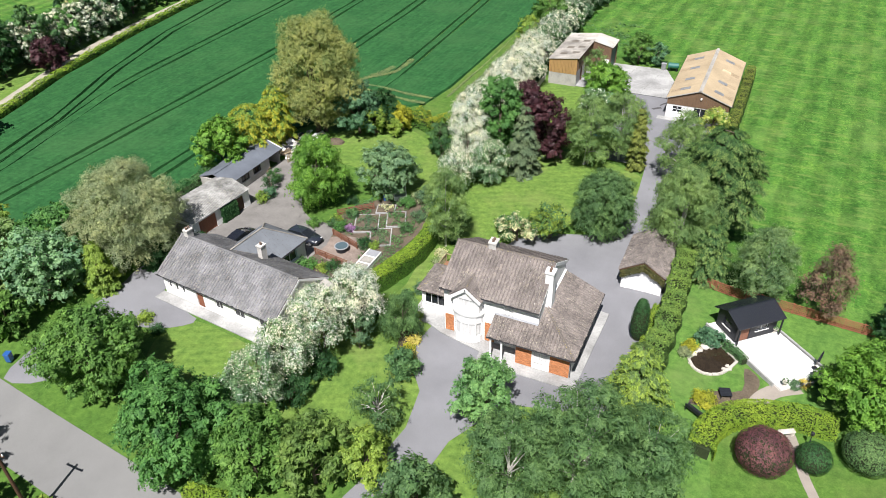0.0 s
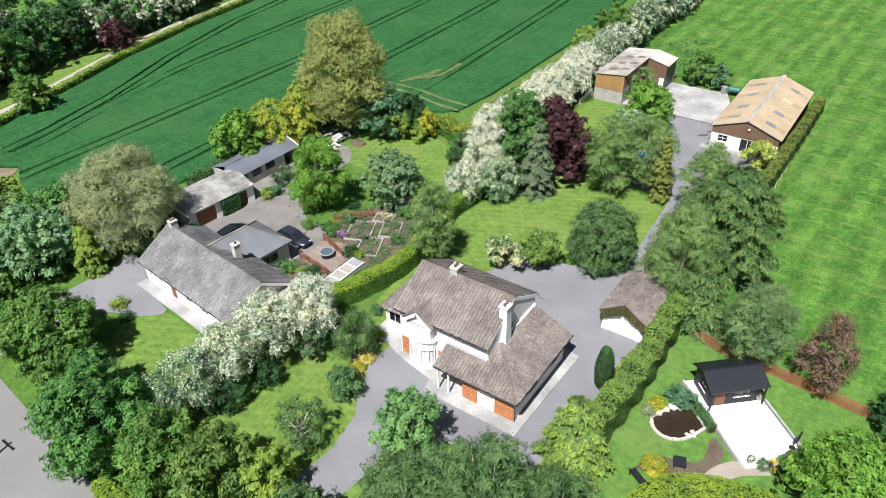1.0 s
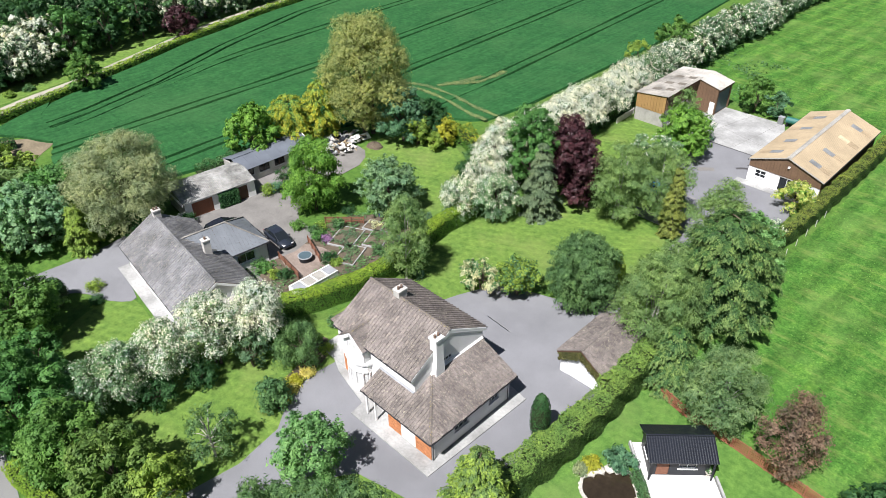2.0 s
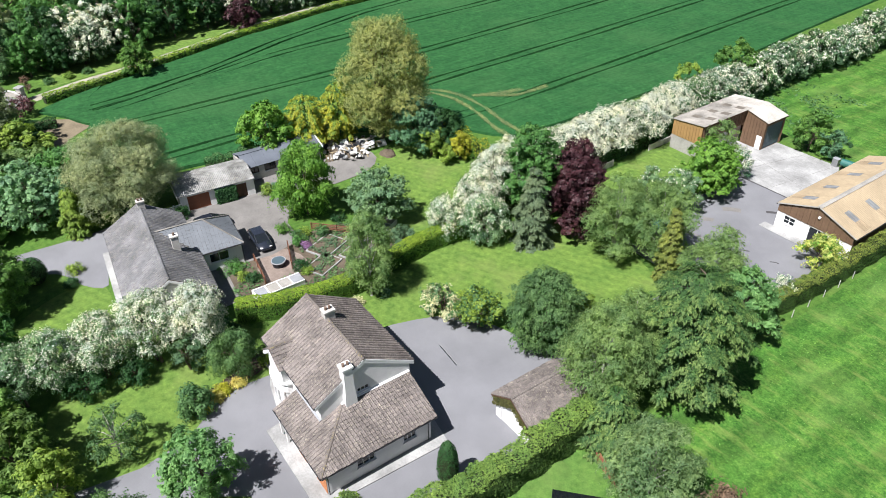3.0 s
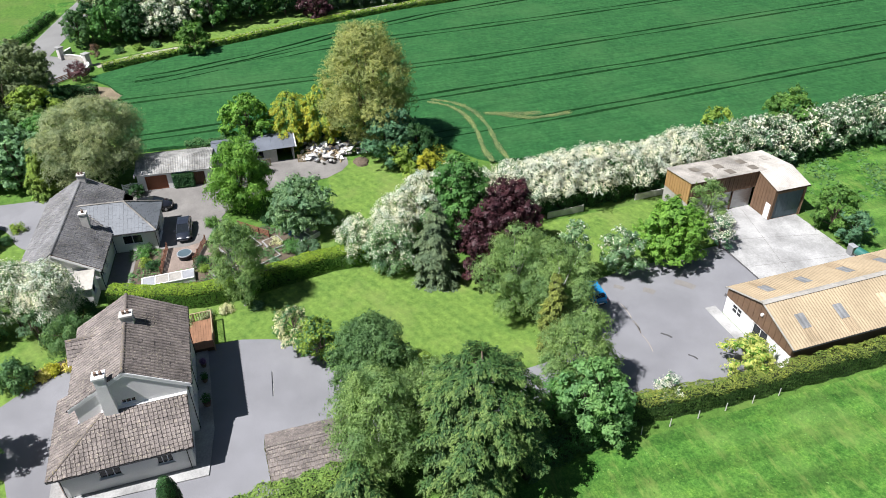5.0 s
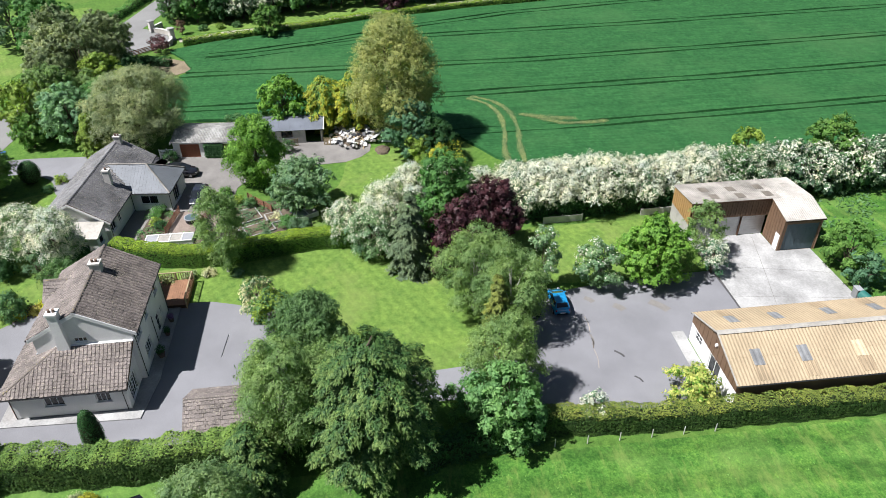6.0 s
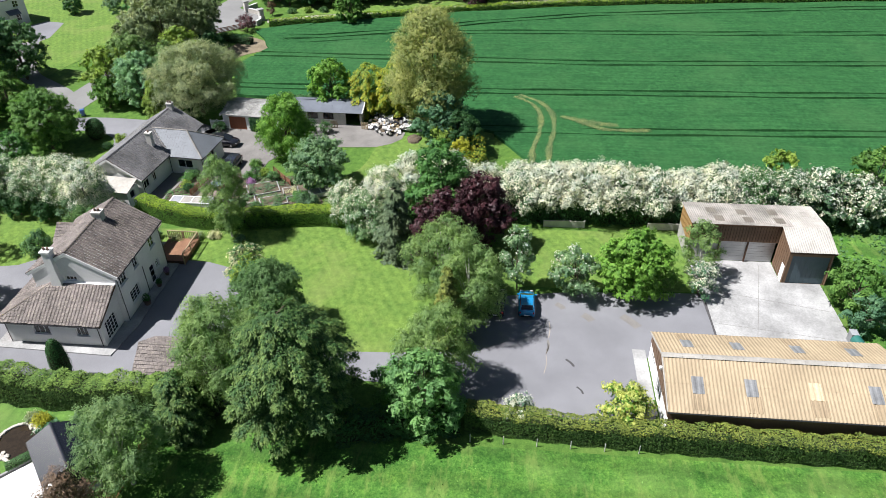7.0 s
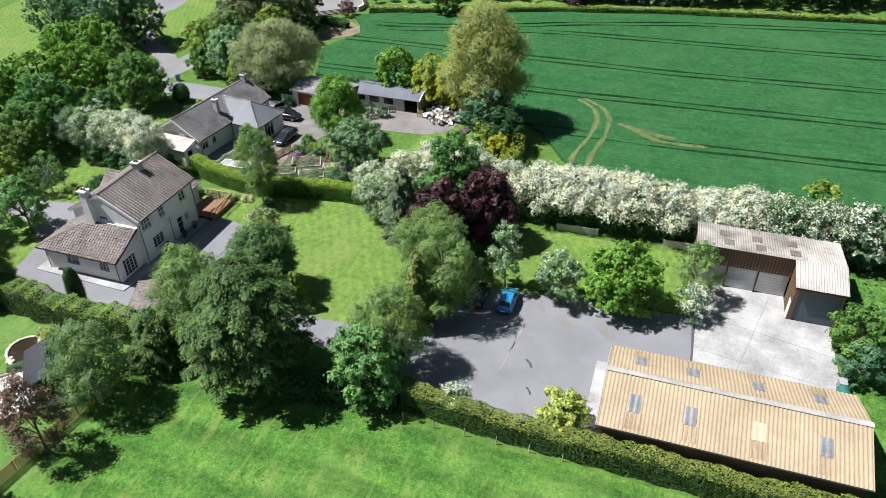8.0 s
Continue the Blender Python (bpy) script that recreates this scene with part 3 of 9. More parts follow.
def hedge(path, width, height, leaf, label, name="hedge", size=0.26, density=1.0, top=None, ragged=0.15, second=None, share=0.5, closed=False):
    """A hedge along a path: a solid dark core, added to block light, clad in leaf sprays on its sides and top."""
    rng = np.random.default_rng(int(abs(path[0][0] * 13 + path[0][1] * 7) * 10))
    p = smooth_loop(path, 6, closed)
    if closed:
        p.append(p[0])
    t = thing(name, pose(*p[0], 0), label, "hedge")
    size *= 0.82
    P = np.array(p) - np.array(p[0])
    seg = np.linalg.norm(np.diff(P, axis=0), axis=1)
    cum = np.concatenate([[0], np.cumsum(seg)])
    n = int(cum[-1] * (width + 2 * height) / (size * size) * 4.4 * density)
    s = rng.uniform(0, cum[-1], n)
    k = np.clip(np.searchsorted(cum, s) - 1, 0, len(seg) - 1)
    f = (s - cum[k]) / seg[k]
    D = (P[k + 1] - P[k]) / seg[k][:, None]
    Q = P[k] + D * f[:, None] * seg[k][:, None]
    side = np.stack([-D[:, 1], D[:, 0]], 1)
    hh = height * (1 + ragged * (np.sin(s * 1.3) * 0.5 + np.sin(s * 3.7 + 1) * 0.35 + np.sin(s * 0.41) * 0.5))
    u = rng.uniform(0, width + 2 * height, n)
    on_top = (u > height) & (u < height + width)
    lat = np.where(u <= height, -width / 2, np.where(on_top, u - height - width / 2, width / 2))
    z = np.where(on_top, hh, np.where(u <= height, u, width + 2 * height - u) / height * hh)
    soft = np.clip((z / hh - 0.75) / 0.25, 0, 1) ** 2
    lat = lat * (1 - 0.22 * soft * ~on_top) * (1 + ragged * 0.9 * np.sin(s * 2.1 + z * 2))
    z = z - on_top * (np.abs(lat) / (width / 2)) ** 4 * 0.18
    C = np.stack([Q[:, 0] + side[:, 0] * lat, Q[:, 1] + side[:, 1] * lat, np.maximum(z, 0.05)], 1) + rng.normal(0, 0.07 + 0.25 * ragged, (n, 3)) * size * 2.0
    C[:, 2] = np.maximum(C[:, 2], 0.05)
    lean = np.where(on_top, 0, np.where(u <= height, -1, 1))
    N = np.stack([side[:, 0] * lean, side[:, 1] * lean, on_top * 1.0 + 0.35], 1)
    S = size * rng.uniform(0.6, 1.35, n)
    hi = None
    if second:
        # clipped-hedge tops: the sunlit look is put into a lighter leaf colour
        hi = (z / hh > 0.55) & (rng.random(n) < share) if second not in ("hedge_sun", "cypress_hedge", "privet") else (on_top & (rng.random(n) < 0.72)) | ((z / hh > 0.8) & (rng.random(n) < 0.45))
        leaf_object("lighter_leaves" if second in ("hedge_sun", "cypress_hedge", "privet") else "blossom", C[hi] + (0, 0, 0.05), N[hi], S[hi], L[second], t, rng, 0.65)
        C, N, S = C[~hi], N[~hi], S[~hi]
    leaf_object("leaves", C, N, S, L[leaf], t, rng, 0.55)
    # solid core added behind the leaves so no light passes
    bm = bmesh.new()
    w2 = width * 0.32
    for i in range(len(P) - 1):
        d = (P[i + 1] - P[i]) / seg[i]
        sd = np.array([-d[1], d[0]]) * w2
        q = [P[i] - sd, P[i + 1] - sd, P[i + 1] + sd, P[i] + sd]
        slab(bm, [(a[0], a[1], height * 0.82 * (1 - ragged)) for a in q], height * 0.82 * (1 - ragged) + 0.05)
    part("hedge_core", bm, M["hedge_core_dark"], t, "solid dark core added to block light through the hedge")
    return t


def blob_bush(x, y, H, W, leaf, label, name="shrub", size=0.24, second=None, share=0.4, density=1.0, count=9, hang=0.0, group="", seed=0):
    return broad_tree(x, y, H, W, leaf, label, name, "round", 0.12, size, count, density, hang, "bark", second, share, 3, seed, group, "shrub")


def clipped_dome(x, y, H, W, leaf, label, size=0.18, flat=0.0):
    """A bush clipped to a smooth dome: leaves close over a solid dark core added to block light."""
    rng = np.random.default_rng(int(abs(x * 31 + y * 17) * 10))
    t = thing("clipped_bush", pose(x, y, 0), label, "shrub")
    n = int(W * (W + 2 * H) * 3.4 / (size * size))
    d = ball(rng, n)
    d[:, 2] = np.where(d[:, 2] < -0.55, -d[:, 2], d[:, 2])
    k = (W / 2, W / 2, H * 0.56)
    C = d * (1 + rng.normal(0, 0.018, n) + 0.02 * np.sin(d[:, 0] * 7 + d[:, 2] * 5))[:, None] * k + (0, 0, H * 0.46)
    C[:, 2] = np.maximum(C[:, 2], 0.06)
    leaf_object("leaves", C, d * (1, 1, W / H), size * rng.uniform(0.6, 1.3, n), L[leaf], t, rng, 0.6)
    # dark ball added inside the dome to stop light
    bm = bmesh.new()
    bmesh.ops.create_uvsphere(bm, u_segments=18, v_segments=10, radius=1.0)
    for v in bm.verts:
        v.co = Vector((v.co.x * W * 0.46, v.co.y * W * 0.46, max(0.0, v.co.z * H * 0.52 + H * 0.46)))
    part("dark_core", bm, M["hedge_core_dark"], t, "solid dark core added to block light through the bush")
    return t


# ---- land ----
bm = bmesh.new()
bmesh.ops.create_grid(bm, x_segments=8, y_segments=8, size=2500)
tagged(part("ground", bm, M["ground"], None), "rough green grass ground round the gardens", "ground", "", "structure")

sheet("field", [(1.2, 66.5), (18, 65.5), (60, 58), (300, 30), (420, 420), (-38, 420), (-37, 200), (-36.5, 128.5), (-21, 128.5), (-10.4, 127.4), (1.2, 127.6)], 0.02, M["pasture"], "bright green pasture with faint mown lines", "field")
sheet("lawn", [(-33, 47), (-33, 34), (-22, 30), (-18, 33), (-17, 40), (-15, 52), (-15, 72), (-8, 74), (-8.5, 85), (-11, 88.5), (-18, 90.5), (-24, 89.5), (-29.5, 80), (-30, 70), (-28.5, 60), (-28, 52)], 0.03, M["lawn"], "striped mown lawn round the two-storey house", "lawn", round_it=3)
sheet("lawn", [(-19, 20), (-4, 22), (-2, 44), (-10, 45.5), (-12.6, 40.5), (-14.6, 37), (-18, 30)], 0.034, M["lawn"], "mown front lawn beside the drive", "lawn", round_it=3)
sheet("lawn", [(-1, 40), (2, 36), (10, 38), (20, 42), (24, 56), (18, 65.8), (1, 66.6), (-0.5, 58)], 0.03, M["garden_lawn"], "mown garden lawn round the pond and summerhouse", "lawn", round_it=3)
sheet("lawn", [(5.6, 42.8), (6.2, 46.2), (8.2, 48.2), (11, 49.2), (15, 49.4), (20, 47), (17, 40), (8, 37)], 0.036, M["ground"], "deep green lawn among the clipped bushes", "lawn", round_it=3)
sheet("lawn", [(-45.5, 40.2), (-38, 39.6), (-33.5, 38.4), (-32.5, 33), (-36, 29.5), (-43, 31), (-46.5, 36)], 0.032, M["lawn"], "shaded front lawn of the white bungalow", "lawn", round_it=3)
sheet("lawn", [(-53.6, 77.4), (-50, 75.5), (-44, 74.5), (-36, 70), (-31.5, 73), (-33, 80), (-40, 86), (-46, 88.5), (-53.5, 86)], 0.032, M["lawn"], "back lawn behind the outbuildings", "lawn", round_it=3)
sheet("lawn", [(-31, 96.5), (-20.3, 92.5), (-20, 101), (-20.4, 114.5), (-25.6, 114), (-31, 114)], 0.032, M["lawn"], "grass strip between yard and blossom hedge", "lawn")
sheet("lawn", [(-50, -30), (-46, 6), (-56, 12), (-75, 14), (-110, 24), (-130, 20), (-120, -40)], 0.032, M["lawn"], "open grass across the road", "field")
sheet("lawn", [(-108.5, 47), (-113, 46), (-120, 58), (-122, 76), (-119.5, 84), (-116, 78), (-111.5, 63)], 0.032, M["lawn"], "narrow grass verge beside the farm lane", "verge")
sheet("lawn", [(-150, 30), (-128, 38), (-124, 46), (-130, 56), (-150, 66)], 0.032, M["pasture"], "paddock beyond the lane gate", "field")
sheet("field", [(-136, 94), (-138, 130), (-240, 150), (-240, 70), (-160, 62)], 0.03, M["pasture"], "garden grass behind the far tree belt", "field")

# drives, yards and roads
sheet("driveway", [(-22.2, 49.4), (-22.5, 46.5), (-21.4, 43.2), (-19.4, 40.8), (-18.6, 36.5), (-19.5, 30), (-21, 24), (-15.5, 24), (-15.2, 31), (-14.6, 36.6), (-13, 39.8), (-11, 42.6), (-7, 43.6), (-2.5, 44.5), (-1.4, 52), (-1.0, 62), (-1.2, 70.5), (-4.5, 72.5), (-5.2, 78), (-5.2, 85), (-4.0, 91), (-9.6, 91.5), (-9.0, 84), (-8.7, 78), (-9.2, 73.5), (-11, 71.6), (-15.9, 69.9), (-19.1, 68.3), (-20.8, 64.3), (-21.6, 61.8), (-21.8, 58)], 0.06, M["asphalt"], "smooth grey asphalt driveway wrapping the house", "driveway")
sheet("yard", [(-17.6, 90.6), (-19.4, 101.2), (-20.2, 114.8), (-10.2, 114.9), (-10.2, 107.4), (-2.6, 107.4), (-2.2, 101), (-3.4, 93.2), (-4.1, 90.4)], 0.064, M["asphalt"], "worn asphalt farmyard with patched crack", "yard")
sheet("concrete_apron", [(-26.3, 114.2), (-18.8, 114.7), (-10.3, 114.7), (-10.3, 120), (-13.4, 127.2), (-22.7, 127.0), (-22.7, 123), (-26.3, 123)], 0.07, M["concrete"], "pale concrete apron before the open shed", "apron")
sheet("barn_step", [(-11.2, 106.4), (-3.2, 106.4), (-3.2, 107.6), (-11.2, 107.6)], 0.12, M["concrete"], "pale concrete step along the barn gable", "step")
sheet("cottage_drive", [(-56.5, 41), (-57, 45), (-55.2, 49.5), (-52.5, 51), (-50.9, 46), (-51.2, 42), (-45, 40.6), (-46.5, 38.4), (-50.5, 36.5), (-52.5, 32), (-52, 28), (-56, 26.5), (-57, 32)], 0.05, M["asphalt"], "grey tarmac drive beside the bungalow", "driveway", round_it=3)
sheet("back_yard", [(-55.2, 50.5), (-54.2, 61.5), (-57.4, 62), (-57, 73.2), (-56.5, 78.2), (-53, 78.8), (-50.2, 75.4), (-49.8, 69), (-47.8, 64), (-45, 61.5), (-40.6, 60.6), (-40.2, 54), (-46, 54.5), (-51, 50)], 0.05, M["old_tarmac"], "worn stained tarmac yard before the outbuildings", "yard", round_it=2)
ROAD = [(400, -60), (160, -12), (60, 6), (10, 13), (-20, 18.6), (-35, 21), (-52, 23), (-75, 26), (-100, 29.5), (-124, 34), (-157, 41), (-220, 56)]
sheet("road", ribbon(ROAD, 5.6), 0.04, M["road"], "pale grey country road", "road")
sheet("entrance", [(-95.5, 30), (-114, 33), (-111.6, 37.2), (-109.4, 39.8), (-105.4, 41.9), (-102.4, 42.2), (-99.8, 39.4), (-96.2, 35.3)], 0.05, M["road"], "pale grey tarmac gateway beside the road", "entrance")
LANE = [(-104.6, 43.4), (-107.6, 52), (-110, 63), (-115, 78), (-119.5, 93), (-122.6, 112), (-125.5, 140), (-130, 190)]
sheet("farm_lane", ribbon(LANE, 2.4), 0.05, M["lane"], "dusty pale farm lane along the field hedge", "lane")
sheet("far_drive", [(-95.6, -7.4), (-91, -1.5), (-89.4, 2.2), (-92, 3.2), (-101, 1.2), (-101.8, -3)], 0.05, M["asphalt"], "grey drive before the far white house", "driveway")
sheet("house_drive", ribbon([(-61.5, 23.6), (-65.6, 20.2), (-68.6, 16), (-73.4, 9.8), (-82, 4.4), (-89.6, 0.6)], 3.4), 0.046, M["road"], "pale drive from the road to the far house", "driveway")
sheet("bare_ground", [(-95, 42.5), (-91, 41.5), (-84, 39.5), (-79, 39.5), (-80, 42), (-85, 45), (-88.6, 49), (-91.5, 48)], 0.04, M["bare"], "bare brown earth at the field corner", "bare ground", round_it=3)
sheet("alley", [(-41.6, 49.6), (-34, 48.8), (-34.2, 51.2), (-39.6, 51.8), (-40.6, 53.8), (-41.6, 54)], 0.05, M["old_tarmac"], "narrow worn concrete alley behind the bungalow", "path")
sheet("plot_soil", [(-42, 50.8), (-34.6, 50.6), (-31.6, 58), (-30.9, 68), (-35, 71.5), (-41, 66.5), (-41.2, 60), (-39.9, 53.6)], 0.036, M["soil"], "dark vegetable garden soil", "garden bed", round_it=2)
sheet("flower_bed", [(-22.9, 42.4), (-20.6, 42.3), (-20.8, 43.6), (-22.4, 45.8), (-23.6, 49.6), (-25.8, 50.6), (-24.6, 47)], 0.045, M["soil"], "curved flower bed edging the drive", "garden bed", round_it=3)
sheet("flower_bed", [(2.9, 48.9), (6.7, 50.3), (8.05, 52.0), (8.35, 54.4), (6.95, 55.4), (7.05, 52.4), (4.45, 51.2)], 0.045, M["soil"], "brown bed between pond and path", "garden bed", round_it=3)
sheet("garden_path", ribbon([(11.65, 54.8), (9.75, 53.5), (8.65, 52.0), (8.2, 50.4)], 1.5), 0.05, M["gravel"], "curving pale garden path", "path")
sheet("garden_path", ribbon([(11.1, 49.2), (11.8, 47.2), (12.6, 44.5), (14, 41.5)], 0.8), 0.05, M["gravel"], "narrow pale path among clipped bushes", "path")

# young wheat: bands between the wheel tracks
rng = np.random.default_rng(5)
YS = np.concatenate([np.arange(45.5, 70, 0.4), np.arange(70, 262, 2.0)])


def along(ys, pts):
    p = sorted((b, a) for a, b in pts)
    return np.interp(ys, [q[0] for q in p], [q[1] for q in p])


west = along(YS, [(-79, 45.4), (-84, 46.6), (-88, 48.6), (-92, 49.6), (-99, 50.4), (-103, 54), (-107, 66), (-112.6, 84), (-117.6, 108), (-121, 135), (-124, 165), (-132, 262)])
east = along(YS, [(-78, 45.4), (-72, 47.6), (-66, 49.8), (-65.4, 56.7), (-64, 64), (-63, 72), (-61.6, 80), (-58, 88), (-54, 92.6), (-46.5, 97), (-45.3, 106), (-45.2, 143), (-48, 174), (-54, 262)])
ROWS_AT = [
    (along(YS, [(-56.6, 106), (-56.8, 112), (-58, 137), (-61.5, 200), (-64.5, 262)]), YS > 107),
    (along(YS, [(-70.2, 60), (-70.4, 94), (-71.8, 138), (-75, 200), (-79, 262)]), YS > 40),
    (along(YS, [(-85, 44), (-84.6, 70), (-84, 109), (-85.6, 140), (-89, 200), (-93, 262)]), YS > 40),
    (along(YS, [(-91.0, 44), (-93, 57), (-96, 70), (-98.4, 80), (-99.6, 89), (-101, 133), (-105, 200), (-109, 262)]), YS > 83),
    (along(YS, [(-93.5, 44), (-95.2, 57), (-98.5, 70), (-105.8, 89), (-111.6, 110), (-114.8, 132), (-119, 165), (-126, 262)]), YS > 40),
]
cuts = [east - 0.25]
for x, live in ROWS_AT:
    for o in (0.95, -0.95):
        w = np.where(live, 0.2, 0.0)
        cuts += [x + o + w, x + o - w]
cuts.append(west + 0.3)
cuts = [np.clip(c, west + 0.3, east - 0.25) for c in cuts]
bm = bmesh.new()
for b in range(0, len(cuts), 2):
    a, c = cuts[b], cuts[b + 1]
    rows = []
    for j, y in enumerate(YS):
        if a[j] - c[j] < 0.02:
            rows.append(None)
            continue
        z = 0.42 + 0.05 * math.sin(y * 0.31 + b) + rng.uniform(-0.02, 0.02)
        rows.append([bm.verts.new((a[j], y, 0)), bm.verts.new((a[j] - min(0.1, (a[j] - c[j]) / 4), y, z)), bm.verts.new((c[j] + min(0.1, (a[j] - c[j]) / 4), y, z)), bm.verts.new((c[j], y, 0))])
    for p, q in zip(rows, rows[1:]):
        if p and q:
            for k in range(3):
                bm.faces.new((p[k], q[k], q[k + 1], p[k + 1]))
bmesh.ops.recalc_face_normals(bm, faces=bm.faces)
tagged(part("wheat_crop", bm, M["crop"], None), "dense blue-green young wheat with tractor tramlines", "crop", "", "stuff")

sheet("wheat_crop", [(-98.8, 43.8), (-103.2, 54), (-99, 51), (-92, 50.2), (-88, 49.2), (-90.5, 47.4), (-93.5, 46.2), (-96.5, 44)], 0.4, M["crop"], "young wheat reaching into the field corner", "crop", 0.5, "stuff", 2)


def flattened(path, width, n, seed):
    """Wheat blades pressed flat and bleached along a wheel's way."""
    r2 = np.random.default_rng(seed)
    p = np.array(smooth_loop(path, 8, False))
    k = r2.uniform(0, len(p) - 1.001, n)
    i = k.astype(int)
    q = p[i] + (p[i + 1] - p[i]) * (k - i)[:, None]
    w = width * (0.8 + 0.3 * np.sin(k * 0.55 + seed) * np.sin(k * 0.23))
    q = q + r2.normal(0, 1, (n, 2)) * w[:, None] * 0.5
    C = np.column_stack([q, np.where(q[:, 0] > -45.2, 0.05, 0.45) + r2.uniform(-0.02, 0.05, n)])
    d = np.column_stack([p[i + 1] - p[i], np.zeros(n)])
    ob = leaf_object("flattened_wheat", C, np.tile((0, 0, 1.0), (n, 1)), r2.uniform(0.1, 0.26, n), L["straw"], None, r2, 0.4, 0, "", d / (np.linalg.norm(d, axis=1)[:, None] + 1e-6))
    tagged(ob, "bleached wheat pressed flat in wheel marks", "crop", "", "stuff")


flattened([(-68.3, 95.0), (-65.6, 97.6), (-61.4, 98.8), (-55.6, 98.5), (-50.3, 97.5), (-46.6, 97.4)], 0.42, 9000, 1)
flattened([(-68.9, 95.8), (-66.4, 98.8), (-62.3, 100.5), (-56.4, 100.6), (-51, 99.8), (-46.4, 99.6)], 0.42, 9000, 2)
flattened([(-61.3, 102.2), (-59.2, 105.3), (-57.5, 107.6), (-57.2, 111.0), (-57.3, 114)], 0.6, 5000, 3)
flattened([(-60.8, 103.4), (-59.4, 106.6), (-58.8, 109.6)], 0.8, 2400, 4)
flattened([(-44.5, 102), (-44.4, 112), (-44.4, 126), (-45.6, 159)], 0.3, 6000, 5)
flattened([(-43.0, 102), (-42.8, 112), (-42.9, 126), (-43.8, 159)], 0.35, 6000, 6)


# ---- parts of buildings ----
def wall(name, parent, a, b, z0, z1, thick, material, holes=(), label="", gable=None):
    """A wall from a to b in the plan, its outer face on the right hand, with openings (u0, u1, v0, v1) that go through. gable: (u, z) of a peak above z1."""
    a, b = Vector((*a, 0)), Vector((*b, 0))
    ln = (b - a).length
    d = (b - a) / ln
    inw = Vector((-d.y, d.x, 0)) * thick
    us = sorted({0.0, ln, *[h for r in holes for h in r[:2]]})
    vs = sorted({z0, z1, *[h for r in holes for h in r[2:4]]})
    bm = bmesh.new()
    cache = {}

    def vert(i, j, side):
        k = (i, j, side)
        if k not in cache:
            cut = side * min(thick, ln * 0.3) * ((i == 0) - (i == len(us) - 1))
            cache[k] = bm.verts.new(a + d * (us[i] + cut) + inw * side + Vector((0, 0, vs[j])))
        return cache[k]

    def solid(i, j):
        if not (0 <= i < len(us) - 1 and 0 <= j < len(vs) - 1):
            return False
        u, v = (us[i] + us[i + 1]) / 2, (vs[j] + vs[j + 1]) / 2
        return not any(h[0] < u < h[1] and h[2] < v < h[3] for h in holes)

    for i in range(len(us) - 1):
        for j in range(len(vs) - 1):
            if not solid(i, j):
                continue
            bm.faces.new([vert(*q, 0) for q in ((i, j), (i + 1, j), (i + 1, j + 1), (i, j + 1))])
            bm.faces.new([vert(*q, 1) for q in ((i, j + 1), (i + 1, j + 1), (i + 1, j), (i, j))])
            for di, dj, e in ((-1, 0, ((i, j), (i, j + 1))), (1, 0, ((i + 1, j + 1), (i + 1, j))), (0, -1, ((i + 1, j), (i, j))), (0, 1, ((i, j + 1), (i + 1, j + 1)))):
                if not solid(i + di, j + dj):
                    p, q = e
                    bm.faces.new((vert(*p, 0), vert(*q, 0), vert(*q, 1), vert(*p, 1)))
    if gable:
        tri = [a + Vector((0, 0, z1)), b + Vector((0, 0, z1)), a + d * gable[0] + Vector((0, 0, gable[1]))]
        f = [bm.verts.new(p) for p in tri]
        g = [bm.verts.new(p + inw + d * c) for p, c in zip(tri, (thick, -thick, 0.0))]
        bm.faces.new(f)
        bm.faces.new(g[::-1])
        for i in range(3):
            j = (i + 1) % 3
            bm.faces.new((f[i], g[i], g[j], f[j]))
    return part(name, bm, material, parent, label)


def window(parent, a, b, u0, u1, v0, v1, thick, bars=1, cross=0, rim="pvc", sill=True, name="window", pane="glass"):
    """A window in the opening of a wall from a to b: frame, panes and sill."""
    a, b = Vector((*a, 0)), Vector((*b, 0))
    d = (b - a).normalized()
    m = Matrix((( d.x, -d.y, 0, a.x), (d.y, d.x, 0, a.y), (0, 0, 1, 0), (0, 0, 0, 1)))
    bm = bmesh.new()
    f, y0, y1 = 0.07, 0.1, 0.17
    box(bm, u0, u1, y0, y1, v0, v0 + f, m)
    box(bm, u0, u1, y0, y1, v1 - f, v1, m)
    xs = [u0 + (u1 - u0) * k / (bars + 1) for k in range(bars + 2)]
    for k, x in enumerate(xs):
        s = f if k in (0, bars + 1) else f * 0.8
        x0 = x if k == 0 else x - s if k == bars + 1 else x - s / 2
        box(bm, x0, x0 + s, y0, y1, v0 + f, v1 - f, m)
    for k in range(cross):
        v = v0 + (v1 - v0) * (k + 1) / (cross + 1)
        box(bm, u0 + f, u1 - f, y0 + 0.005, y1 - 0.005, v - 0.025, v + 0.025, m)
    w = part(name, bm, M[rim], parent)
    for p, q in zip(xs, xs[1:]):
        part("pane", boxes((p + 0.04, q - 0.04, 0.125, 0.14, v0 + 0.05, v1 - 0.05), m=m), M[pane], w)
    if sill:
        part("sill", boxes((u0 - 0.08, u1 + 0.08, -0.07, 0.12, v0 - 0.08, v0 - 0.003), m=m), M["render_white"], w)
    return w


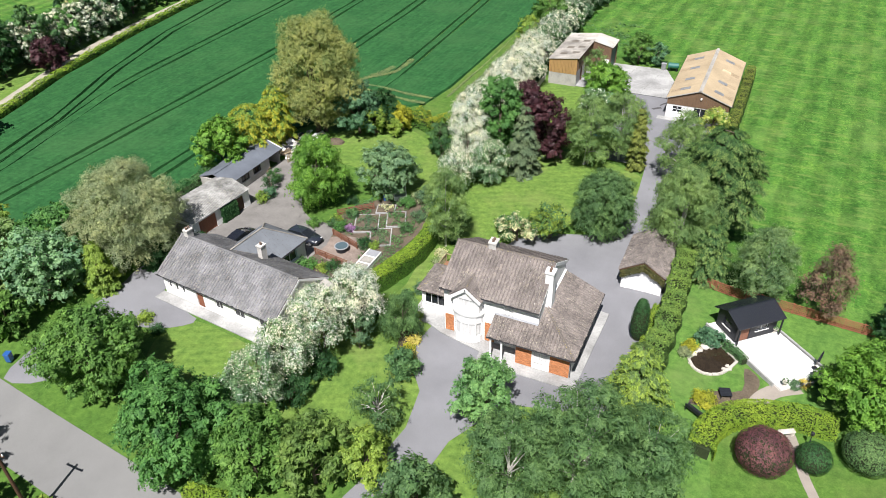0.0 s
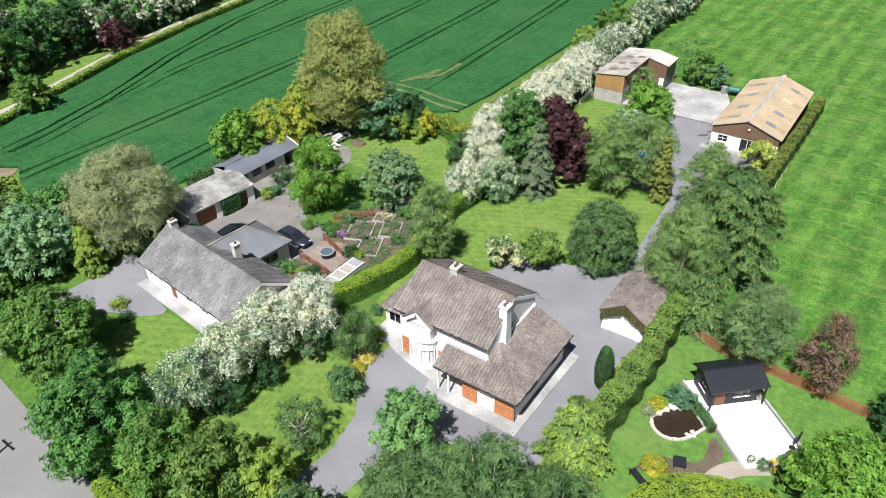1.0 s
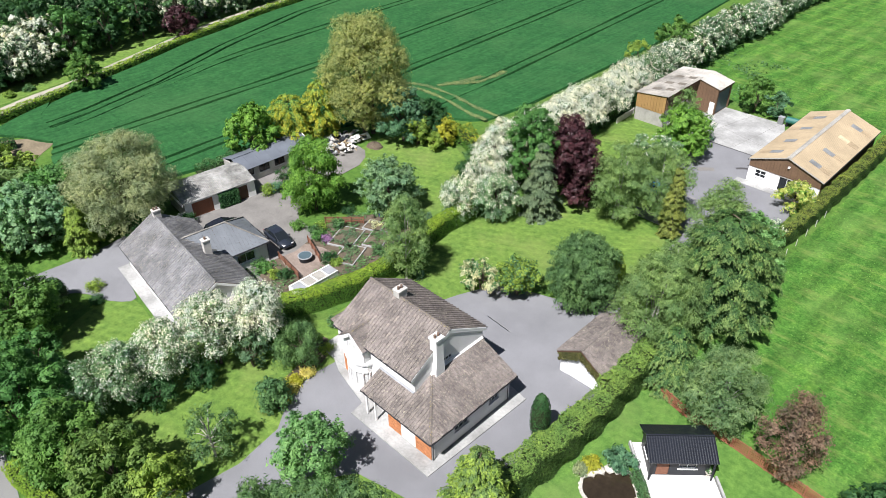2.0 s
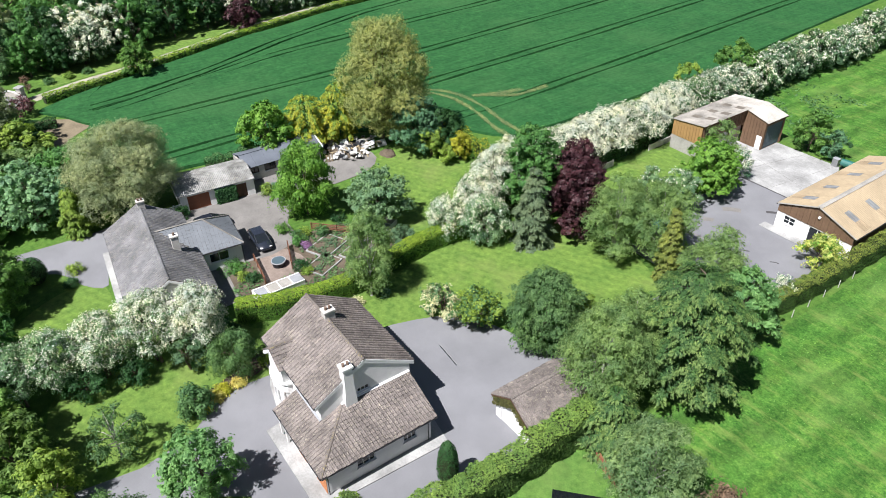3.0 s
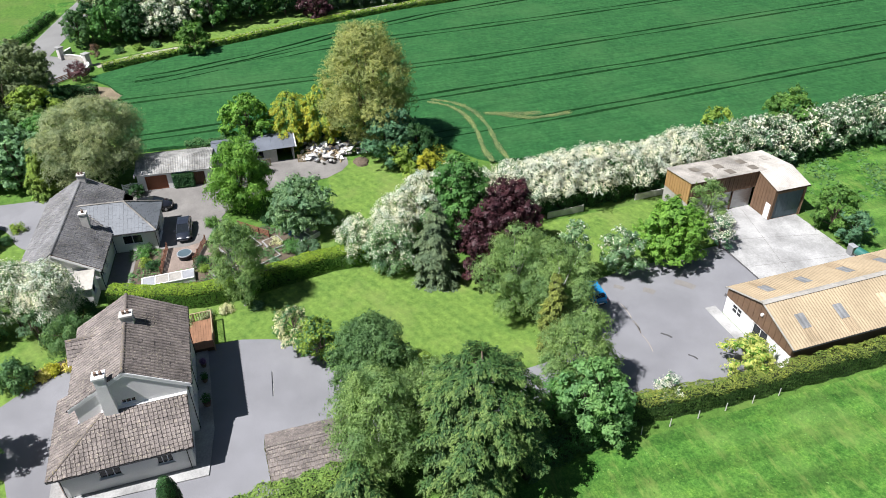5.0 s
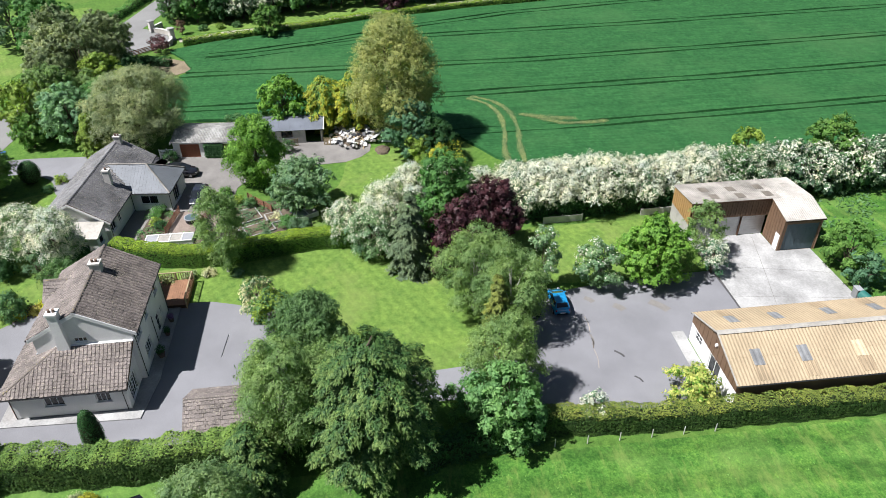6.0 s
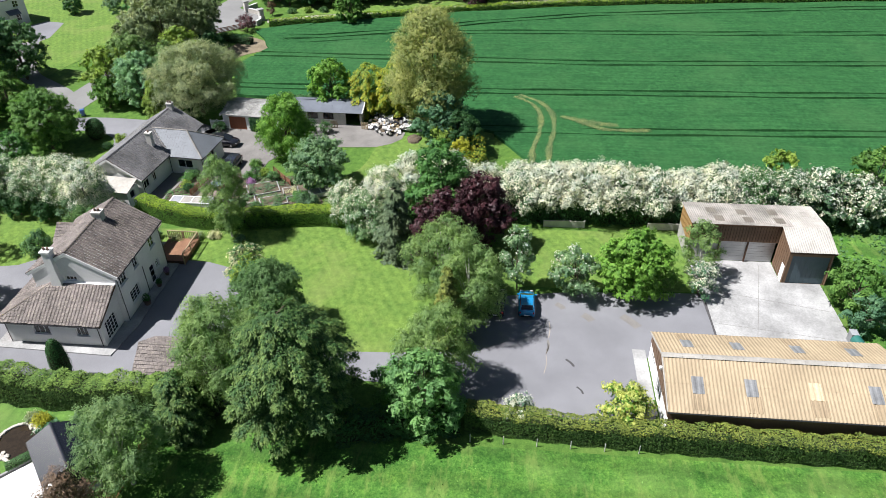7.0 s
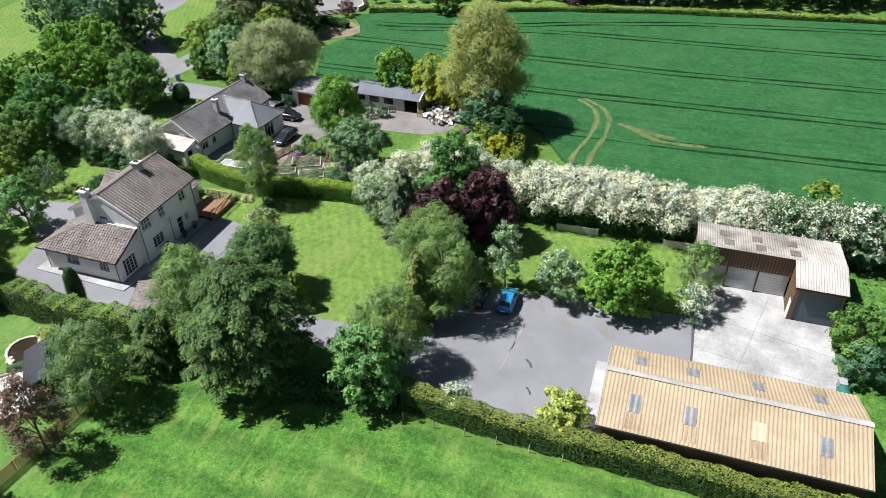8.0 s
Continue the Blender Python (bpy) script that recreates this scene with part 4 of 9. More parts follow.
def tiles(parent, eave_a, eave_b, up, outline, material, tw=0.33, gauge=0.32, name="roof_tiles", label="", lift=0.1, thick=0.035, seed=1, roll=0.0, channel=0.0):
    """Overlapping tiles in courses from an eave up a slope, within an outline given as (along, up) in metres."""
    rng = np.random.default_rng(seed)
    a, b, up = Vector(eave_a), Vector(eave_b), Vector(up).normalized()
    u = (b - a).normalized()
    n = u.cross(up).normalized()
    if n.z < 0:
        n = -n
    xs, ys = [p[0] for p in outline], [p[1] for p in outline]

    def span(y):
        hit = []
        for (x0, y0), (x1, y1) in zip(outline, outline[1:] + outline[:1]):
            if (y0 <= y) != (y1 <= y):
                hit.append(x0 + (x1 - x0) * (y - y0) / (y1 - y0))
        return (min(hit), max(hit)) if hit else None

    V, F = [], []
    r = 0
    y = min(ys)
    while y < max(ys) - 0.05:
        g = min(gauge, max(ys) - y)
        sp = span(y + g * 0.5)
        if sp:
            x = sp[0] - (tw / 2 if r % 2 and not roll else 0)
            while x < sp[1] - 0.02:
                x0, x1 = max(x, sp[0]), min(x + tw, sp[1])
                x += tw
                if x1 - x0 < 0.05:
                    continue
                jz = rng.uniform(-0.012, 0.02)
                jy = rng.uniform(-0.035, 0.03)
                lo_, hi_ = lift + thick + jz, lift * 0.35 + thick + jz
                k = len(V)
                e_ = 0.008 + (channel if roll else 0.0)
                q = [(x0 + e_, y - 0.03 + jy, lo_), (x1 - e_, y - 0.03 + jy, lo_ + rng.uniform(-0.006, 0.006)), (x1 - e_, y + g + 0.04, hi_), (x0 + e_, y + g + 0.04, hi_)]
                for s, t_, h in q:
                    V.append(a + u * s + up * t_ + n * h)
                for s, t_, h in q:
                    V.append(a + u * s + up * t_ + n * (h - thick))
                F += [(k, k + 1, k + 2, k + 3), (k, k + 4, k + 5, k + 1), (k + 1, k + 5, k + 6, k + 2), (k + 3, k + 7, k + 4, k)]
                if roll and x1 - x0 > tw * 0.8:
                    k = len(V)
                    for t_, h in ((y - 0.032 + jy, lo_ - 0.004), (y + g + 0.03, hi_ - 0.004)):
                        for s, e in ((x1 - e_ - 0.12, 0.0), (x1 - e_ - 0.09, roll), (x1 - e_ - 0.03, roll), (x1 - e_ - 0.002, 0.0)):
                            V.append(a + u * s + up * t_ + n * (h + e))
                    F += [(k, k + 1, k + 5, k + 4), (k + 1, k + 2, k + 6, k + 5), (k + 2, k + 3, k + 7, k + 6), (k, k + 3, k + 2, k + 1)]
        y += gauge
        r += 1
    ob = obj(name, V, F, material, parent, label)
    return tagged(ob, "", "", "", "stuff")


def caps(parent, p, q, material, r=0.13, step=0.4, name="ridge_tile"):
    """Half-round tiles laid end to end along a ridge or hip, each its own piece."""
    p, q = Vector(p), Vector(q)
    n = max(1, round((q - p).length / step))
    rot = (q - p).to_track_quat("Y", "Z").to_matrix().to_4x4()
    ln = (q - p).length / n
    bm = bmesh.new()
    ends = []
    for y, k in ((0.0, 1.08), (ln * 0.99, 0.95)):
        ends.append([bm.verts.new((math.cos(a) * r * k, y, math.sin(a) * r * k * 0.8)) for a in [math.pi * s / 5 for s in range(6)]])
    for i in range(5):
        bm.faces.new((ends[0][i], ends[0][i + 1], ends[1][i + 1], ends[1][i]))
    bm.faces.new(ends[0])
    bm.faces.new(ends[1][::-1])
    me = bpy.data.meshes.new(name)
    bm.to_mesh(me)
    bm.free()
    me.materials.append(material)
    for k in range(n):
        o = new(name, me)
        o.parent = parent
        o.matrix_basis = Matrix.Translation(p + (q - p) * k / n) @ rot
    return me


def gutter(parent, p, q, r=0.075):
    bm = tube(bmesh.new(), [p, q], [r, r], 6)
    return part("gutter", bm, M["gutter"], parent, "dark plastic gutter")


def downpipe(parent, x, y, z0, z1, r=0.038):
    return part("downpipe", tube(bmesh.new(), [(x, y, z1), (x, y, z0)], [r, r], 6), M["gutter"], parent, "dark plastic downpipe")


def chimney(parent, x, y, z0, z1, w, d, mat, pots=2, corbel=True):
    bm = boxes((x - w / 2, x + w / 2, y - d / 2, y + d / 2, z0, z1 - 0.18), bevel=0.015)
    if corbel:
        box(bm, x - w / 2 - 0.06, x + w / 2 + 0.06, y - d / 2 - 0.06, y + d / 2 + 0.06, z1 - 0.18, z1, bevel=0.015)
    c = part("chimney", bm, mat, parent)
    for k in range(pots):
        o = (k - (pots - 1) / 2) * 0.34
        px, py = (x + o, y) if w > d else (x, y + o)
        part("chimney_pot", tube(bmesh.new(), [(px, py, z1 - 0.02), (px, py, z1 + 0.22), (px, py, z1 + 0.27)], [0.13, 0.11, 0.13], 9), M["pot"], c)
    return c


def bricks(parent, a, b, z0, z1, proud=0.03):
    """Courses of brick over a panel of wall; outer face on the right hand of a to b."""
    a, b = Vector((*a, 0)), Vector((*b, 0))
    d = (b - a).normalized()
    ln = (b - a).length
    out = Vector((d.y, -d.x, 0))
    panel = part("brick_panel", slabwall(a, b, z0, z1, out, proud * 0.4), M["mortar"], parent, "orange brick panel in pale mortar")
    V, F = [], []
    z, r = z0, 0
    while z < z1 - 0.03:
        x = -0.11 if r % 2 else 0.0
        while x < ln - 0.02:
            x0, x1 = max(0, x), min(ln, x + 0.215)
            k = len(V)
            if x1 - x0 > 0.03:
                for o in (proud, 0.005):
                    for u, v in ((x0, z), (x1, z), (x1, min(z + 0.065, z1)), (x0, min(z + 0.065, z1))):
                        V.append(a + d * u + out * o + Vector((0, 0, v)))
                F += [(k, k + 1, k + 2, k + 3), (k, k + 4, k + 5, k + 1), (k + 1, k + 5, k + 6, k + 2), (k + 2, k + 6, k + 7, k + 3), (k + 3, k + 7, k + 4, k)]
            x += 0.225
        z += 0.075
        r += 1
    tagged(obj("bricks", V, F, M["brick"], panel), "", "", "", "stuff")


def slabwall(a, b, z0, z1, out, t):
    bm = bmesh.new()
    q = [a, b, b + out * t, a + out * t]
    lo_ = [bm.verts.new(p + Vector((0, 0, z0))) for p in q]
    hi_ = [bm.verts.new(p + Vector((0, 0, z1))) for p in q]
    bm.faces.new(lo_[::-1])
    bm.faces.new(hi_)
    for i in range(4):
        j = (i + 1) % 4
        bm.faces.new((lo_[i], lo_[j], hi_[j], hi_[i]))
    bmesh.ops.recalc_face_normals(bm, faces=bm.faces)
    return bm


def corrugated(name, parent, a, b, up, length, material, pitch=0.3, depth=0.045, width=1.2, lift=0.0, label="", keep=None):
    """Ribbed sheets side by side from a to b, each running `length` up the slope; every sheet is one piece."""
    a, b, up = Vector(a), Vector(b), Vector(up).normalized()
    u = (b - a).normalized()
    n = u.cross(up).normalized()
    if n.z < -0.01:
        n = -n
    total = (b - a).length
    count = max(1, round(total / width))
    w = total / count
    ribs = max(2, round(w / pitch))
    bm = bmesh.new()
    lines = []
    for k in range(ribs * 4 + 1):
        x = w * k / (ribs * 4)
        h = depth if k % 4 in (1, 2) else 0.0
        lines.append((x, h))
    rows = [[bm.verts.new(u * x + up * y + n * (h + lift + z)) for x, h in lines] for y, z in ((0, 0.0), (length, 0.0))]
    under = [[bm.verts.new(u * x + up * y + n * (lift - 0.015)) for x in (0, w)] for y in (0, length)]
    for k in range(len(lines) - 1):
        bm.faces.new((rows[0][k], rows[0][k + 1], rows[1][k + 1], rows[1][k]))
    bm.faces.new((under[0][0], under[1][0], under[1][1], under[0][1]))
    bm.faces.new(rows[0][::-1] + under[0])
    bm.faces.new(rows[1] + under[1][::-1])
    bm.faces.new((rows[0][0], rows[1][0], under[1][0], under[0][0]))
    bm.faces.new((rows[1][-1], rows[0][-1], under[0][1], under[1][1]))
    bmesh.ops.recalc_face_normals(bm, faces=bm.faces)
    me = bpy.data.meshes.new(name)
    bm.to_mesh(me)
    bm.free()
    me.materials.append(material)
    made = []
    for k in range(count):
        if keep and not keep(k):
            continue
        o = new(name, me)
        o.parent = parent
        o.matrix_basis = Matrix.Translation(a + u * (w * k))
        made.append(o)
    return made


# ---- the two-storey house ----
def two_storey_house():
    t = thing("house", pose(-16, 53.3, 0), "white two-storey house with brown tiled roofs and brick panels", "house")
    ox, oy = -16.0, 53.3
    P = lambda x, y, z=None: (x - ox, y - oy) if z is None else (x - ox, y - oy, z)
    X0, X1, Y0, Y1, ZF, ZE, ZR = -20.75, -11.17, 49.25, 57.45, 0.2, 5.55, 8.3
    # walls, outer face on the right hand
    fh = [(1.95, 2.2, 3.6, 3.8), (6.2, 7.1, 4.35, 5.3)]
    front = [(6.1, 7.1, 4.3, 5.25)]
    back = [(0.6, 2.0, 4.0, 5.15), (3.45, 4.4, 4.0, 5.15), (7.1, 8.2, 3.9, 5.05), (1.6, 3.4, 1.1, 2.5), (5.9, 6.9, 0.25, 2.35), (7.3, 8.0, 1.2, 2.2)]
    wall("wall", t, P(X0, Y0), P(X1, Y0), ZF, ZE, 0.3, M["render_white"], front)
    wall("wall", t, P(X1, Y0), P(X1, Y1), ZF, ZE, 0.3, M["render_white"], [(3.3, 4.4, 5.0, 5.5)], "", (4.1, ZR - 0.12))
    wall("wall", t, P(X1, Y1), P(X0, Y1), ZF, ZE, 0.3, M["render_white"], back)
    wall("wall", t, P(X0, Y1), P(X0, Y0), ZF, ZE, 0.3, M["render_white"], [(2.5, 3.6, 4.0, 5.1)], "", (4.1, ZR - 0.12))
    window(t, P(X0, Y0), P(X1, Y0), *front[0], 0.3, pane="pale_glass")
    window(t, P(X1, Y0), P(X1, Y1), 3.3, 4.4, 5.0, 5.5, 0.3, 2)
    for k, h in enumerate(back):
        if k == 4:
            continue
        window(t, P(X1, Y1), P(X0, Y1), *h, 0.3, 2 if k in (0, 3) else 1, 3 if k in (3, 5) else 1)
    window(t, P(X0, Y1), P(X0, Y0), 2.5, 3.6, 4.0, 5.1, 0.3)
    h = back[4]
    d = window(t, P(X1, Y1), P(X0, Y1), *h, 0.3, 0, 2, "pvc", False, "door")
    # roof body and tiles
    ye0, ye1, zv = Y0 - 0.45, Y1 + 0.4, 5.68
    xv0, xv1, yr = X0 - 0.3, X1 + 0.1, 53.35
    bm = bmesh.new()
    slab(bm, [P(xv0, ye0, zv), P(xv1, ye0, zv), P(xv1, yr, ZR), P(xv0, yr, ZR)], 0.14)
    slab(bm, [P(xv0, yr, ZR), P(xv1, yr, ZR), P(xv1, ye1, zv), P(xv0, ye1, zv)], 0.14)
    part("roof", bm, M["pvc"], t)
    w = xv1 - xv0
    s0, s1 = math.hypot(yr - ye0, ZR - zv), math.hypot(ye1 - yr, ZR - zv)
    tiles(t, P(xv0, ye0, zv), P(xv1, ye0, zv), (0, yr - ye0, ZR - zv), [(0, 0), (w, 0), (w, s0), (0, s0)], M["tile"], seed=1, roll=0.03, lift=0.055)
    tiles(t, P(xv1, ye1, zv), P(xv0, ye1, zv), (0, yr - ye1, ZR - zv), [(0, 0), (w, 0), (w, s1), (0, s1)], M["tile"], tw=0.36, seed=2, roll=0.1, channel=0.05, lift=0.02)
    caps(t, P(xv0, yr, ZR + 0.02), P(xv1, yr, ZR + 0.02), M["ridge"])
    # pale verge boards under the gable edges
    for x in (xv1 - 0.03, xv0 + 0.02):
        bm = bmesh.new()
        for ya, yb in ((ye0, yr), (ye1, yr)):
            q = [P(x, ya, zv - 0.15), P(x, yb, ZR - 0.15), P(x, yb, ZR - 0.38), P(x, ya, zv - 0.36)]
            v = [bm.verts.new(Vector(c) + Vector((o, 0, 0))) for o in (-0.02, 0.02) for c in q]
            for f in ((0, 1, 2, 3), (7, 6, 5, 4), (0, 4, 5, 1), (1, 5, 6, 2), (2, 6, 7, 3), (3, 7, 4, 0)):
                bm.faces.new([v[i] for i in f])
        bmesh.ops.recalc_face_normals(bm, faces=bm.faces)
        part("verge_board", bm, M["pvc"], t, "white painted verge board")
    gutter(t, P(xv0, ye0 - 0.05, zv - 0.05), P(xv1, ye0 - 0.05, zv - 0.05))
    gutter(t, P(xv0, ye1 + 0.05, zv - 0.05), P(xv1, ye1 + 0.05, zv - 0.05))
    for x, y in ((X1 - 0.15, Y1 + 0.08), (X0 + 0.2, Y1 + 0.08), (-15.9, Y1 + 0.08)):
        downpipe(t, *P(x, y), 0.25, zv - 0.05 if x != -15.9 else 3.4)
    chimney(t, *P(-17.4, 53.6), 7.4, 9.0, 0.75, 0.95, M["render_grey"], 2)
    # the outer chimney breast on the gable, tapering in two steps
    bm = bmesh.new()
    rings = []
    for z, hw, dx in ((0.2, 0.52, 0.5), (5.2, 0.5, 0.5), (6.6, 0.4, 0.48), (8.4, 0.38, 0.46)):
        rings.append([bm.verts.new(P(X1 + a, 51.75 + b, z)) for a, b in ((-0.3, -hw), (dx, -hw), (dx, hw), (-0.3, hw))])
    for a, b in zip(rings, rings[1:]):
        for k in range(4):
            bm.faces.new((a[k], a[(k + 1) % 4], b[(k + 1) % 4], b[k]))
    bm.faces.new(rings[0][::-1])
    bm.faces.new(rings[-1])
    box(bm, *sum([[P(X1 - 0.38, 51.2)[0], P(X1 + 0.54, 0)[0]], [P(0, 51.27)[1], P(0, 52.23)[1]]], []), 8.4, 8.58)
    c = part("chimney_breast", bm, M["render_white"], t, "white rendered chimney breast on the gable")
    for y in (51.58, 51.95):
        px, py = P(X1 + 0.08, y)
        part("chimney_pot", tube(bmesh.new(), [(px, py, 8.56), (px, py, 8.82), (px, py, 8.86)], [0.13, 0.11, 0.13], 9), M["pot"], c)

    # front gable with its bay
    gx0, gx1, gy, gz, gr = -19.75, -16.6, 48.3, 5.45, 6.75
    gm = (gx0 + gx1) / 2
    yj = ye0 + (gr - zv) * (yr - ye0) / (ZR - zv)
    bm = bmesh.new()
    slab(bm, [P(gx0, gy, gz), P(gm, gy, gr), P(gm, yj + 0.3, gr), P(gx0, ye0 + 0.1, gz + 0.03)], 0.1)
    slab(bm, [P(gm, gy, gr), P(gx1, gy, gz), P(gx1, ye0 + 0.1, gz + 0.03), P(gm, yj + 0.3, gr)], 0.1)
    part("gable_roof", bm, M["pvc"], t)
    sl = math.hypot(gm - gx0, gr - gz)
    tiles(t, P(gx0, gy, gz), P(gx0, yj + 0.3, gz), (gm - gx0, 0, gr - gz), [(0, 0), (ye0 + 0.35 - gy, 0), (yj + 0.25 - gy, sl), (0, sl)], M["tile"], seed=3)
    tiles(t, P(gx1, gy, gz), P(gx1, yj + 0.3, gz), (gm - gx1, 0, gr - gz), [(0, 0), (ye0 + 0.35 - gy, 0), (yj + 0.25 - gy, sl), (0, sl)], M["tile"], seed=4)
    caps(t, P(gm, gy, gr + 0.03), P(gm, yj + 0.3, gr + 0.03), M["ridge"])
    wall("gable_wall", t, P(gx0 + 0.25, gy + 0.3), P(gx1 - 0.25, gy + 0.3), 3.75, 5.4, 0.25, M["render_white"], [(0.45, 2.15, 4.15, 5.2)], "", (1.32, gr - 0.14))
    window(t, P(gx0 + 0.25, gy + 0.3), P(gx1 - 0.25, gy + 0.3), 0.45, 2.15, 4.15, 5.2, 0.25, 2, pane="pale_glass")
    wall("gable_wall", t, P(gx1 - 0.25, gy + 0.3), P(gx1 - 0.25, Y0), 3.75, 5.4, 0.2, M["render_white"])
    wall("gable_wall", t, P(gx0 + 0.25, Y0), P(gx0 + 0.25, gy + 0.3), 3.75, 5.4, 0.2, M["render_white"])
    for a, b in ((P(gx0, gy - 0.02, gz - 0.12), P(gm, gy - 0.02, gr - 0.12)), (P(gm, gy - 0.02, gr - 0.12), P(gx1, gy - 0.02, gz - 0.12))):
        part("verge_board", slab(bmesh.new(), [a, b, (b[0], b[1] + 0.03, b[2]), (a[0], a[1] + 0.03, a[2])], 0.2), M["pvc"], t, "white painted verge board")
    # rounded ground floor bay below a curved white band
    for z0, z1, r, mat, nm in ((0.2, 0.95, 1.25, "render_white", "bay_wall"), (2.55, 3.75, 1.25, "render_white", "bay_wall"), (3.55, 3.78, 1.4, "render_white", "bay_band"), (0.95, 2.55, 1.12, "pale_glass", "bay_pane")):
        bm = bmesh.new()
        ring = [(gm + 1.5 * math.cos(a) * (r / 1.25), Y0 - r * math.sin(a) * 0.85 + 0.02) for a in [math.pi * (0.0 + k / 8) for k in range(9)]]
        slab(bm, [P(x, y, z1) for x, y in ring], z1 - z0)
        part(nm, bm, M[mat], t)
    for k in range(6):
        a = math.pi * (0.08 + 0.84 * k / 5)
        x, y = P(gm + 1.46 * math.cos(a), Y0 - 1.0 * math.sin(a) + 0.02)
        part("mullion", boxes((x - 0.05, x + 0.05, y - 0.05, y + 0.05, 0.93, 2.57)), M["pvc"], t)
    bricks(t, P(X0 + 0.1, Y0), P(gx0 + 0.15, Y0), 0.25, 2.3)
    bricks(t, P(gx1 + 0.1, Y0), P(-15.5, Y0), 0.25, 2.5)

    # single-storey wing with its hipped tile roof
    EX, EY0, EY1, EZ = -7.05, 46.95, 57.35, 2.95
    TX, TZ = X1 - 0.02, 4.75
    HY = EY0 + (TX - EX) * -1.0
    hip = (TX, 51.2, TZ)
    fx = -15.45
    fz = EZ + (Y0 - EY0) * (TZ - EZ) / (51.2 - EY0)
    bm = bmesh.new()
    slab(bm, [P(EX, EY0, EZ), P(EX, EY1, EZ), P(TX, EY1, TZ), P(*hip)], 0.12)
    slab(bm, [P(fx, EY0, EZ), P(EX, EY0, EZ), P(*hip), P(TX, Y0, fz), P(fx, Y0, fz)], 0.12)
    part("wing_roof", bm, M["wood_dark"], t)
    up = Vector((TX - EX, 0, TZ - EZ))
    sl = up.length
    tiles(t, P(EX, EY0, EZ), P(EX, EY1, EZ), up, [(0, 0), (EY1 - EY0, 0), (EY1 - EY0, sl), (51.2 - EY0, sl)], M["tile"], seed=5, roll=0.03, channel=0.004, lift=0.105)
    up = Vector((0, 51.2 - EY0, TZ - EZ))
    sl = up.length
    fs = sl * (Y0 - EY0) / (51.2 - EY0)
    tiles(t, P(fx, EY0, EZ), P(EX, EY0, EZ), up, [(0, 0), (EX - fx, 0), (TX - fx, sl), (TX - fx, fs), (0, fs)], M["tile"], seed=6, roll=0.03, lift=0.06)
    caps(t, P(EX, EY0, EZ + 0.08), P(hip[0], hip[1], hip[2] + 0.06), M["ridge"], 0.12)
    part("flashing", slab(bmesh.new(), [P(TX, 51.0, TZ + 0.16), P(TX, EY1, TZ + 0.16), P(TX + 0.22, EY1, TZ + 0.09), P(TX + 0.22, 51.0, TZ + 0.09)], 0.02), M["render_white"], t, "pale flashing along the gable wall")
    part("flashing", slab(bmesh.new(), [P(fx, Y0 - 0.01, fz + 0.16), P(TX, Y0 - 0.01, fz + 0.16), P(TX, Y0 - 0.2, fz + 0.09), P(fx, Y0 - 0.2, fz + 0.09)], 0.02), M["lead"], t, "lead flashing over the porch roof")
    wx, wy0, wy1 = -7.55, 47.5, 57.0
    wall("wing_wall", t, P(-12.7, wy0), P(wx, wy0), ZF, EZ + 0.1, 0.25, M["render_white"], [(1.65, 3.1, 1.1, 2.4)])
    window(t, P(-12.7, wy0), P(wx, wy0), 1.65, 3.1, 1.1, 2.4, 0.25, 1, pane="pale_glass")
    bricks(t, P(-12.7, wy0), P(-11.15, wy0), 0.25, 2.75)
    bricks(t, P(-9.4, wy0), P(wx, wy0), 0.25, 2.75)
    east = [(2.7, 4.3, 1.3, 2.5), (6.9, 8.1, 1.3, 2.5)]
    wall("wing_wall", t, P(wx, wy0), P(wx, wy1), ZF, EZ + 0.1, 0.25, M["render_white"], east)
    for h in east:
        window(t, P(wx, wy0), P(wx, wy1), *h, 0.25, 2)
    wall("wing_wall", t, P(wx, wy1), P(X1, wy1), ZF, EZ + 0.1, 0.25, M["render_white"], [(0.7, 2.7, 0.3, 2.35)])
    v = [P(wx, wy1, EZ + 0.05), P(X1, wy1, EZ + 0.05), P(X1, wy1, TZ - 0.15)]
    bm = bmesh.new()
    f = [bm.verts.new(p) for p in v] + [bm.verts.new((p[0], p[1] - 0.25, p[2])) for p in v]
    for q in ((0, 1, 2), (5, 4, 3), (0, 3, 4, 1), (1, 4, 5, 2), (2, 5, 3, 0)):
        bm.faces.new([f[i] for i in q])
    bmesh.ops.recalc_face_normals(bm, faces=bm.faces)
    part("wing_gable", bm, M["render_white"], t)
    window(t, P(wx, wy1), P(X1, wy1), 0.7, 2.7, 0.3, 2.35, 0.25, 3, 4, "pvc", False, "patio_door")
    wall("porch_wall", t, P(-12.7, Y0), P(-12.7, wy0), ZF, EZ + 0.1, 0.2, M["render_white"])
    for x in (fx + 0.35, -14.0):
        part("porch_post", boxes((x - ox - 0.08, x - ox + 0.08, 47.2 - oy - 0.08, 47.2 - oy + 0.08, 0.2, EZ - 0.05), bevel=0.01), M["pvc"], t, "white porch post")
    part("porch_beam", boxes((fx - ox + 0.1, -12.7 - ox, 47.1 - oy, 47.28 - oy, EZ - 0.2, EZ - 0.02)), M["wood_dark"], t)
    gutter(t, P(EX + 0.05, EY0, EZ - 0.04), P(EX + 0.05, EY1, EZ - 0.04))
    gutter(t, P(fx, EY0 - 0.05, EZ - 0.04), P(EX, EY0 - 0.05, EZ - 0.04))
    for y in (47.6, 56.7):
        downpipe(t, *P(wx + 0.09, y), 0.2, EZ)
    # low west wing with a hipped roof and wide openings
    ax0, ax1, ay0, ay1, az, at = -24.6, X0, 50.9, 55.6, 2.75, 3.95
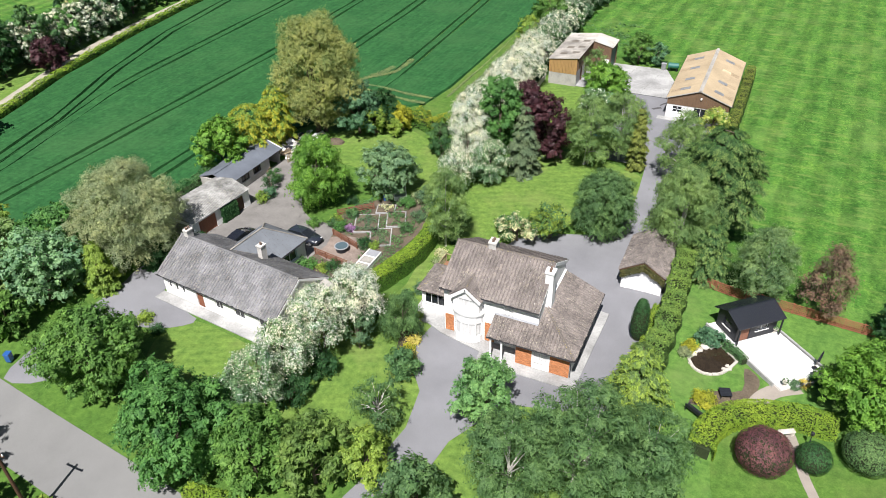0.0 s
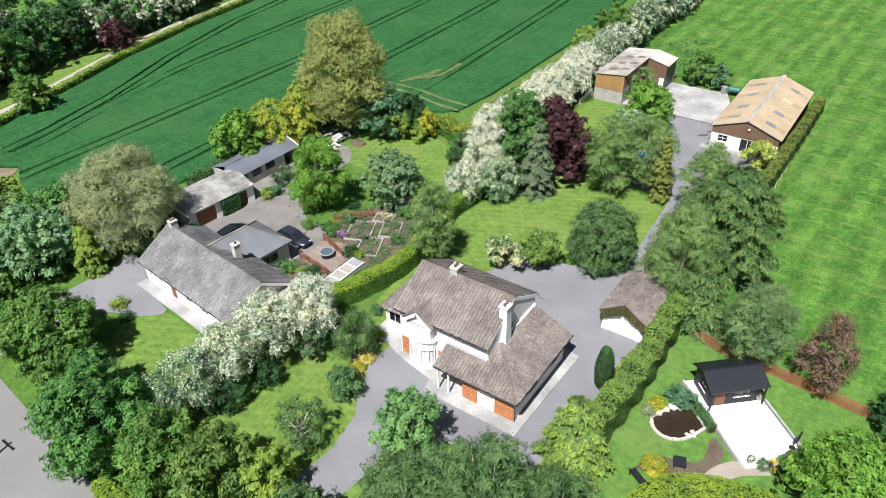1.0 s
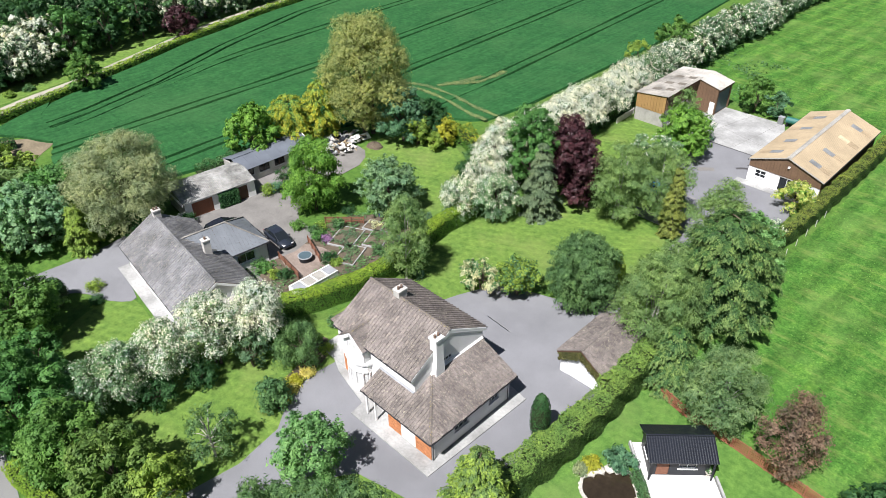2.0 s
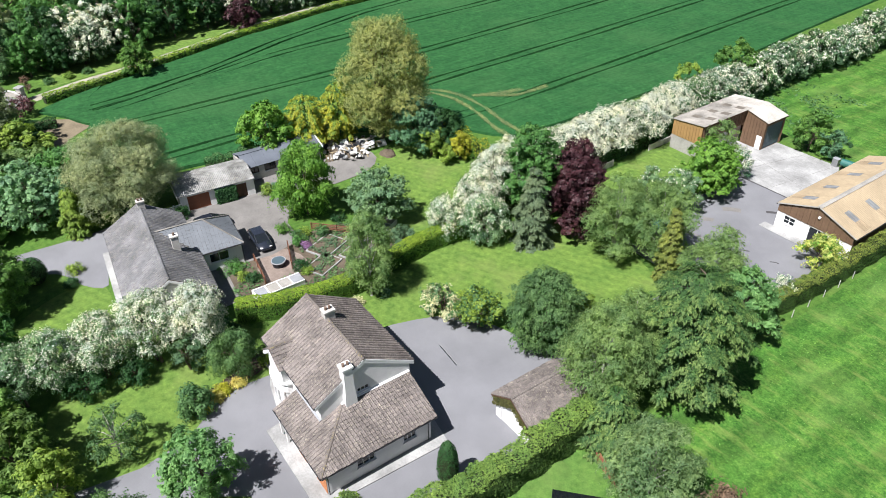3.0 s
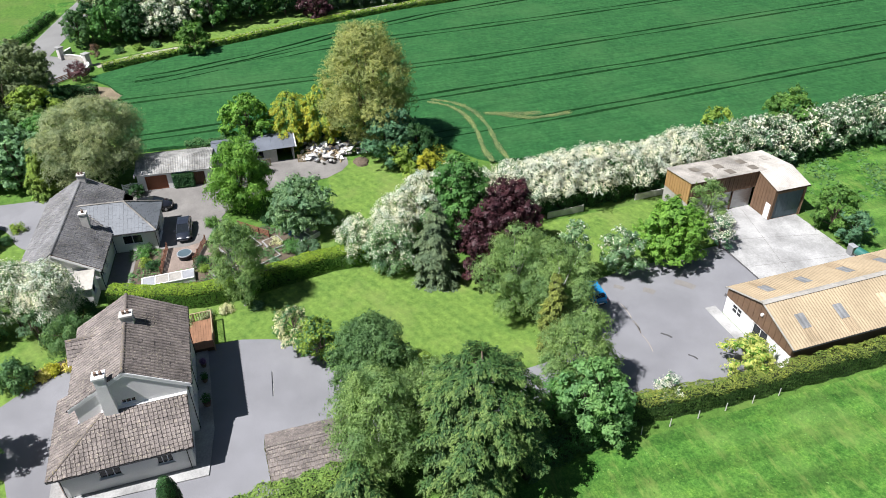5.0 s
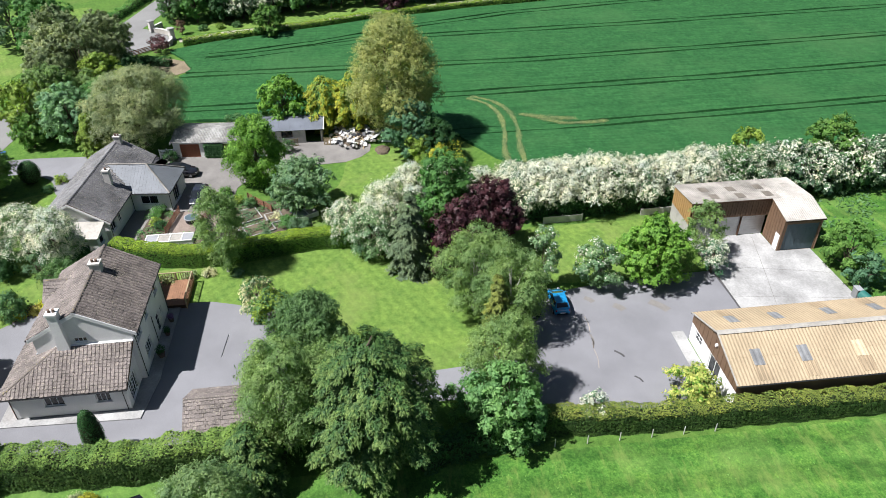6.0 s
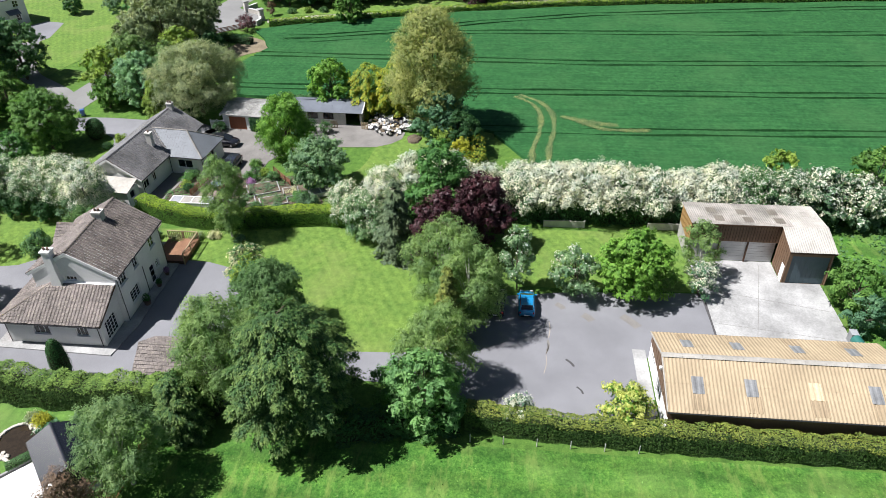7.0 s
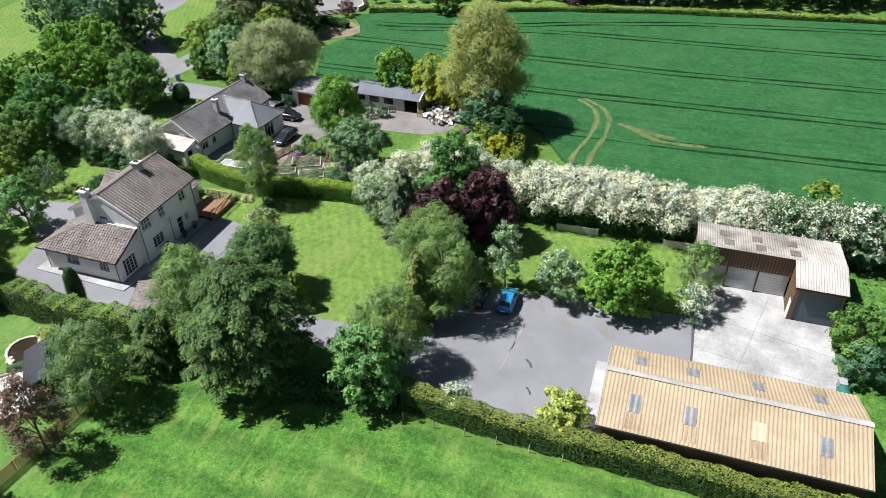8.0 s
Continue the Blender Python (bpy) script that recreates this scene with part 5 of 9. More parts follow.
    bm = bmesh.new()
    slab(bm, [P(ax0, ay0, az), P(ax1, ay0, az), P(ax1, 53.2, at), P(ax0 + 2.1, 53.2, at)], 0.12)
    slab(bm, [P(ax0, ay1, az), P(ax0, ay0, az), P(ax0 + 2.1, 53.2, at)], 0.12)
    slab(bm, [P(ax1, ay1, az), P(ax0, ay1, az), P(ax0 + 2.1, 53.2, at), P(ax1, 53.2, at)], 0.12)
    part("sun_room_roof", bm, M["wood_dark"], t)
    up = Vector((0, 53.2 - ay0, at - az))
    tiles(t, P(ax0, ay0, az), P(ax1, ay0, az), up, [(0, 0), (ax1 - ax0, 0), (ax1 - ax0, up.length), (2.1, up.length)], M["tile"], seed=7)
    up = Vector((0, 53.2 - ay1, at - az))
    tiles(t, P(ax1, ay1, az), P(ax0, ay1, az), up, [(0, 0), (ax1 - ax0, 0), (ax1 - ax0 - 2.1, up.length), (0, up.length)], M["tile"], seed=8)
    up = Vector((2.1, 0, at - az))
    tiles(t, P(ax0, ay1, az), P(ax0, ay0, az), up, [(0, 0), (ay1 - ay0, 0), (ay1 - ay0 - 2.3, up.length)], M["tile"], seed=9)
    caps(t, P(ax0, ay0, az + 0.07), P(ax0 + 2.1, 53.2, at + 0.05), M["ridge"], 0.11)
    caps(t, P(ax0, ay1, az + 0.07), P(ax0 + 2.1, 53.2, at + 0.05), M["ridge"], 0.11)
    caps(t, P(ax0 + 2.1, 53.2, at + 0.05), P(ax1, 53.2, at + 0.05), M["ridge"], 0.11)
    holes = [(0.3, 3.2, 1.0, 2.3)]
    wall("sun_room_wall", t, P(ax0 + 0.35, ay0 + 0.4), P(X0, ay0 + 0.4), ZF, az + 0.05, 0.2, M["render_white"], holes)
    window(t, P(ax0 + 0.35, ay0 + 0.4), P(X0, ay0 + 0.4), *holes[0], 0.2, 3)
    wall("sun_room_wall", t, P(ax0 + 0.35, ay1 - 0.4), P(ax0 + 0.35, ay0 + 0.4), ZF, az + 0.05, 0.2, M["render_white"], [(0.5, 3.2, 1.0, 2.3)])
    window(t, P(ax0 + 0.35, ay1 - 0.4), P(ax0 + 0.35, ay0 + 0.4), 0.5, 3.2, 1.0, 2.3, 0.2, 3)
    wall("sun_room_wall", t, P(X0, ay1 - 0.4), P(ax0 + 0.35, ay1 - 0.4), ZF, az + 0.05, 0.2, M["render_white"])
    part("floor", boxes(( -24.2 - ox, wx - ox - 0.1, Y0 - oy + 0.1, 57.0 - oy, 0.1, 0.22)), M["concrete"], t)
    return t


two_storey_house()
# paving round the house
sheet("patio", [(-24.9, 50.4), (-20.9, 48.6), (-16.4, 47.6), (-16.2, 46.2), (-6.7, 46.2), (-6.35, 57.9), (-11, 58.6), (-21.2, 58.6), (-21.2, 56), (-24.9, 56)], 0.17, M["concrete"], "pale paved apron round the house walls", "patio", thick=0.4)


# ---- the garage with a hipped-back tile roof ----
def garage():
    t = thing("garage", pose(-4.3, 66.1, 0), "small tiled garage with ivy under its gable", "garage")
    x0, x1, y0, y1, ze, zr = -2.45, 2.35, -3.5, 3.6, 2.45, 3.95
    wall("wall", t, (x0 + 0.3, y0 + 0.35), (x1 - 0.3, y0 + 0.35), 0, ze, 0.22, M["render_white"], [(0.7, 3.5, 0.02, 2.1)], "", (2.1, zr - 0.2))
    wall("wall", t, (x1 - 0.3, y0 + 0.35), (x1 - 0.3, y1 - 0.3), 0, ze, 0.22, M["render_white"])
    wall("wall", t, (x1 - 0.3, y1 - 0.3), (x0 + 0.3, y1 - 0.3), 0, ze, 0.22, M["render_white"], (), "", (2.1, zr - 0.2))
    wall("wall", t, (x0 + 0.3, y1 - 0.3), (x0 + 0.3, y0 + 0.35), 0, ze, 0.22, M["render_white"])
    gd = part("garage_door", boxes((x0 + 1.0, x1 - 1.0, y0 + 0.44, y0 + 0.48, 0.03, 2.1)), M["pvc"], t, "white panelled garage door")
    for k in range(4):
        part("door_panel", boxes((x0 + 1.02, x1 - 1.02, y0 + 0.42, y0 + 0.44, 0.05 + k * 0.52, 0.53 + k * 0.52), bevel=0.006), M["pvc"], gd)
    bm = bmesh.new()
    slab(bm, [(x0, y0, ze), (x0, y1, ze), (0, y1, zr), (0, y0, zr)], 0.1)
    slab(bm, [(x1, y0, ze), (x1, y1, ze), (0, y1, zr), (0, y0, zr)], 0.1)
    part("roof", bm, M["wood_dark"], t)
    s = math.hypot(x0, zr - ze)
    tiles(t, (x0, y0, ze), (x0, y1, ze), (-x0, 0, zr - ze), [(0, 0), (y1 - y0, 0), (y1 - y0, s), (0, s)], M["tile"], seed=11)
    s = math.hypot(x1, zr - ze)
    tiles(t, (x1, y0, ze), (x1, y1, ze), (-x1, 0, zr - ze), [(0, 0), (y1 - y0, 0), (y1 - y0, s), (0, s)], M["tile"], seed=12)
    caps(t, (0, y0, zr + 0.05), (0, y1, zr + 0.05), M["tile"])
    rng = np.random.default_rng(3)
    n = 1500
    u = rng.uniform(-2.3, 2.3, n)
    z = ze + (1 - np.abs(u) / 2.4) * (zr - ze) - rng.uniform(0, 1, n) ** 1.3 * 0.95 - 0.1
    C = np.stack([u, np.full(n, y0 + 0.1) + rng.uniform(-0.15, 0.15, n), z], 1)
    leaf_object("ivy", C, np.tile((0, -1.0, 0.3), (n, 1)), rng.uniform(0.14, 0.3, n), L["ivy"], t, rng, 0.7, 0.2, "brown-green ivy hanging under the gable")


garage()


# ---- the white bungalow ----
def bungalow():
    t = thing("bungalow", pose(-42.6, 45.8, 0, 0, 0, -6.0), "long white bungalow with grey tiled roof and slated rear extension", "house")
    x0, x1, y0, y1, ze, zr = -8.2, 8.2, -4.3, 4.2, 2.75, 5.3
    wx0, wx1, wy0, wy1 = x0 + 0.25, x1 - 0.25, y0 + 0.45, y1 - 0.4
    front = [(0.7, 1.2, 1.0, 2.3), (1.7, 2.2, 1.0, 2.3), (2.7, 3.2, 1.0, 2.3), (4.9, 5.9, 0.12, 2.25), (7.6, 8.7, 1.0, 2.2), (10.3, 11.7, 1.0, 2.2), (13.6, 15.0, 1.0, 2.2)]
    wall("wall", t, (wx0, wy0), (wx1, wy0), 0, ze, 0.3, M["render_white"], front)
    for k, h in enumerate(front):
        if k != 3:
            window(t, (wx0, wy0), (wx1, wy0), *h, 0.3, 0 if k < 3 else 1)
    h = front[3]
    part("front_door", boxes((wx0 + h[0] + 0.02, wx0 + h[1] - 0.02, wy0 + 0.1, wy0 + 0.16, 0.1, 2.24), (wx0 + h[0] + 0.2, wx0 + h[1] - 0.2, wy0 + 0.08, wy0 + 0.1, 0.3, 1.1), bevel=0.008), M["door_brown"], t, "red-brown front door")
    wall("wall", t, (wx1, wy0), (wx1, wy1), 0, ze, 0.3, M["render_white"], [], "", (3.8, zr - 0.15))
    rear = [(0.5, 1.7, 1.0, 2.1), (2.6, 3.4, 1.0, 2.1)]
    wall("wall", t, (wx1, wy1), (wx0, wy1), 0, ze, 0.3, M["render_white"], rear)
    for h in rear:
        window(t, (wx1, wy1), (wx0, wy1), *h, 0.3, 1)
    wall("wall", t, (wx0, wy1), (wx0, wy0), 0, ze, 0.3, M["render_white"], [], "", (3.8, zr - 0.15))
    bm = bmesh.new()
    slab(bm, [(x0, y0, ze), (x1, y0, ze), (x1, 0, zr), (x0, 0, zr)], 0.12)
    slab(bm, [(x0, y1, ze), (x1, y1, ze), (x1, 0, zr), (x0, 0, zr)], 0.12)
    part("roof", bm, M["wood_dark"], t)
    s = math.hypot(y0, zr - ze)
    tiles(t, (x0, y0, ze), (x1, y0, ze), (0, -y0, zr - ze), [(0, 0), (x1 - x0, 0), (x1 - x0, s), (0, s)], M["tile_grey"], seed=21, roll=0.035, lift=0.06)
    s = math.hypot(y1, zr - ze)
    tiles(t, (x1, y1, ze), (x0, y1, ze), (0, -y1, zr - ze), [(0, 0), (x1 - x0, 0), (x1 - x0, s), (0, s)], M["tile_grey"], tw=0.36, seed=22, roll=0.09, channel=0.05, lift=0.02)
    caps(t, (x0, 0, zr + 0.04), (x1, 0, zr + 0.04), M["tile_grey"])
    part("verge_board", slab(bmesh.new(), [(x1 + 0.02, y0, ze), (x1 + 0.02, 0, zr), (x1 + 0.05, 0, zr), (x1 + 0.05, y0, ze)], 0.25), M["pvc"], t, "white verge board")
    part("verge_board", slab(bmesh.new(), [(x1 + 0.02, y1, ze), (x1 + 0.02, 0, zr), (x1 + 0.05, 0, zr), (x1 + 0.05, y1, ze)], 0.25), M["pvc"], t, "white verge board")
    gutter(t, (x0, y0 - 0.05, ze - 0.05), (x1, y0 - 0.05, ze - 0.05))
    gutter(t, (x0, y1 + 0.05, ze - 0.05), (x1, y1 + 0.05, ze - 0.05))
    chimney(t, -7.3, 0.2, 4.6, 6.1, 0.6, 0.8, M["render_grey"], 2)
    chimney(t, 1.5, 2.0, 3.6, 5.95, 0.6, 0.75, M["render_grey"], 1)
    # lean-to at the near gable
    part("lean_to_roof", slab(bmesh.new(), [(x1 + 0.02, -2.2, 3.0), (x1 + 2.6, -2.2, 2.35), (x1 + 2.6, 3.6, 2.35), (x1 + 0.02, 3.6, 3.0)], 0.1), M["tin_white"], t, "flat white lean-to roof")
    wall("lean_to_wall", t, (x1, -2.0), (x1 + 2.4, -2.0), 0, 2.3, 0.2, M["render_white"])
    wall("lean_to_wall", t, (x1 + 2.4, -2.0), (x1 + 2.4, 3.4), 0, 2.3, 0.2, M["render_white"])
    wall("lean_to_wall", t, (x1 + 2.4, 3.4), (x1, 3.4), 0, 2.3, 0.2, M["render_white"], [(0.6, 1.6, 1.0, 2.0)])
    window(t, (x1 + 2.4, 3.4), (x1, 3.4), 0.6, 1.6, 1.0, 2.0, 0.2, 0)
    # rear extension with a hipped slate roof
    ex0, ex1, ey, ez = -4.95, 1.5, 8.85, 2.62
    pk, pz, ry = (-1.74, 5.5), 4.92, 0.45
    bm = bmesh.new()
    A, B, C, D = (ex1, 4.3, ez), (ex1, ey, ez), (ex0, ey, ez), (ex0, 4.3, ez)
    K, R = (*pk, pz), (pk[0], ry, pz)
    slab(bm, [A, B, K, R], 0.1)
    slab(bm, [B, C, K], 0.1)
    slab(bm, [C, D, R, K], 0.1)
    part("extension_roof", bm, M["wood_dark"], t)
    up = Vector((pk[0] - ex1, 0, pz - ez))
    tiles(t, A, B, up, [(0, 0), (ey - 4.3, 0), (pk[1] - 4.3, up.length), (ry - 4.3, up.length)], M["slate_fine"], 0.4, 0.2, "roof_tiles", lift=0.012, thick=0.012, seed=31)
    up = Vector((0, pk[1] - ey, pz - ez))
    tiles(t, B, C, up, [(0, 0), (ex1 - ex0, 0), (ex1 - pk[0], up.length)], M["slate_fine"], 0.4, 0.2, "roof_tiles", lift=0.012, thick=0.012, seed=32)
    up = Vector((pk[0] - ex0, 0, pz - ez))
    tiles(t, C, D, up, [(0, 0), (ey - 4.3, 0), (ey - ry, up.length), (ey - pk[1], up.length)], M["slate_fine"], 0.4, 0.2, "roof_tiles", lift=0.012, thick=0.012, seed=33)
    for p, q in ((K, B), (K, C), (K, R)):
        caps(t, (p[0], p[1], p[2] + 0.04), (q[0], q[1], q[2] + 0.05), M["cement_sheet"], 0.1, 0.5, "hip_tile")
    part("valley", tube(bmesh.new(), [(A[0], A[1] - 0.1, A[2] + 0.12), (R[0], R[1], R[2] + 0.12)], [0.09, 0.09], 6), M["cement_sheet"], t, "pale lead valley")
    wall("extension_wall", t, (ex1 - 0.3, wy1), (ex1 - 0.3, ey - 0.3), 0, ez, 0.25, M["render_white"], [(1.2, 3.3, 0.95, 2.1)])
    window(t, (ex1 - 0.3, wy1), (ex1 - 0.3, ey - 0.3), 1.2, 3.3, 0.95, 2.1, 0.25, 1)
    wall("extension_wall", t, (ex1 - 0.3, ey - 0.3), (ex0 + 0.3, ey - 0.3), 0, ez, 0.25, M["render_white"], [(1.5, 3.5, 0.1, 2.2)])
    window(t, (ex1 - 0.3, ey - 0.3), (ex0 + 0.3, ey - 0.3), 1.5, 3.5, 0.1, 2.2, 0.25, 2)
    wall("extension_wall", t, (ex0 + 0.3, ey - 0.3), (ex0 + 0.3, wy1), 0, ez, 0.25, M["render_grey"])
    gutter(t, (ex1 + 0.04, 4.3, ez - 0.04), (ex1 + 0.04, ey, ez - 0.04))
    gutter(t, (ex0, ey + 0.04, ez - 0.04), (ex1, ey + 0.04, ez - 0.04))
    for x, y in ((wx1 - 0.2, wy1 + 0.07), (ex1 - 0.2, wy1 + 0.2), (ex1 - 0.22, ey - 0.22)):
        downpipe(t, x, y, 0, 2.6)
    part("path", boxes((wx0 - 0.4, wx1 + 0.3, wy0 - 1.3, wy0 - 0.002, 0.0, 0.12)), M["concrete"], t, "pale concrete path along the front wall")
    part("floor", boxes((wx0 + 0.3, wx1 - 0.3, wy0 + 0.3, wy1 - 0.3, 0.0, 0.1)), M["concrete"], t)
    return t


bungalow()


# ---- outbuildings behind the bungalow ----
def old_garage():
    t = thing("old_garage", pose(-56.2, 56.7, 0, 0, 0, -6), "low old garage with lichened cement sheet roof and brown door", "garage")
    y0, y1, x0, x1 = -4.6, 4.7, -3.2, 2.0
    wall("wall", t, (x1, y0), (x1, y1), 0, 2.35, 0.22, M["render_white"], [(0.9, 3.6, 0.02, 2.05), (5.2, 8.3, 0.02, 2.0)])
    wall("wall", t, (x1, y1), (x0, y1), 0, 2.6, 0.22, M["block"])
    wall("wall", t, (x0, y1), (x0, y0), 0, 2.35, 0.22, M["block"])
    wall("wall", t, (x0, y0), (x1, y0), 0, 2.35, 0.22, M["block"], [], "", (3.0, 3.15))
    gd = part("garage_door", boxes((x1 - 0.16, x1 - 0.12, y0 + 0.91, y0 + 3.59, 0.03, 2.04)), M["door_brown"], t, "brown boarded garage door")
    for k in range(6):
        part("door_board", boxes((x1 - 0.12, x1 - 0.1, y0 + 0.92 + k * 0.445, y0 + 1.34 + k * 0.445, 0.04, 2.03), bevel=0.005), M["door_brown"], gd)
    for k in range(6):
        part("door_board", boxes((x1 - 0.18, x1 - 0.12, y0 + 6.9 + k * 0.24, y0 + 7.12 + k * 0.24, 0.03, 1.98)), M["wood_dark"], t)
    for a, b, lift in (((x1 + 0.3, y0 - 0.2, 2.4), (x1 + 0.3, y1 + 0.1, 2.4), 0), ):
        up = Vector((-2.9, 0, 0.75))
        corrugated("roof_sheet", t, a, b, up, up.length, M["old_cement"], 0.2, 0.03, 1.1)
    up = Vector((-3.0, 0, -0.55))
    corrugated("roof_sheet", t, (-0.6, y0 - 0.2, 3.15), (-0.6, y1 + 0.1, 3.15), up, up.length, M["old_cement"], 0.2, 0.03, 1.1, label="stained rear sheet")
    part("gable_board", boxes((-3.4, 2.3, y0 - 0.3, y0 - 0.22, 2.1, 2.45)), M["render_white"], t)
    rng = np.random.default_rng(8)
    n = 1500
    C = np.stack([x1 + 0.15 + rng.uniform(-0.1, 0.35, n), rng.uniform(y0 + 4.3, y0 + 6.9, n), rng.uniform(0.1, 2.1, n)], 1)
    leaf_object("climber", C, np.tile((1.0, 0, 0.4), (n, 1)), rng.uniform(0.2, 0.34, n), L["dark"], t, rng, 0.7, 0.1, "dark climbing shrub on the wall")


old_garage()


def long_shed():
    t = thing("long_shed", pose(-59.3, 67.2, 0, 0, 0, -1.5), "long low shed with blue-grey felt roof and open bays", "shed")
    y0, y1, x0, x1 = -5.7, 5.0, -2.4, 2.3
    wall("wall", t, (x1, y0), (x1, y1), 0, 2.2, 0.22, M["render_grey"], [(0.6, 1.8, 1.0, 1.9), (2.6, 4.2, 0.9, 1.9), (5.0, 6.6, 0.9, 1.9), (8.4, 10.6, 0.02, 2.0)])
    for h in ((0.6, 1.8, 1.0, 1.9), (2.6, 4.2, 0.9, 1.9), (5.0, 6.6, 0.9, 1.9)):
        window(t, (x1, y0), (x1, y1), *h, 0.22, 1, 0, "wood_dark")
    wall("wall", t, (x1, y1), (x0, y1), 0, 2.2, 0.22, M["render_grey"], [], "", (2.3, 2.95))
    wall("wall", t, (x0, y1), (x0, y0), 0, 2.2, 0.22, M["block"])
    wall("wall", t, (x0, y0), (x1, y0), 0, 2.2, 0.22, M["block"])
    zr = 3.05
    for s in (1, -1):
        xe = (x1 + 0.35) if s > 0 else (x0 - 0.2)
        n = 7
        for k in range(n):
            ya, yb = y0 + (y1 - y0 + 0.3) * k / n, y0 + (y1 - y0 + 0.3) * (k + 1) / n - 0.01
            part("felt_strip", slab(bmesh.new(), [(xe, ya, 2.15), (xe, yb, 2.15), (0, yb, zr), (0, ya, zr)], 0.06), M["felt"], t)
    part("ridge_strip", slab(bmesh.new(), [(-0.2, y0, zr + 0.02), (-0.2, y1 + 0.3, zr + 0.02), (0.2, y1 + 0.3, zr + 0.02), (0.2, y0, zr + 0.02)], 0.02), M["felt"], t)
    part("verge_trim", slab(bmesh.new(), [(x1 + 0.36, y1 + 0.3, 2.19), (0, y1 + 0.3, zr + 0.03), (0, y1 + 0.42, zr + 0.03), (x1 + 0.36, y1 + 0.42, 2.19)], 0.16), M["pvc"], t, "white verge trim")


long_shed()


# ---- the farmyard ----
def barn():
    t = thing("barn", pose(-5.6, 117.3, 0), "low barn with ribbed tan roof and white rendered gable", "barn")
    x0, x1, y0, y1, ze, zr = -4.75, 4.75, -9.8, 9.8, 3.15, 4.85
    holes = [(0.9, 2.3, 0.95, 1.95), (4.0, 6.0, 0.1, 2.05)]
    wx0, wx1, wy0 = x0 + 0.2, x1 - 0.3, y0 + 0.25
    wall("wall", t, (wx0, wy0), (wx1, wy0), 0, 2.2, 0.25, M["render_white"], holes)
    window(t, (wx0, wy0), (wx1, wy0), *holes[0], 0.25, 1, 1)
    window(t, (wx0, wy0), (wx1, wy0), *holes[1], 0.25, 1, 0, "pvc", False, "glazed_door")
    bm = bmesh.new()
    n = 24
    for k in range(n):
        u0, u1 = wx0 + (wx1 - wx0) * k / n, wx0 + (wx1 - wx0) * (k + 1) / n
        top = min(zr - 0.1 - abs(u) * (zr - ze) / x1 for u in (u0, u1))
        box(bm, u0, u1 - 0.015, wy0 - 0.06 - 0.02 * (k % 2), wy0 + 0.05, 2.2, top)
    part("gable_cladding", bm, M["tin_brown"], t, "brown ribbed gable cladding")
    part("gable_lamp", boxes((0.2, 0.45, wy0 - 0.3, wy0 - 0.06, 3.55, 3.8), bevel=0.03), M["pvc"], t, "small white lamp")
    wall("wall", t, (wx1, wy0), (wx1, y1 - 0.2), 0, 3.0, 0.2, M["tin_brown"])
    wall("wall", t, (wx1, y1 - 0.2), (wx0, y1 - 0.2), 0, 3.1, 0.2, M["tin_brown"], [], "", (4.4, zr - 0.15))
    wall("wall", t, (wx0, y1 - 0.2), (wx0, wy0), 0, 3.0, 0.2, M["tin_brown"])
    for s in (-1, 1):
        a = (x1 * s, y0, ze)
        b = (x1 * s, y1, ze)
        up = Vector((-x1 * s, 0, zr - ze))
        half = up.length / 2
        lit = {3, 7, 11, 14}
        corrugated("roof_sheet", t, a, b, up, half + 0.1, M["tin_tan"], 0.305, 0.032, 1.22)
        mid = tuple(Vector(a) + up * 0.5)
        mid_b = tuple(Vector(b) + up * 0.5)
        corrugated("roof_sheet", t, mid, mid_b, up, half, M["tin_tan"], 0.305, 0.032, 1.22, 0.012)
        for y, tone in ((-7.2, "rooflight"), (-3.0, "rooflight"), (2.0, "tin_pale" if s > 0 else "rooflight"), (6.6, "rooflight")):
            base = Vector((x1 * s, y - 0.45, ze)) + up * 0.335
            end = base + Vector((0, 0.95, 0))
            for o in corrugated("rooflight_sheet", t, base, end, up, up.length * 0.3, M[tone], 0.41, 0.03, 0.95, 0.05):
                tagged(o, "translucent ribbed rooflight sheet")
            foot = Vector((x1 * s, y - 0.55, ze)) + up * 0.06
            for o in corrugated("roof_sheet", t, foot, foot + Vector((0, 1.3, 0)), up, up.length * 0.285, M["tin_streaked"], 0.305, 0.032, 1.22, 0.016):
                tagged(o, "tan ribbed sheet with rust runs below the rooflight")
        gutter(t, (x1 * s, y0, ze - 0.08), (x1 * s, y1, ze - 0.08))
    n = 12
    for k in range(n):
        ya, yb = y0 + (y1 - y0) * k / n, y0 + (y1 - y0) * (k + 1) / n
        bm = bmesh.new()
        slab(bm, [(-0.28, ya, zr + 0.03), (-0.28, yb + 0.04, zr + 0.03), (0, yb + 0.04, zr + 0.14), (0, ya, zr + 0.14)], 0.015)
        slab(bm, [(0.28, ya, zr + 0.03), (0.28, yb + 0.04, zr + 0.03), (0, yb + 0.04, zr + 0.14), (0, ya, zr + 0.14)], 0.015)
        part("ridge_cap", bm, M["tin_white"], t, "weathered pale ridge capping")
    for s in (-1, 1):
        part("verge_trim", slab(bmesh.new(), [(x1 * s, y0 - 0.03, ze + 0.08), (0, y0 - 0.03, zr + 0.08), (0, y0 + 0.06, zr + 0.08), (x1 * s, y0 + 0.06, ze + 0.08)], 0.12), M["tin_white"], t, "pale verge trim")
    part("floor", boxes((wx0 + 0.2, wx1 - 0.2, wy0 + 0.25, y1 - 0.4, 0.0, 0.1)), M["concrete"], t)


barn()


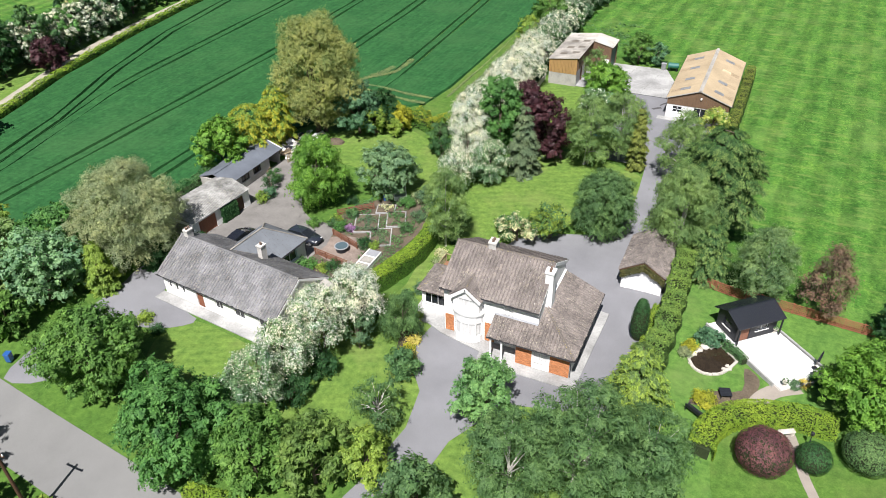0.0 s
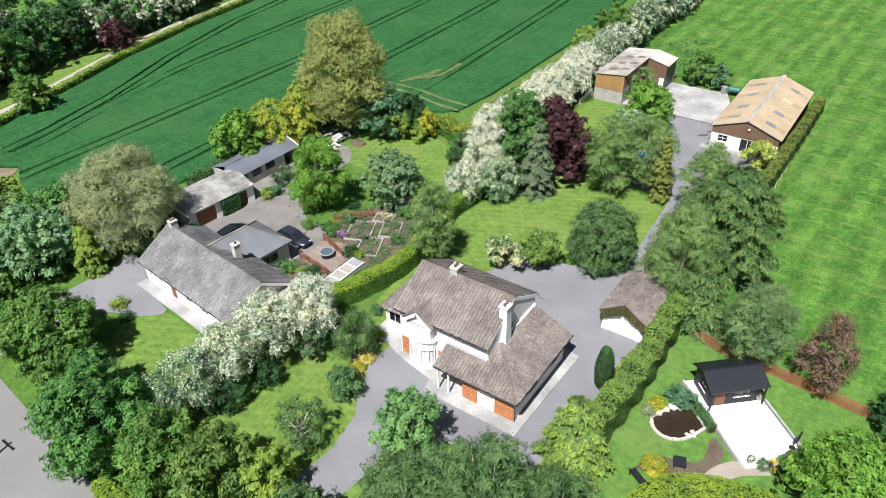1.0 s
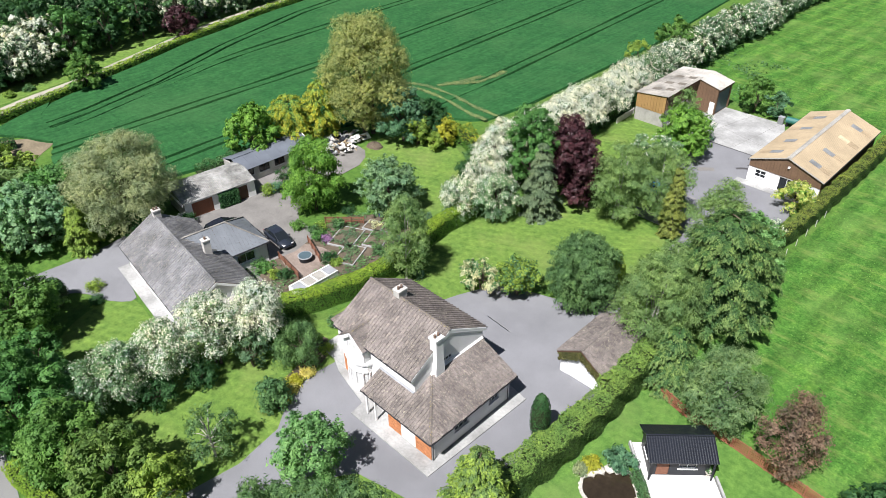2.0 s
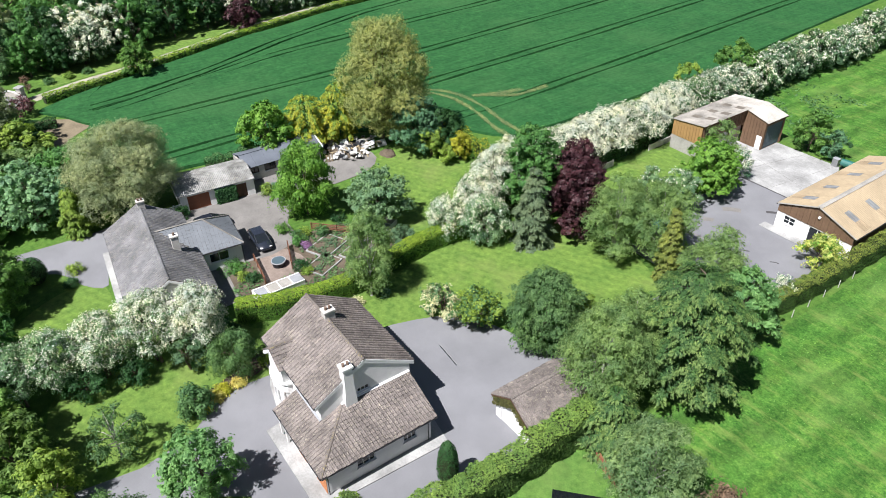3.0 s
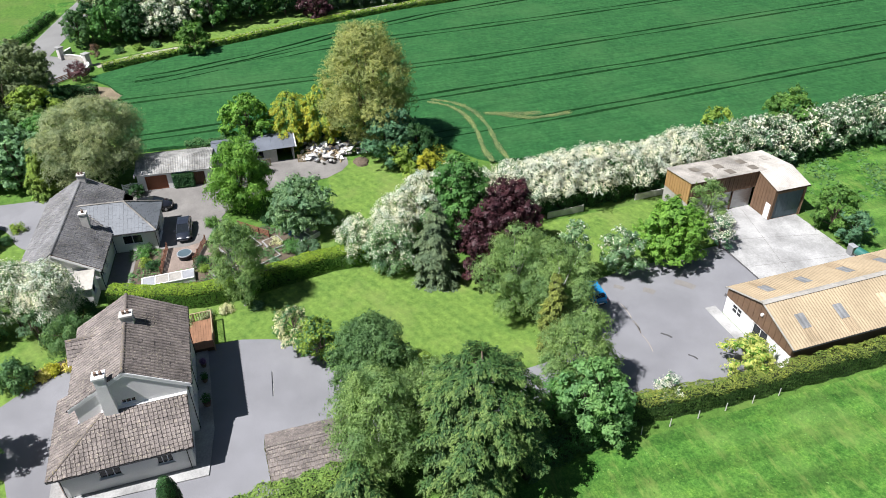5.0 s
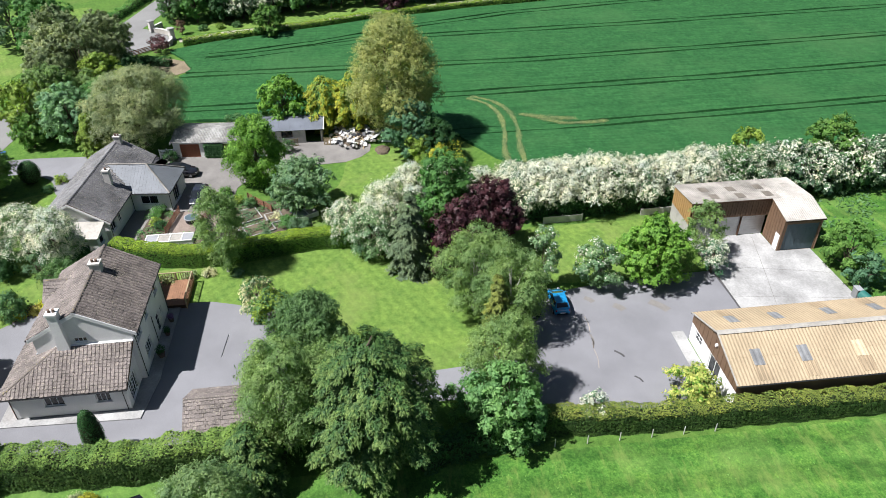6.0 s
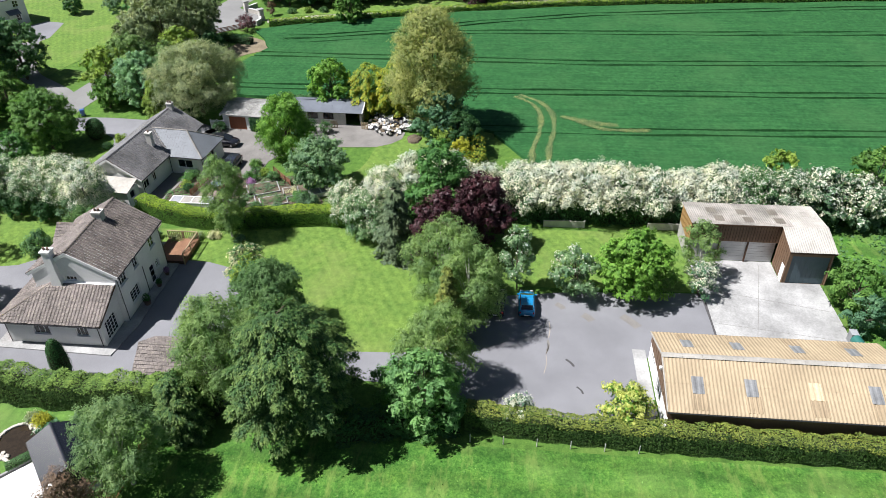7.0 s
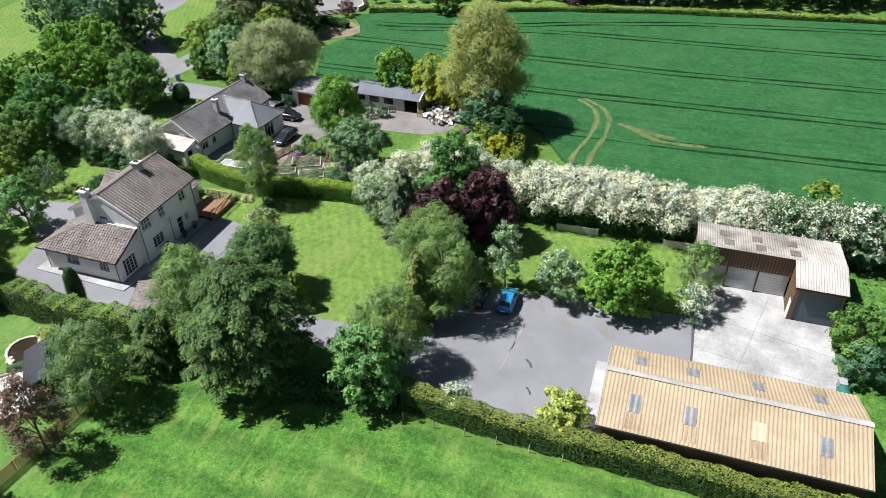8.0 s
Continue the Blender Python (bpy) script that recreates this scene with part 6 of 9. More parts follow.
def open_shed():
    t = thing("machinery_shed", pose(-26, 120.5, 0), "L-shaped steel machinery shed with pale sheet roof", "shed")
    x0, xm, x1, y0, ym, y1 = -5.0, 0.0, 3.4, -6.6, 2.6, 6.9
    z0, zm, z1 = 4.35, 5.0, 4.15
    # main block
    wall("wall", t, (x0, y0), (xm - 0.2, y0), 0, 2.1, 0.22, M["block"], [], "pale concrete block base")
    for a, b, ha, hb, nm in (((x0, y0 - 0.02), (xm - 0.2, y0 - 0.02), z0 - 0.1, zm - 0.12, "tin_ochre"),):
        bm = bmesh.new()
        n = 20
        for k in range(n):
            u0, u1 = a[0] + (b[0] - a[0]) * k / n, a[0] + (b[0] - a[0]) * (k + 1) / n - 0.02
            box(bm, u0, u1, a[1] - 0.03 * (k % 2), a[1] + 0.1, 2.1, ha + (hb - ha) * k / n)
        part("cladding", bm, M[nm], t, "ochre ribbed cladding")
    wall("wall", t, (x0, y1), (x0, y0), 0, z0 - 0.1, 0.2, M["tin_brown"])
    wall("wall", t, (x1, y1), (x0, y1), 0, z1 - 0.1, 0.2, M["tin_brown"])
    bm = bmesh.new()
    n = 30
    for k in range(n):
        v0, v1 = y0 + 0.2 + (ym - y0 - 0.2) * k / n, y0 + 0.2 + (ym - y0 - 0.2) * (k + 1) / n - 0.08
        box(bm, xm - 0.12, xm - 0.12 + 0.05 + 0.03 * (k % 2), v0, v1, 2.75, zm - 0.15)
    part("cladding", bm, M["tin_brown"], t, "dark vertical boarding over the bays")
    part("header", boxes((xm - 0.3, xm - 0.13, y0 + 0.2, ym, 2.7, zm - 0.12)), M["wood_dark"], t)
    for k in range(3):
        a, b = y0 + 0.35 + k * 2.95, y0 + 3.2 + k * 2.95
        door = part("bay_door", boxes((xm - 0.4, xm - 0.36, a, b, 0.08, 2.72)), M["steel"], t, "pale galvanised bay door")
        for j in range(8):
            part("door_slat", boxes((xm - 0.36, xm - 0.33, a, b, 0.1 + j * 0.33, 0.42 + j * 0.33), bevel=0.006), M["steel"], door)
        if k:
            part("post", boxes((xm - 0.36, xm - 0.14, a - 0.12, a, 0.0, 2.72)), M["wood_dark"], t)
    # wing
    bm = bmesh.new()
    n = 14
    for k in range(n):
        u0, u1 = xm - 0.1 + (x1 - xm) * k / n, xm - 0.1 + (x1 - xm) * (k + 1) / n - 0.015
        box(bm, u0, u1, ym - 0.03 * (k % 2), ym + 0.1, 0, zm - 0.1 + (z1 - zm) * (k + 1) / n)
    part("wing_cladding", bm, M["tin_brown"], t, "brown ribbed wing wall")
    part("side_door", boxes((2.3, 3.1, ym - 0.09, ym - 0.04, 0.05, 2.0), bevel=0.01), M["pvc"], t, "white side door")
    wall("wing_wall", t, (x1 - 0.1, ym + 0.1), (x1 - 0.1, y1), 0, z1 - 0.12, 0.2, M["tin_brown"], [(0.25, 4.0, 0.02, 3.5)])
    sd = part("sliding_door", boxes((x1 - 0.25, x1 - 0.2, ym + 0.34, ym + 4.1, 0.04, 3.48)), M["door_steel"], t, "blue-grey steel sliding door")
    for k in range(8):
        part("door_panel", boxes((x1 - 0.2, x1 - 0.18, ym + 0.35 + k * 0.47, ym + 0.8 + k * 0.47, 0.05, 3.47), bevel=0.005), M["door_steel"], sd)
    # roofs in three tones of sheet
    up = Vector((xm + 0.15 - (x0 - 0.2), 0, zm - z0))
    for k, (a, b, tone) in enumerate(((y0 - 0.2, -3.4, "cement_sheet"), (-3.4, 3.6, "cement_sheet"), (3.6, y1 + 0.2, "tin_white"))):
        corrugated("roof_sheet", t, (x0 - 0.2, a, z0), (x0 - 0.2, b, z0), up, up.length, M[tone], 0.25, 0.035, 1.15)
    for x_, y_ in ((0.25, -4.6), (0.62, -4.2), (0.3, -1.5), (0.65, -1.2), (0.28, 1.8), (0.65, 2.0), (0.3, 5.2)):
        base = Vector((x0 - 0.2, y_, z0)) + up * x_
        for o in corrugated("rooflight_sheet", t, base, base + Vector((0, 1.0, 0)), up, 1.2, M["rooflight_brown"] if y_ < 3 else M["cement_sheet"], 0.25, 0.02, 1.0, 0.05):
            tagged(o, "grey translucent rooflight sheet")
    up = Vector((x1 + 0.2 - xm, 0, z1 - zm))
    corrugated("roof_sheet", t, (xm + 0.14, ym - 0.15, zm), (xm + 0.14, y1 + 0.2, zm), up, up.length - 0.12, M["tin_white"], 0.25, 0.035, 1.15)
    part("fascia", boxes((x1 + 0.16, x1 + 0.2, ym - 0.15, y1 + 0.2, z1 - 0.2, z1 + 0.02)), M["wood_dark"], t)
    part("fascia", boxes((xm + 0.12, xm + 0.16, y0 - 0.2, ym - 0.15, zm - 0.2, zm - 0.01)), M["wood_dark"], t)


open_shed()


# ---- summerhouse on its terrace ----
A45 = 42.8
sheet("terrace", [(3.0, 60.2), (10.15, 53.65), (14.05, 57.2), (9.35, 61.7), (7.45, 64.1)], 0.3, M["white_stone"], "white paved terrace before the black summerhouse", "terrace", thick=0.45)


def summerhouse():
    t = thing("summerhouse", pose(6.45, 60.85, 0.3, 0, 0, A45), "black timber summerhouse with a black metal tile roof", "summerhouse")
    x0, x1, y0, y1, ze, zr = -2.3, 2.3, -1.3, 1.6, 2.0, 2.95
    holes = [(2.2, 3.6, 0.8, 1.7), (0.5, 1.5, 0.02, 1.9)]
    wall("wall", t, (x0, y0), (x1, y0), 0, ze, 0.1, M["black"], holes)
    window(t, (x0, y0), (x1, y0), *holes[0], 0.1, 1)
    part("door", boxes((x0 + 0.52, x0 + 1.48, y0 + 0.03, y0 + 0.07, 0.02, 1.88), bevel=0.01), M["wood_red"], t, "red-brown door")
    wall("wall", t, (x1, y0), (x1, y1), 0, ze, 0.1, M["black"], [], "", (1.45, zr - 0.12))
    wall("wall", t, (x1, y1), (x0, y1), 0, ze, 0.1, M["black"])
    wall("wall", t, (x0, y1), (x0, y0), 0, ze, 0.1, M["black"], [(0.9, 2.0, 0.8, 1.7)], "", (1.45, zr - 0.12))
    window(t, (x0, y1), (x0, y0), 0.9, 2.0, 0.8, 1.7, 0.1, 1, 0, "black")
    yr = 0.15
    for ya, za in ((y0 - 0.6, ze + 0.12), (y1 + 0.35, ze + 0.05)):
        up = Vector((0, yr - ya, zr - za))
        bm = slab(bmesh.new(), [(x0 - 0.35, ya, za), (x1 + 0.35, ya, za), (x1 + 0.35, yr, zr), (x0 - 0.35, yr, zr)], 0.06)
        part("roof", bm, M["black"], t)
        rows = 7
        for k in range(rows):
            base = Vector((x0 - 0.35, ya, za)) + up * (k / rows)
            for o in corrugated("roof_panel", t, base, base + Vector((x1 - x0 + 0.7, 0, 0)), up, up.length / rows * 1.05, M["black_tile"], 0.2, 0.018, 5.4, 0.03):
                pass
    caps(t, (x0 - 0.35, yr, zr + 0.03), (x1 + 0.35, yr, zr + 0.03), M["black_tile"], 0.1)
    for x in (x0 - 0.1, x1 + 0.1):
        part("post", boxes((x - 0.06, x + 0.06, y0 - 0.52, y0 - 0.4, 0, ze + 0.1)), M["black"], t)


summerhouse()


# ---- trees and hedges round the gardens ----
HAW = "hawthorn thick with white may blossom"
broad_tree(-56.6, 82.7, 18.8, 11.6, "willow", "tall golden-green willow at the field edge", "willow_tree", "tall", 0.08, 0.25, 60, 0.95, 0.0, stems=3, aspect=0.42, tuft=0.5, feather=0.9)
broad_tree(-51.2, 84.6, 8.5, 7.5, "blue", "grey-green tree at the foot of the tall willow", "tree", "round", 0.08, 0.36, 18)
broad_tree(-49.4, 87.6, 6.5, 5.5, "dark", "dark shrubby tree beside the field", "tree", "round", 0.06, 0.34, 14)
broad_tree(-59.2, 47.0, 11.8, 12.3, "silver", "broad silvery willow beside the old garage", "willow_tree", "round", 0.1, 0.23, 40, 0.95, 0.3, aspect=0.4, tuft=0.5, feather=0.5)
broad_tree(-61.5, 36.8, 9.0, 8.4, "whitebeam", "blue-green whitebeam by the bungalow drive", "tree", "round", 0.1, 0.4, 22)
broad_tree(-66.5, 33.5, 10.5, 8.6, "birch_light", "leafy tree behind the bungalow drive", "tree", "round", 0.12, 0.42, 22)
broad_tree(-64.5, 41.5, 8.6, 7.0, "lush", "bright green tree near the field corner", "tree", "round", 0.1, 0.4, 18)
conifer(-57.4, 40.5, 6.0, 3.4, "lime", "yellow-green cypress beside the drive", rounded=0.5, size=0.3)
clipped_dome(-50.1, 34.4, 3.0, 2.7, "dark", "dark clipped conifer dome at the lawn edge")
conifer(-55.6, 46.2, 3.4, 2.6, "dark", "dark clipped conifer by the bungalow", rounded=0.3, size=0.26)
broad_tree(-62.0, 66.6, 8.6, 6.8, "acid", "bright green maple behind the long shed", "tree", "round", 0.14, 0.42, 22)
conifer(-61.8, 72.8, 7.8, 6.4, "lime", "golden cypress behind the long shed", rounded=0.35, size=0.36, dome=True, whorls=10, tip="gold")
conifer(-60.4, 77.0, 8.8, 5.6, "lime", "tall golden cypress beside the willow", rounded=0.4, size=0.36, dome=True, whorls=12, tip="gold")
broad_tree(-45.2, 64.4, 10.6, 6.8, "acid", "bright green tree with layered drooping branches", "tree", "tall", 0.06, 0.3, 30, 0.9, 0.8, squash=0.6)
broad_tree(-38.4, 70.4, 7.4, 7.2, "pale", "rounded grey-green apple tree", "tree", "round", 0.08, 0.34, 22)
broad_tree(-26.8, 62.6, 11.2, 4.8, "birch_light", "slender weeping birch by the hedge", "birch_tree", "tall", 0.08, 0.245, 26, 1.0, 0.5, "birch_bark", aspect=0.42, feather=0.45)
broad_tree(-29.4, 86.6, 12.4, 6.8, "lush", "tall deep green tree behind the lawn", "tree", "tall", 0.05, 0.34, 30, 1.0, 0.1)
conifer(-24.4, 82.4, 9.6, 5.0, "spruce", "grey-green spruce at the lawn edge", rounded=0.65, size=0.3, droop=0.4)
broad_tree(-22.6, 87.6, 9.8, 6.6, "copper", "dark copper beech behind the spruce", "beech_tree", "round", 0.05, 0.34, 24, group="copper beeches")
broad_tree(-26.9, 91.4, 9.8, 6.8, "copper", "dark copper beech beside the blossom hedge", "beech_tree", "round", 0.05, 0.34, 26, group="copper beeches")
broad_tree(-17.2, 88.2, 10.4, 7.0, "birch_light", "large soft light-leaved birch between lawn and yard", "birch_tree", "tall", 0.06, 0.245, 30, 1.0, 0.35, "birch_bark", stems=2, aspect=0.42, feather=0.45)
broad_tree(-13.4, 91.0, 10.6, 6.6, "birch_light", "birch at the edge of the yard", "birch_tree", "tall", 0.08, 0.245, 24, 1.0, 0.35, "birch_bark", aspect=0.42, feather=0.45)
conifer(-10.7, 89.2, 9.0, 2.6, "olive", "narrow brownish cypress at the lawn edge", rounded=0.6, size=0.3)
broad_tree(-5.0, 88.8, 9.8, 6.4, "birch_light", "birch over the path to the yard", "birch_tree", "tall", 0.08, 0.245, 24, 1.0, 0.35, "birch_bark", aspect=0.42, feather=0.45)
broad_tree(-11.0, 72.3, 8.5, 6.8, "birch", "rounded dark green tree at the drive edge", "tree", "round", 0.02, 0.22, 52, 0.8, 0.4, squash=1.1, tuft=0.36)
blob_bush(-19.8, 66.7, 3.6, 4.6, "cream", "pale cream-leaved variegated shrub", size=0.28, second="mid", share=0.4)
blob_bush(-16.4, 68.6, 4.8, 4.6, "lime", "yellow-green shrub on the lawn", size=0.3, second="mid", share=0.4, count=12)
conifer(-9.6, 76.6, 4.4, 2.0, "lime", "yellow-green conifer beside the path", rounded=0.5, size=0.3)
broad_tree(-2.9, 74.6, 11.0, 5.6, "birch_light", "birch with trailing twigs beside the drive", "birch_tree", "tall", 0.06, 0.245, 26, 1.0, 0.5, "birch_bark", aspect=0.42, feather=0.45)
broad_tree(-2.2, 70.8, 12.0, 7.0, "birch_light", "tall birch with trailing twigs by the garage", "birch_tree", "tall", 0.08, 0.245, 34, 1.0, 0.5, "birch_bark", stems=2, aspect=0.42, feather=0.45)
conifer(0.5, 77.9, 13.2, 9.0, "frond", "huge spreading cypress with feathery green fronds", low=0.22, size=0.3, whorls=18, droop=0.1, density=1.0, tip="frond_tip", dome=True)
conifer(1.5, 68.4, 6.2, 4.4, "frond", "green cypress tree behind the garage", rounded=0.4, size=0.32, tip="frond_tip")
broad_tree(-1.0, 88.2, 7.6, 6.6, "fresh", "bright leafy maple at the yard corner", "tree", "round", 0.05, 0.34, 24)
blob_bush(-3.0, 85.6, 4.6, 4.2, "lush", "green shrub beneath the maple")
broad_tree(7.0, 66.3, 9.0, 6.2, "aspen", "rounded grey-green birch behind the fence", "tree", "round", 0.16, 0.24, 28, 0.9, 0.3, "birch_bark", squash=1.0, aspect=0.42, feather=0.45)
broad_tree(12.9, 66.0, 8.8, 5.4, "rust", "rust-coloured maple beside the trellis fence", "maple_tree", "tiers", 0.18, 0.2, 30, 0.45, 0.1, feather=0.7, tuft=0.6)
broad_tree(16.6, 53.0, 7.8, 7.6, "acid", "large bright green tree beside the terrace", "tree", "round", 0.06, 0.3, 28)
broad_tree(19.5, 64.5, 5.4, 5.0, "dark", "dark green bush by the field fence", "tree", "round", 0.05, 0.36, 14)
broad_tree(-12.6, 39.9, 7.4, 5.4, "fresh", "fresh pale green maple in the drive", "maple_tree", "tall", 0.08, 0.34, 22, 0.85)
broad_tree(-24.3, 47.0, 5.2, 4.4, "birch", "low weeping tree beside the house", "weeping_tree", "round", 0.1, 0.28, 18, 1.0, 1.0, squash=1.1, aspect=0.4)
broad_tree(-21.8, 42.2, 3.0, 3.2, "mid", "small weeping tree in the flower bed", "weeping_tree", "round", 0.12, 0.28, 14, 0.9, 0.6)
broad_tree(-20.6, 35.6, 5.8, 4.6, "birch", "half-bare weeping birch with pale limbs", "birch_tree", "round", 0.2, 0.3, 11, 0.5, 0.8, "birch_bark", aspect=0.42, feather=0.45)
broad_tree(-46.6, 29.6, 9.0, 8.8, "bright", "broad bright green sycamore beside the road", "sycamore_tree", "round", 0.08, 0.33, 34)
broad_tree(-32.8, 25.6, 10.6, 8.6, "lush", "dense leafy sycamore at the roadside", "sycamore_tree", "round", 0.06, 0.33, 34)
broad_tree(-39.2, 29.0, 6.4, 4.6, "lush", "green sycamore filling the roadside screen", "sycamore_tree", "round", 0.06, 0.42, 20)
broad_tree(-26.6, 26.8, 8.6, 6.0, "bright", "bright green roadside tree", "tree", "round", 0.08, 0.32, 24)
broad_tree(-22.6, 28.6, 7.6, 5.8, "maple", "darker tree in the roadside screen", "tree", "round", 0.06, 0.36, 18)
broad_tree(-18.8, 30.6, 5.8, 4.0, "lime", "yellow-green tree beside the gateway", "tree", "round", 0.08, 0.34, 18)
broad_tree(-13.6, 28.4, 6.8, 6.2, "birch", "green tree before the lawn", "tree", "round", 0.08, 0.36, 20)
broad_tree(-3.4, 35.6, 13.0, 7.8, "birch", "tall grey-green birch before the house", "birch_tree", "tall", 0.06, 0.27, 28, 1.0, 0.4, "birch_bark", stems=2, aspect=0.42, feather=0.45)
broad_tree(-8.2, 33.6, 10.4, 6.4, "birch", "birch in the front garden", "birch_tree", "tall", 0.06, 0.27, 22, 1.0, 0.4, "birch_bark", aspect=0.42, feather=0.45)
broad_tree(1.2, 38.2, 9.6, 6.2, "birch", "birch beside the garden hedge", "birch_tree", "tall", 0.06, 0.27, 20, 1.0, 0.4, "birch_bark", aspect=0.42, feather=0.45)
conifer(-1.4, 46.4, 7.4, 5.4, "frond_tip", "yellow-green cypress at the hedge end", rounded=0.5, size=0.32, tip="lime")

# farmyard trees
broad_tree(-19.5, 107.4, 7.6, 7.2, "acid", "rounded bright green tree by the yard", "tree", "round", 0.1, 0.38, 26)
broad_tree(-19.1, 101.4, 6.0, 4.6, "pale", "small white-flowered tree by the yard", "tree", "round", 0.1, 0.3, 14, 0.9, 0, "bark", "blossom", 0.24)
broad_tree(-19.4, 95.6, 8.2, 3.4, "pale", "slender white-flowered tree by the parked cars", "tree", "tall", 0.1, 0.3, 14, 0.9, 0, "bark", "blossom", 0.24)
broad_tree(-23.2, 114.4, 7.4, 4.2, "birch_light", "young birch before the machinery shed", "birch_tree", "tall", 0.1, 0.28, 18, 0.7, 0.3, "birch_bark", aspect=0.42, feather=0.45)
blob_bush(-19.9, 114.2, 4.4, 3.2, "blue", "white-flowering shrub at the apron corner", second="blossom", share=0.55)
broad_tree(-18.8, 128.4, 5.8, 5.0, "bright", "green tree beside the sliding door", "tree", "round", 0.06, 0.36, 16)
broad_tree(-15.6, 128.4, 4.4, 3.8, "blue", "small grey-green tree behind the apron", "tree", "round", 0.06, 0.32, 12)
blob_bush(-2.7, 104.8, 3.8, 4.6, "acid", "yellow-leaved shrub at the barn corner", size=0.28, count=12, second="lemon", share=0.62)
blob_bush(-1.6, 95.8, 3.2, 2.6, "blue", "small white-flowering shrub in the hedge", second="blossom", share=0.6)

# blossom hedge along the crop
for k, (x, y, h, w, sh) in enumerate([(-28.4, 45.4, 8.6, 5.2, 0.7), (-30.1, 41.4, 8.4, 5.6, 0.6), (-30.9, 37.0, 7.6, 5.2, 0.5), (-31.0, 33.4, 7.2, 4.8, 0.34), (-31.4, 30.2, 6.6, 4.8, 0.2),
        (-28.0, 78.4, 6.4, 5.4, 0.35), (-31.2, 75.4, 5.6, 4.6, 0.55), (-31.0, 79.8, 8.2, 5.2, 0.75), (-32.6, 83.4, 9.4, 5.6, 0.8), (-34.4, 87.4, 8.6, 5.4, 0.75)]):
    broad_tree(x, y, h, w, "pale", HAW + (" beside the bungalow" if y < 50 else " at the garden corner"), "hawthorn_tree", "round", 0.28 if y < 50 else 0.05, 0.22, 26, 0.8, 0.35, "bark", "blossom", sh * 1.05, 2, k, "blossoming hawthorns", tuft=0.42)
rng = np.random.default_rng(44)
y = 91.0
k = 0
while y < 200:
    x = -35.0 + 0.5 * math.sin(y * 0.2) - (1.0 if y > 128 else 0)
    h = rng.uniform(5.6, 7.0)
    broad_tree(x, y, h, rng.uniform(6.0, 7.6), "grey" if k % 4 else "mid", HAW + " in the field hedge", "hawthorn_tree", "round", 0.26 if y < 124 else 0.05, 0.28 if y < 130 else 0.44, 26, 0.8, 0.3, "bark", "blossom", rng.uniform(0.6, 0.9) if y < 122 else rng.uniform(0.3, 0.55), 2, k, "blossoming hawthorns", tuft=0.5)
    y += rng.uniform(3.6, 4.6)
    k += 1
broad_tree(-39.0, 126.5, 7.6, 5.0, "lime", "yellow-green ash rising from the blossom hedge", "tree", "round", 0.1, 0.4, 14)
broad_tree(-38.6, 137.5, 9.0, 6.6, "bright", "green ash rising from the blossom hedge", "tree", "round", 0.1, 0.42, 16)
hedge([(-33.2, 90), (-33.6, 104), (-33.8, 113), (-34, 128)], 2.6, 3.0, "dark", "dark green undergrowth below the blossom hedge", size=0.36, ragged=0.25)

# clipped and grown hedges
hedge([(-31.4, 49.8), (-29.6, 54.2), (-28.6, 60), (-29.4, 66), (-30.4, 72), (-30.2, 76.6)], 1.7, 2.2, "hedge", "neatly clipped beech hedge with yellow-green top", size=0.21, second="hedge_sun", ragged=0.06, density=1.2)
# shade on the sides and sun on the top are painted as leaf tones
hedge([(-1.6, 46.5), (-0.9, 52), (-0.6, 58), (-0.7, 64), (-0.8, 70.5)], 2.1, 3.1, "hedge_shaded", "tall yellow-green cypress hedge between drive and garden", size=0.24, ragged=0.14, density=1.4, second="cypress_hedge")
# dark leaf tone carries the shade this hedge stands in
hedge([(1.4, 81), (0.4, 85), (-0.6, 91)], 1.8, 2.4, "dark", "dark shaded hedge between conifer and yard", size=0.32, ragged=0.25)
hedge([(-2.3, 52.6), (-2.2, 56), (-2.1, 60.4)], 0.7, 1.1, "hedge_sun", "low clipped yellow-green hedge beside the drive", size=0.2, ragged=0.05)
# the shaded face is painted with the same dark leaves
hedge([(-1.0, 91.5), (-0.4, 98), (-0.1, 106), (0.1, 116), (0.2, 128.4)], 1.5, 2.3, "hedge_shaded", "clipped boundary hedge along the barn", size=0.22, ragged=0.12, second="privet", share=0.7)
hedge([(4.6, 43.4), (5.2, 46.6), (7.6, 49.0), (11.0, 50.2), (14.6, 50.4)], 2.2, 1.5, "hedge_sun", "curved clipped hedge round the bushes", size=0.22, ragged=0.05)
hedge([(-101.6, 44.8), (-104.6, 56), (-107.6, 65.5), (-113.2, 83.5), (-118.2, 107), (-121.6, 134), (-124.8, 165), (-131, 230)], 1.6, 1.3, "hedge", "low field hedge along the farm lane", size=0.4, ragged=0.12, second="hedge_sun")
hedge([(-23, 24.6), (-29, 23.6), (-31, 23.4)], 1.2, 1.4, "hedge_sun", "bright clipped hedge beside the road gate", size=0.24, ragged=0.05)
hedge([(-62.5, 58), (-62.2, 66), (-61.6, 74)], 1.6, 2.0, "mid", "scrubby growth behind the outbuildings", size=0.32, ragged=0.25)
hedge([(-53.6, 86.6), (-48, 89.6), (-42.4, 89.8), (-38.6, 88.4)], 2.0, 2.8, "hedge", "mixed yellow-green hedge at the back lawn", size=0.34, ragged=0.3, second="gold", share=0.45)
blob_bush(-49.0, 85.4, 4.6, 4.6, "lime", "yellow-leaved shrub at the back lawn", size=0.34)
blob_bush(-45.6, 88.0, 4.2, 3.4, "gold", "golden shrub beside the crop", size=0.34)
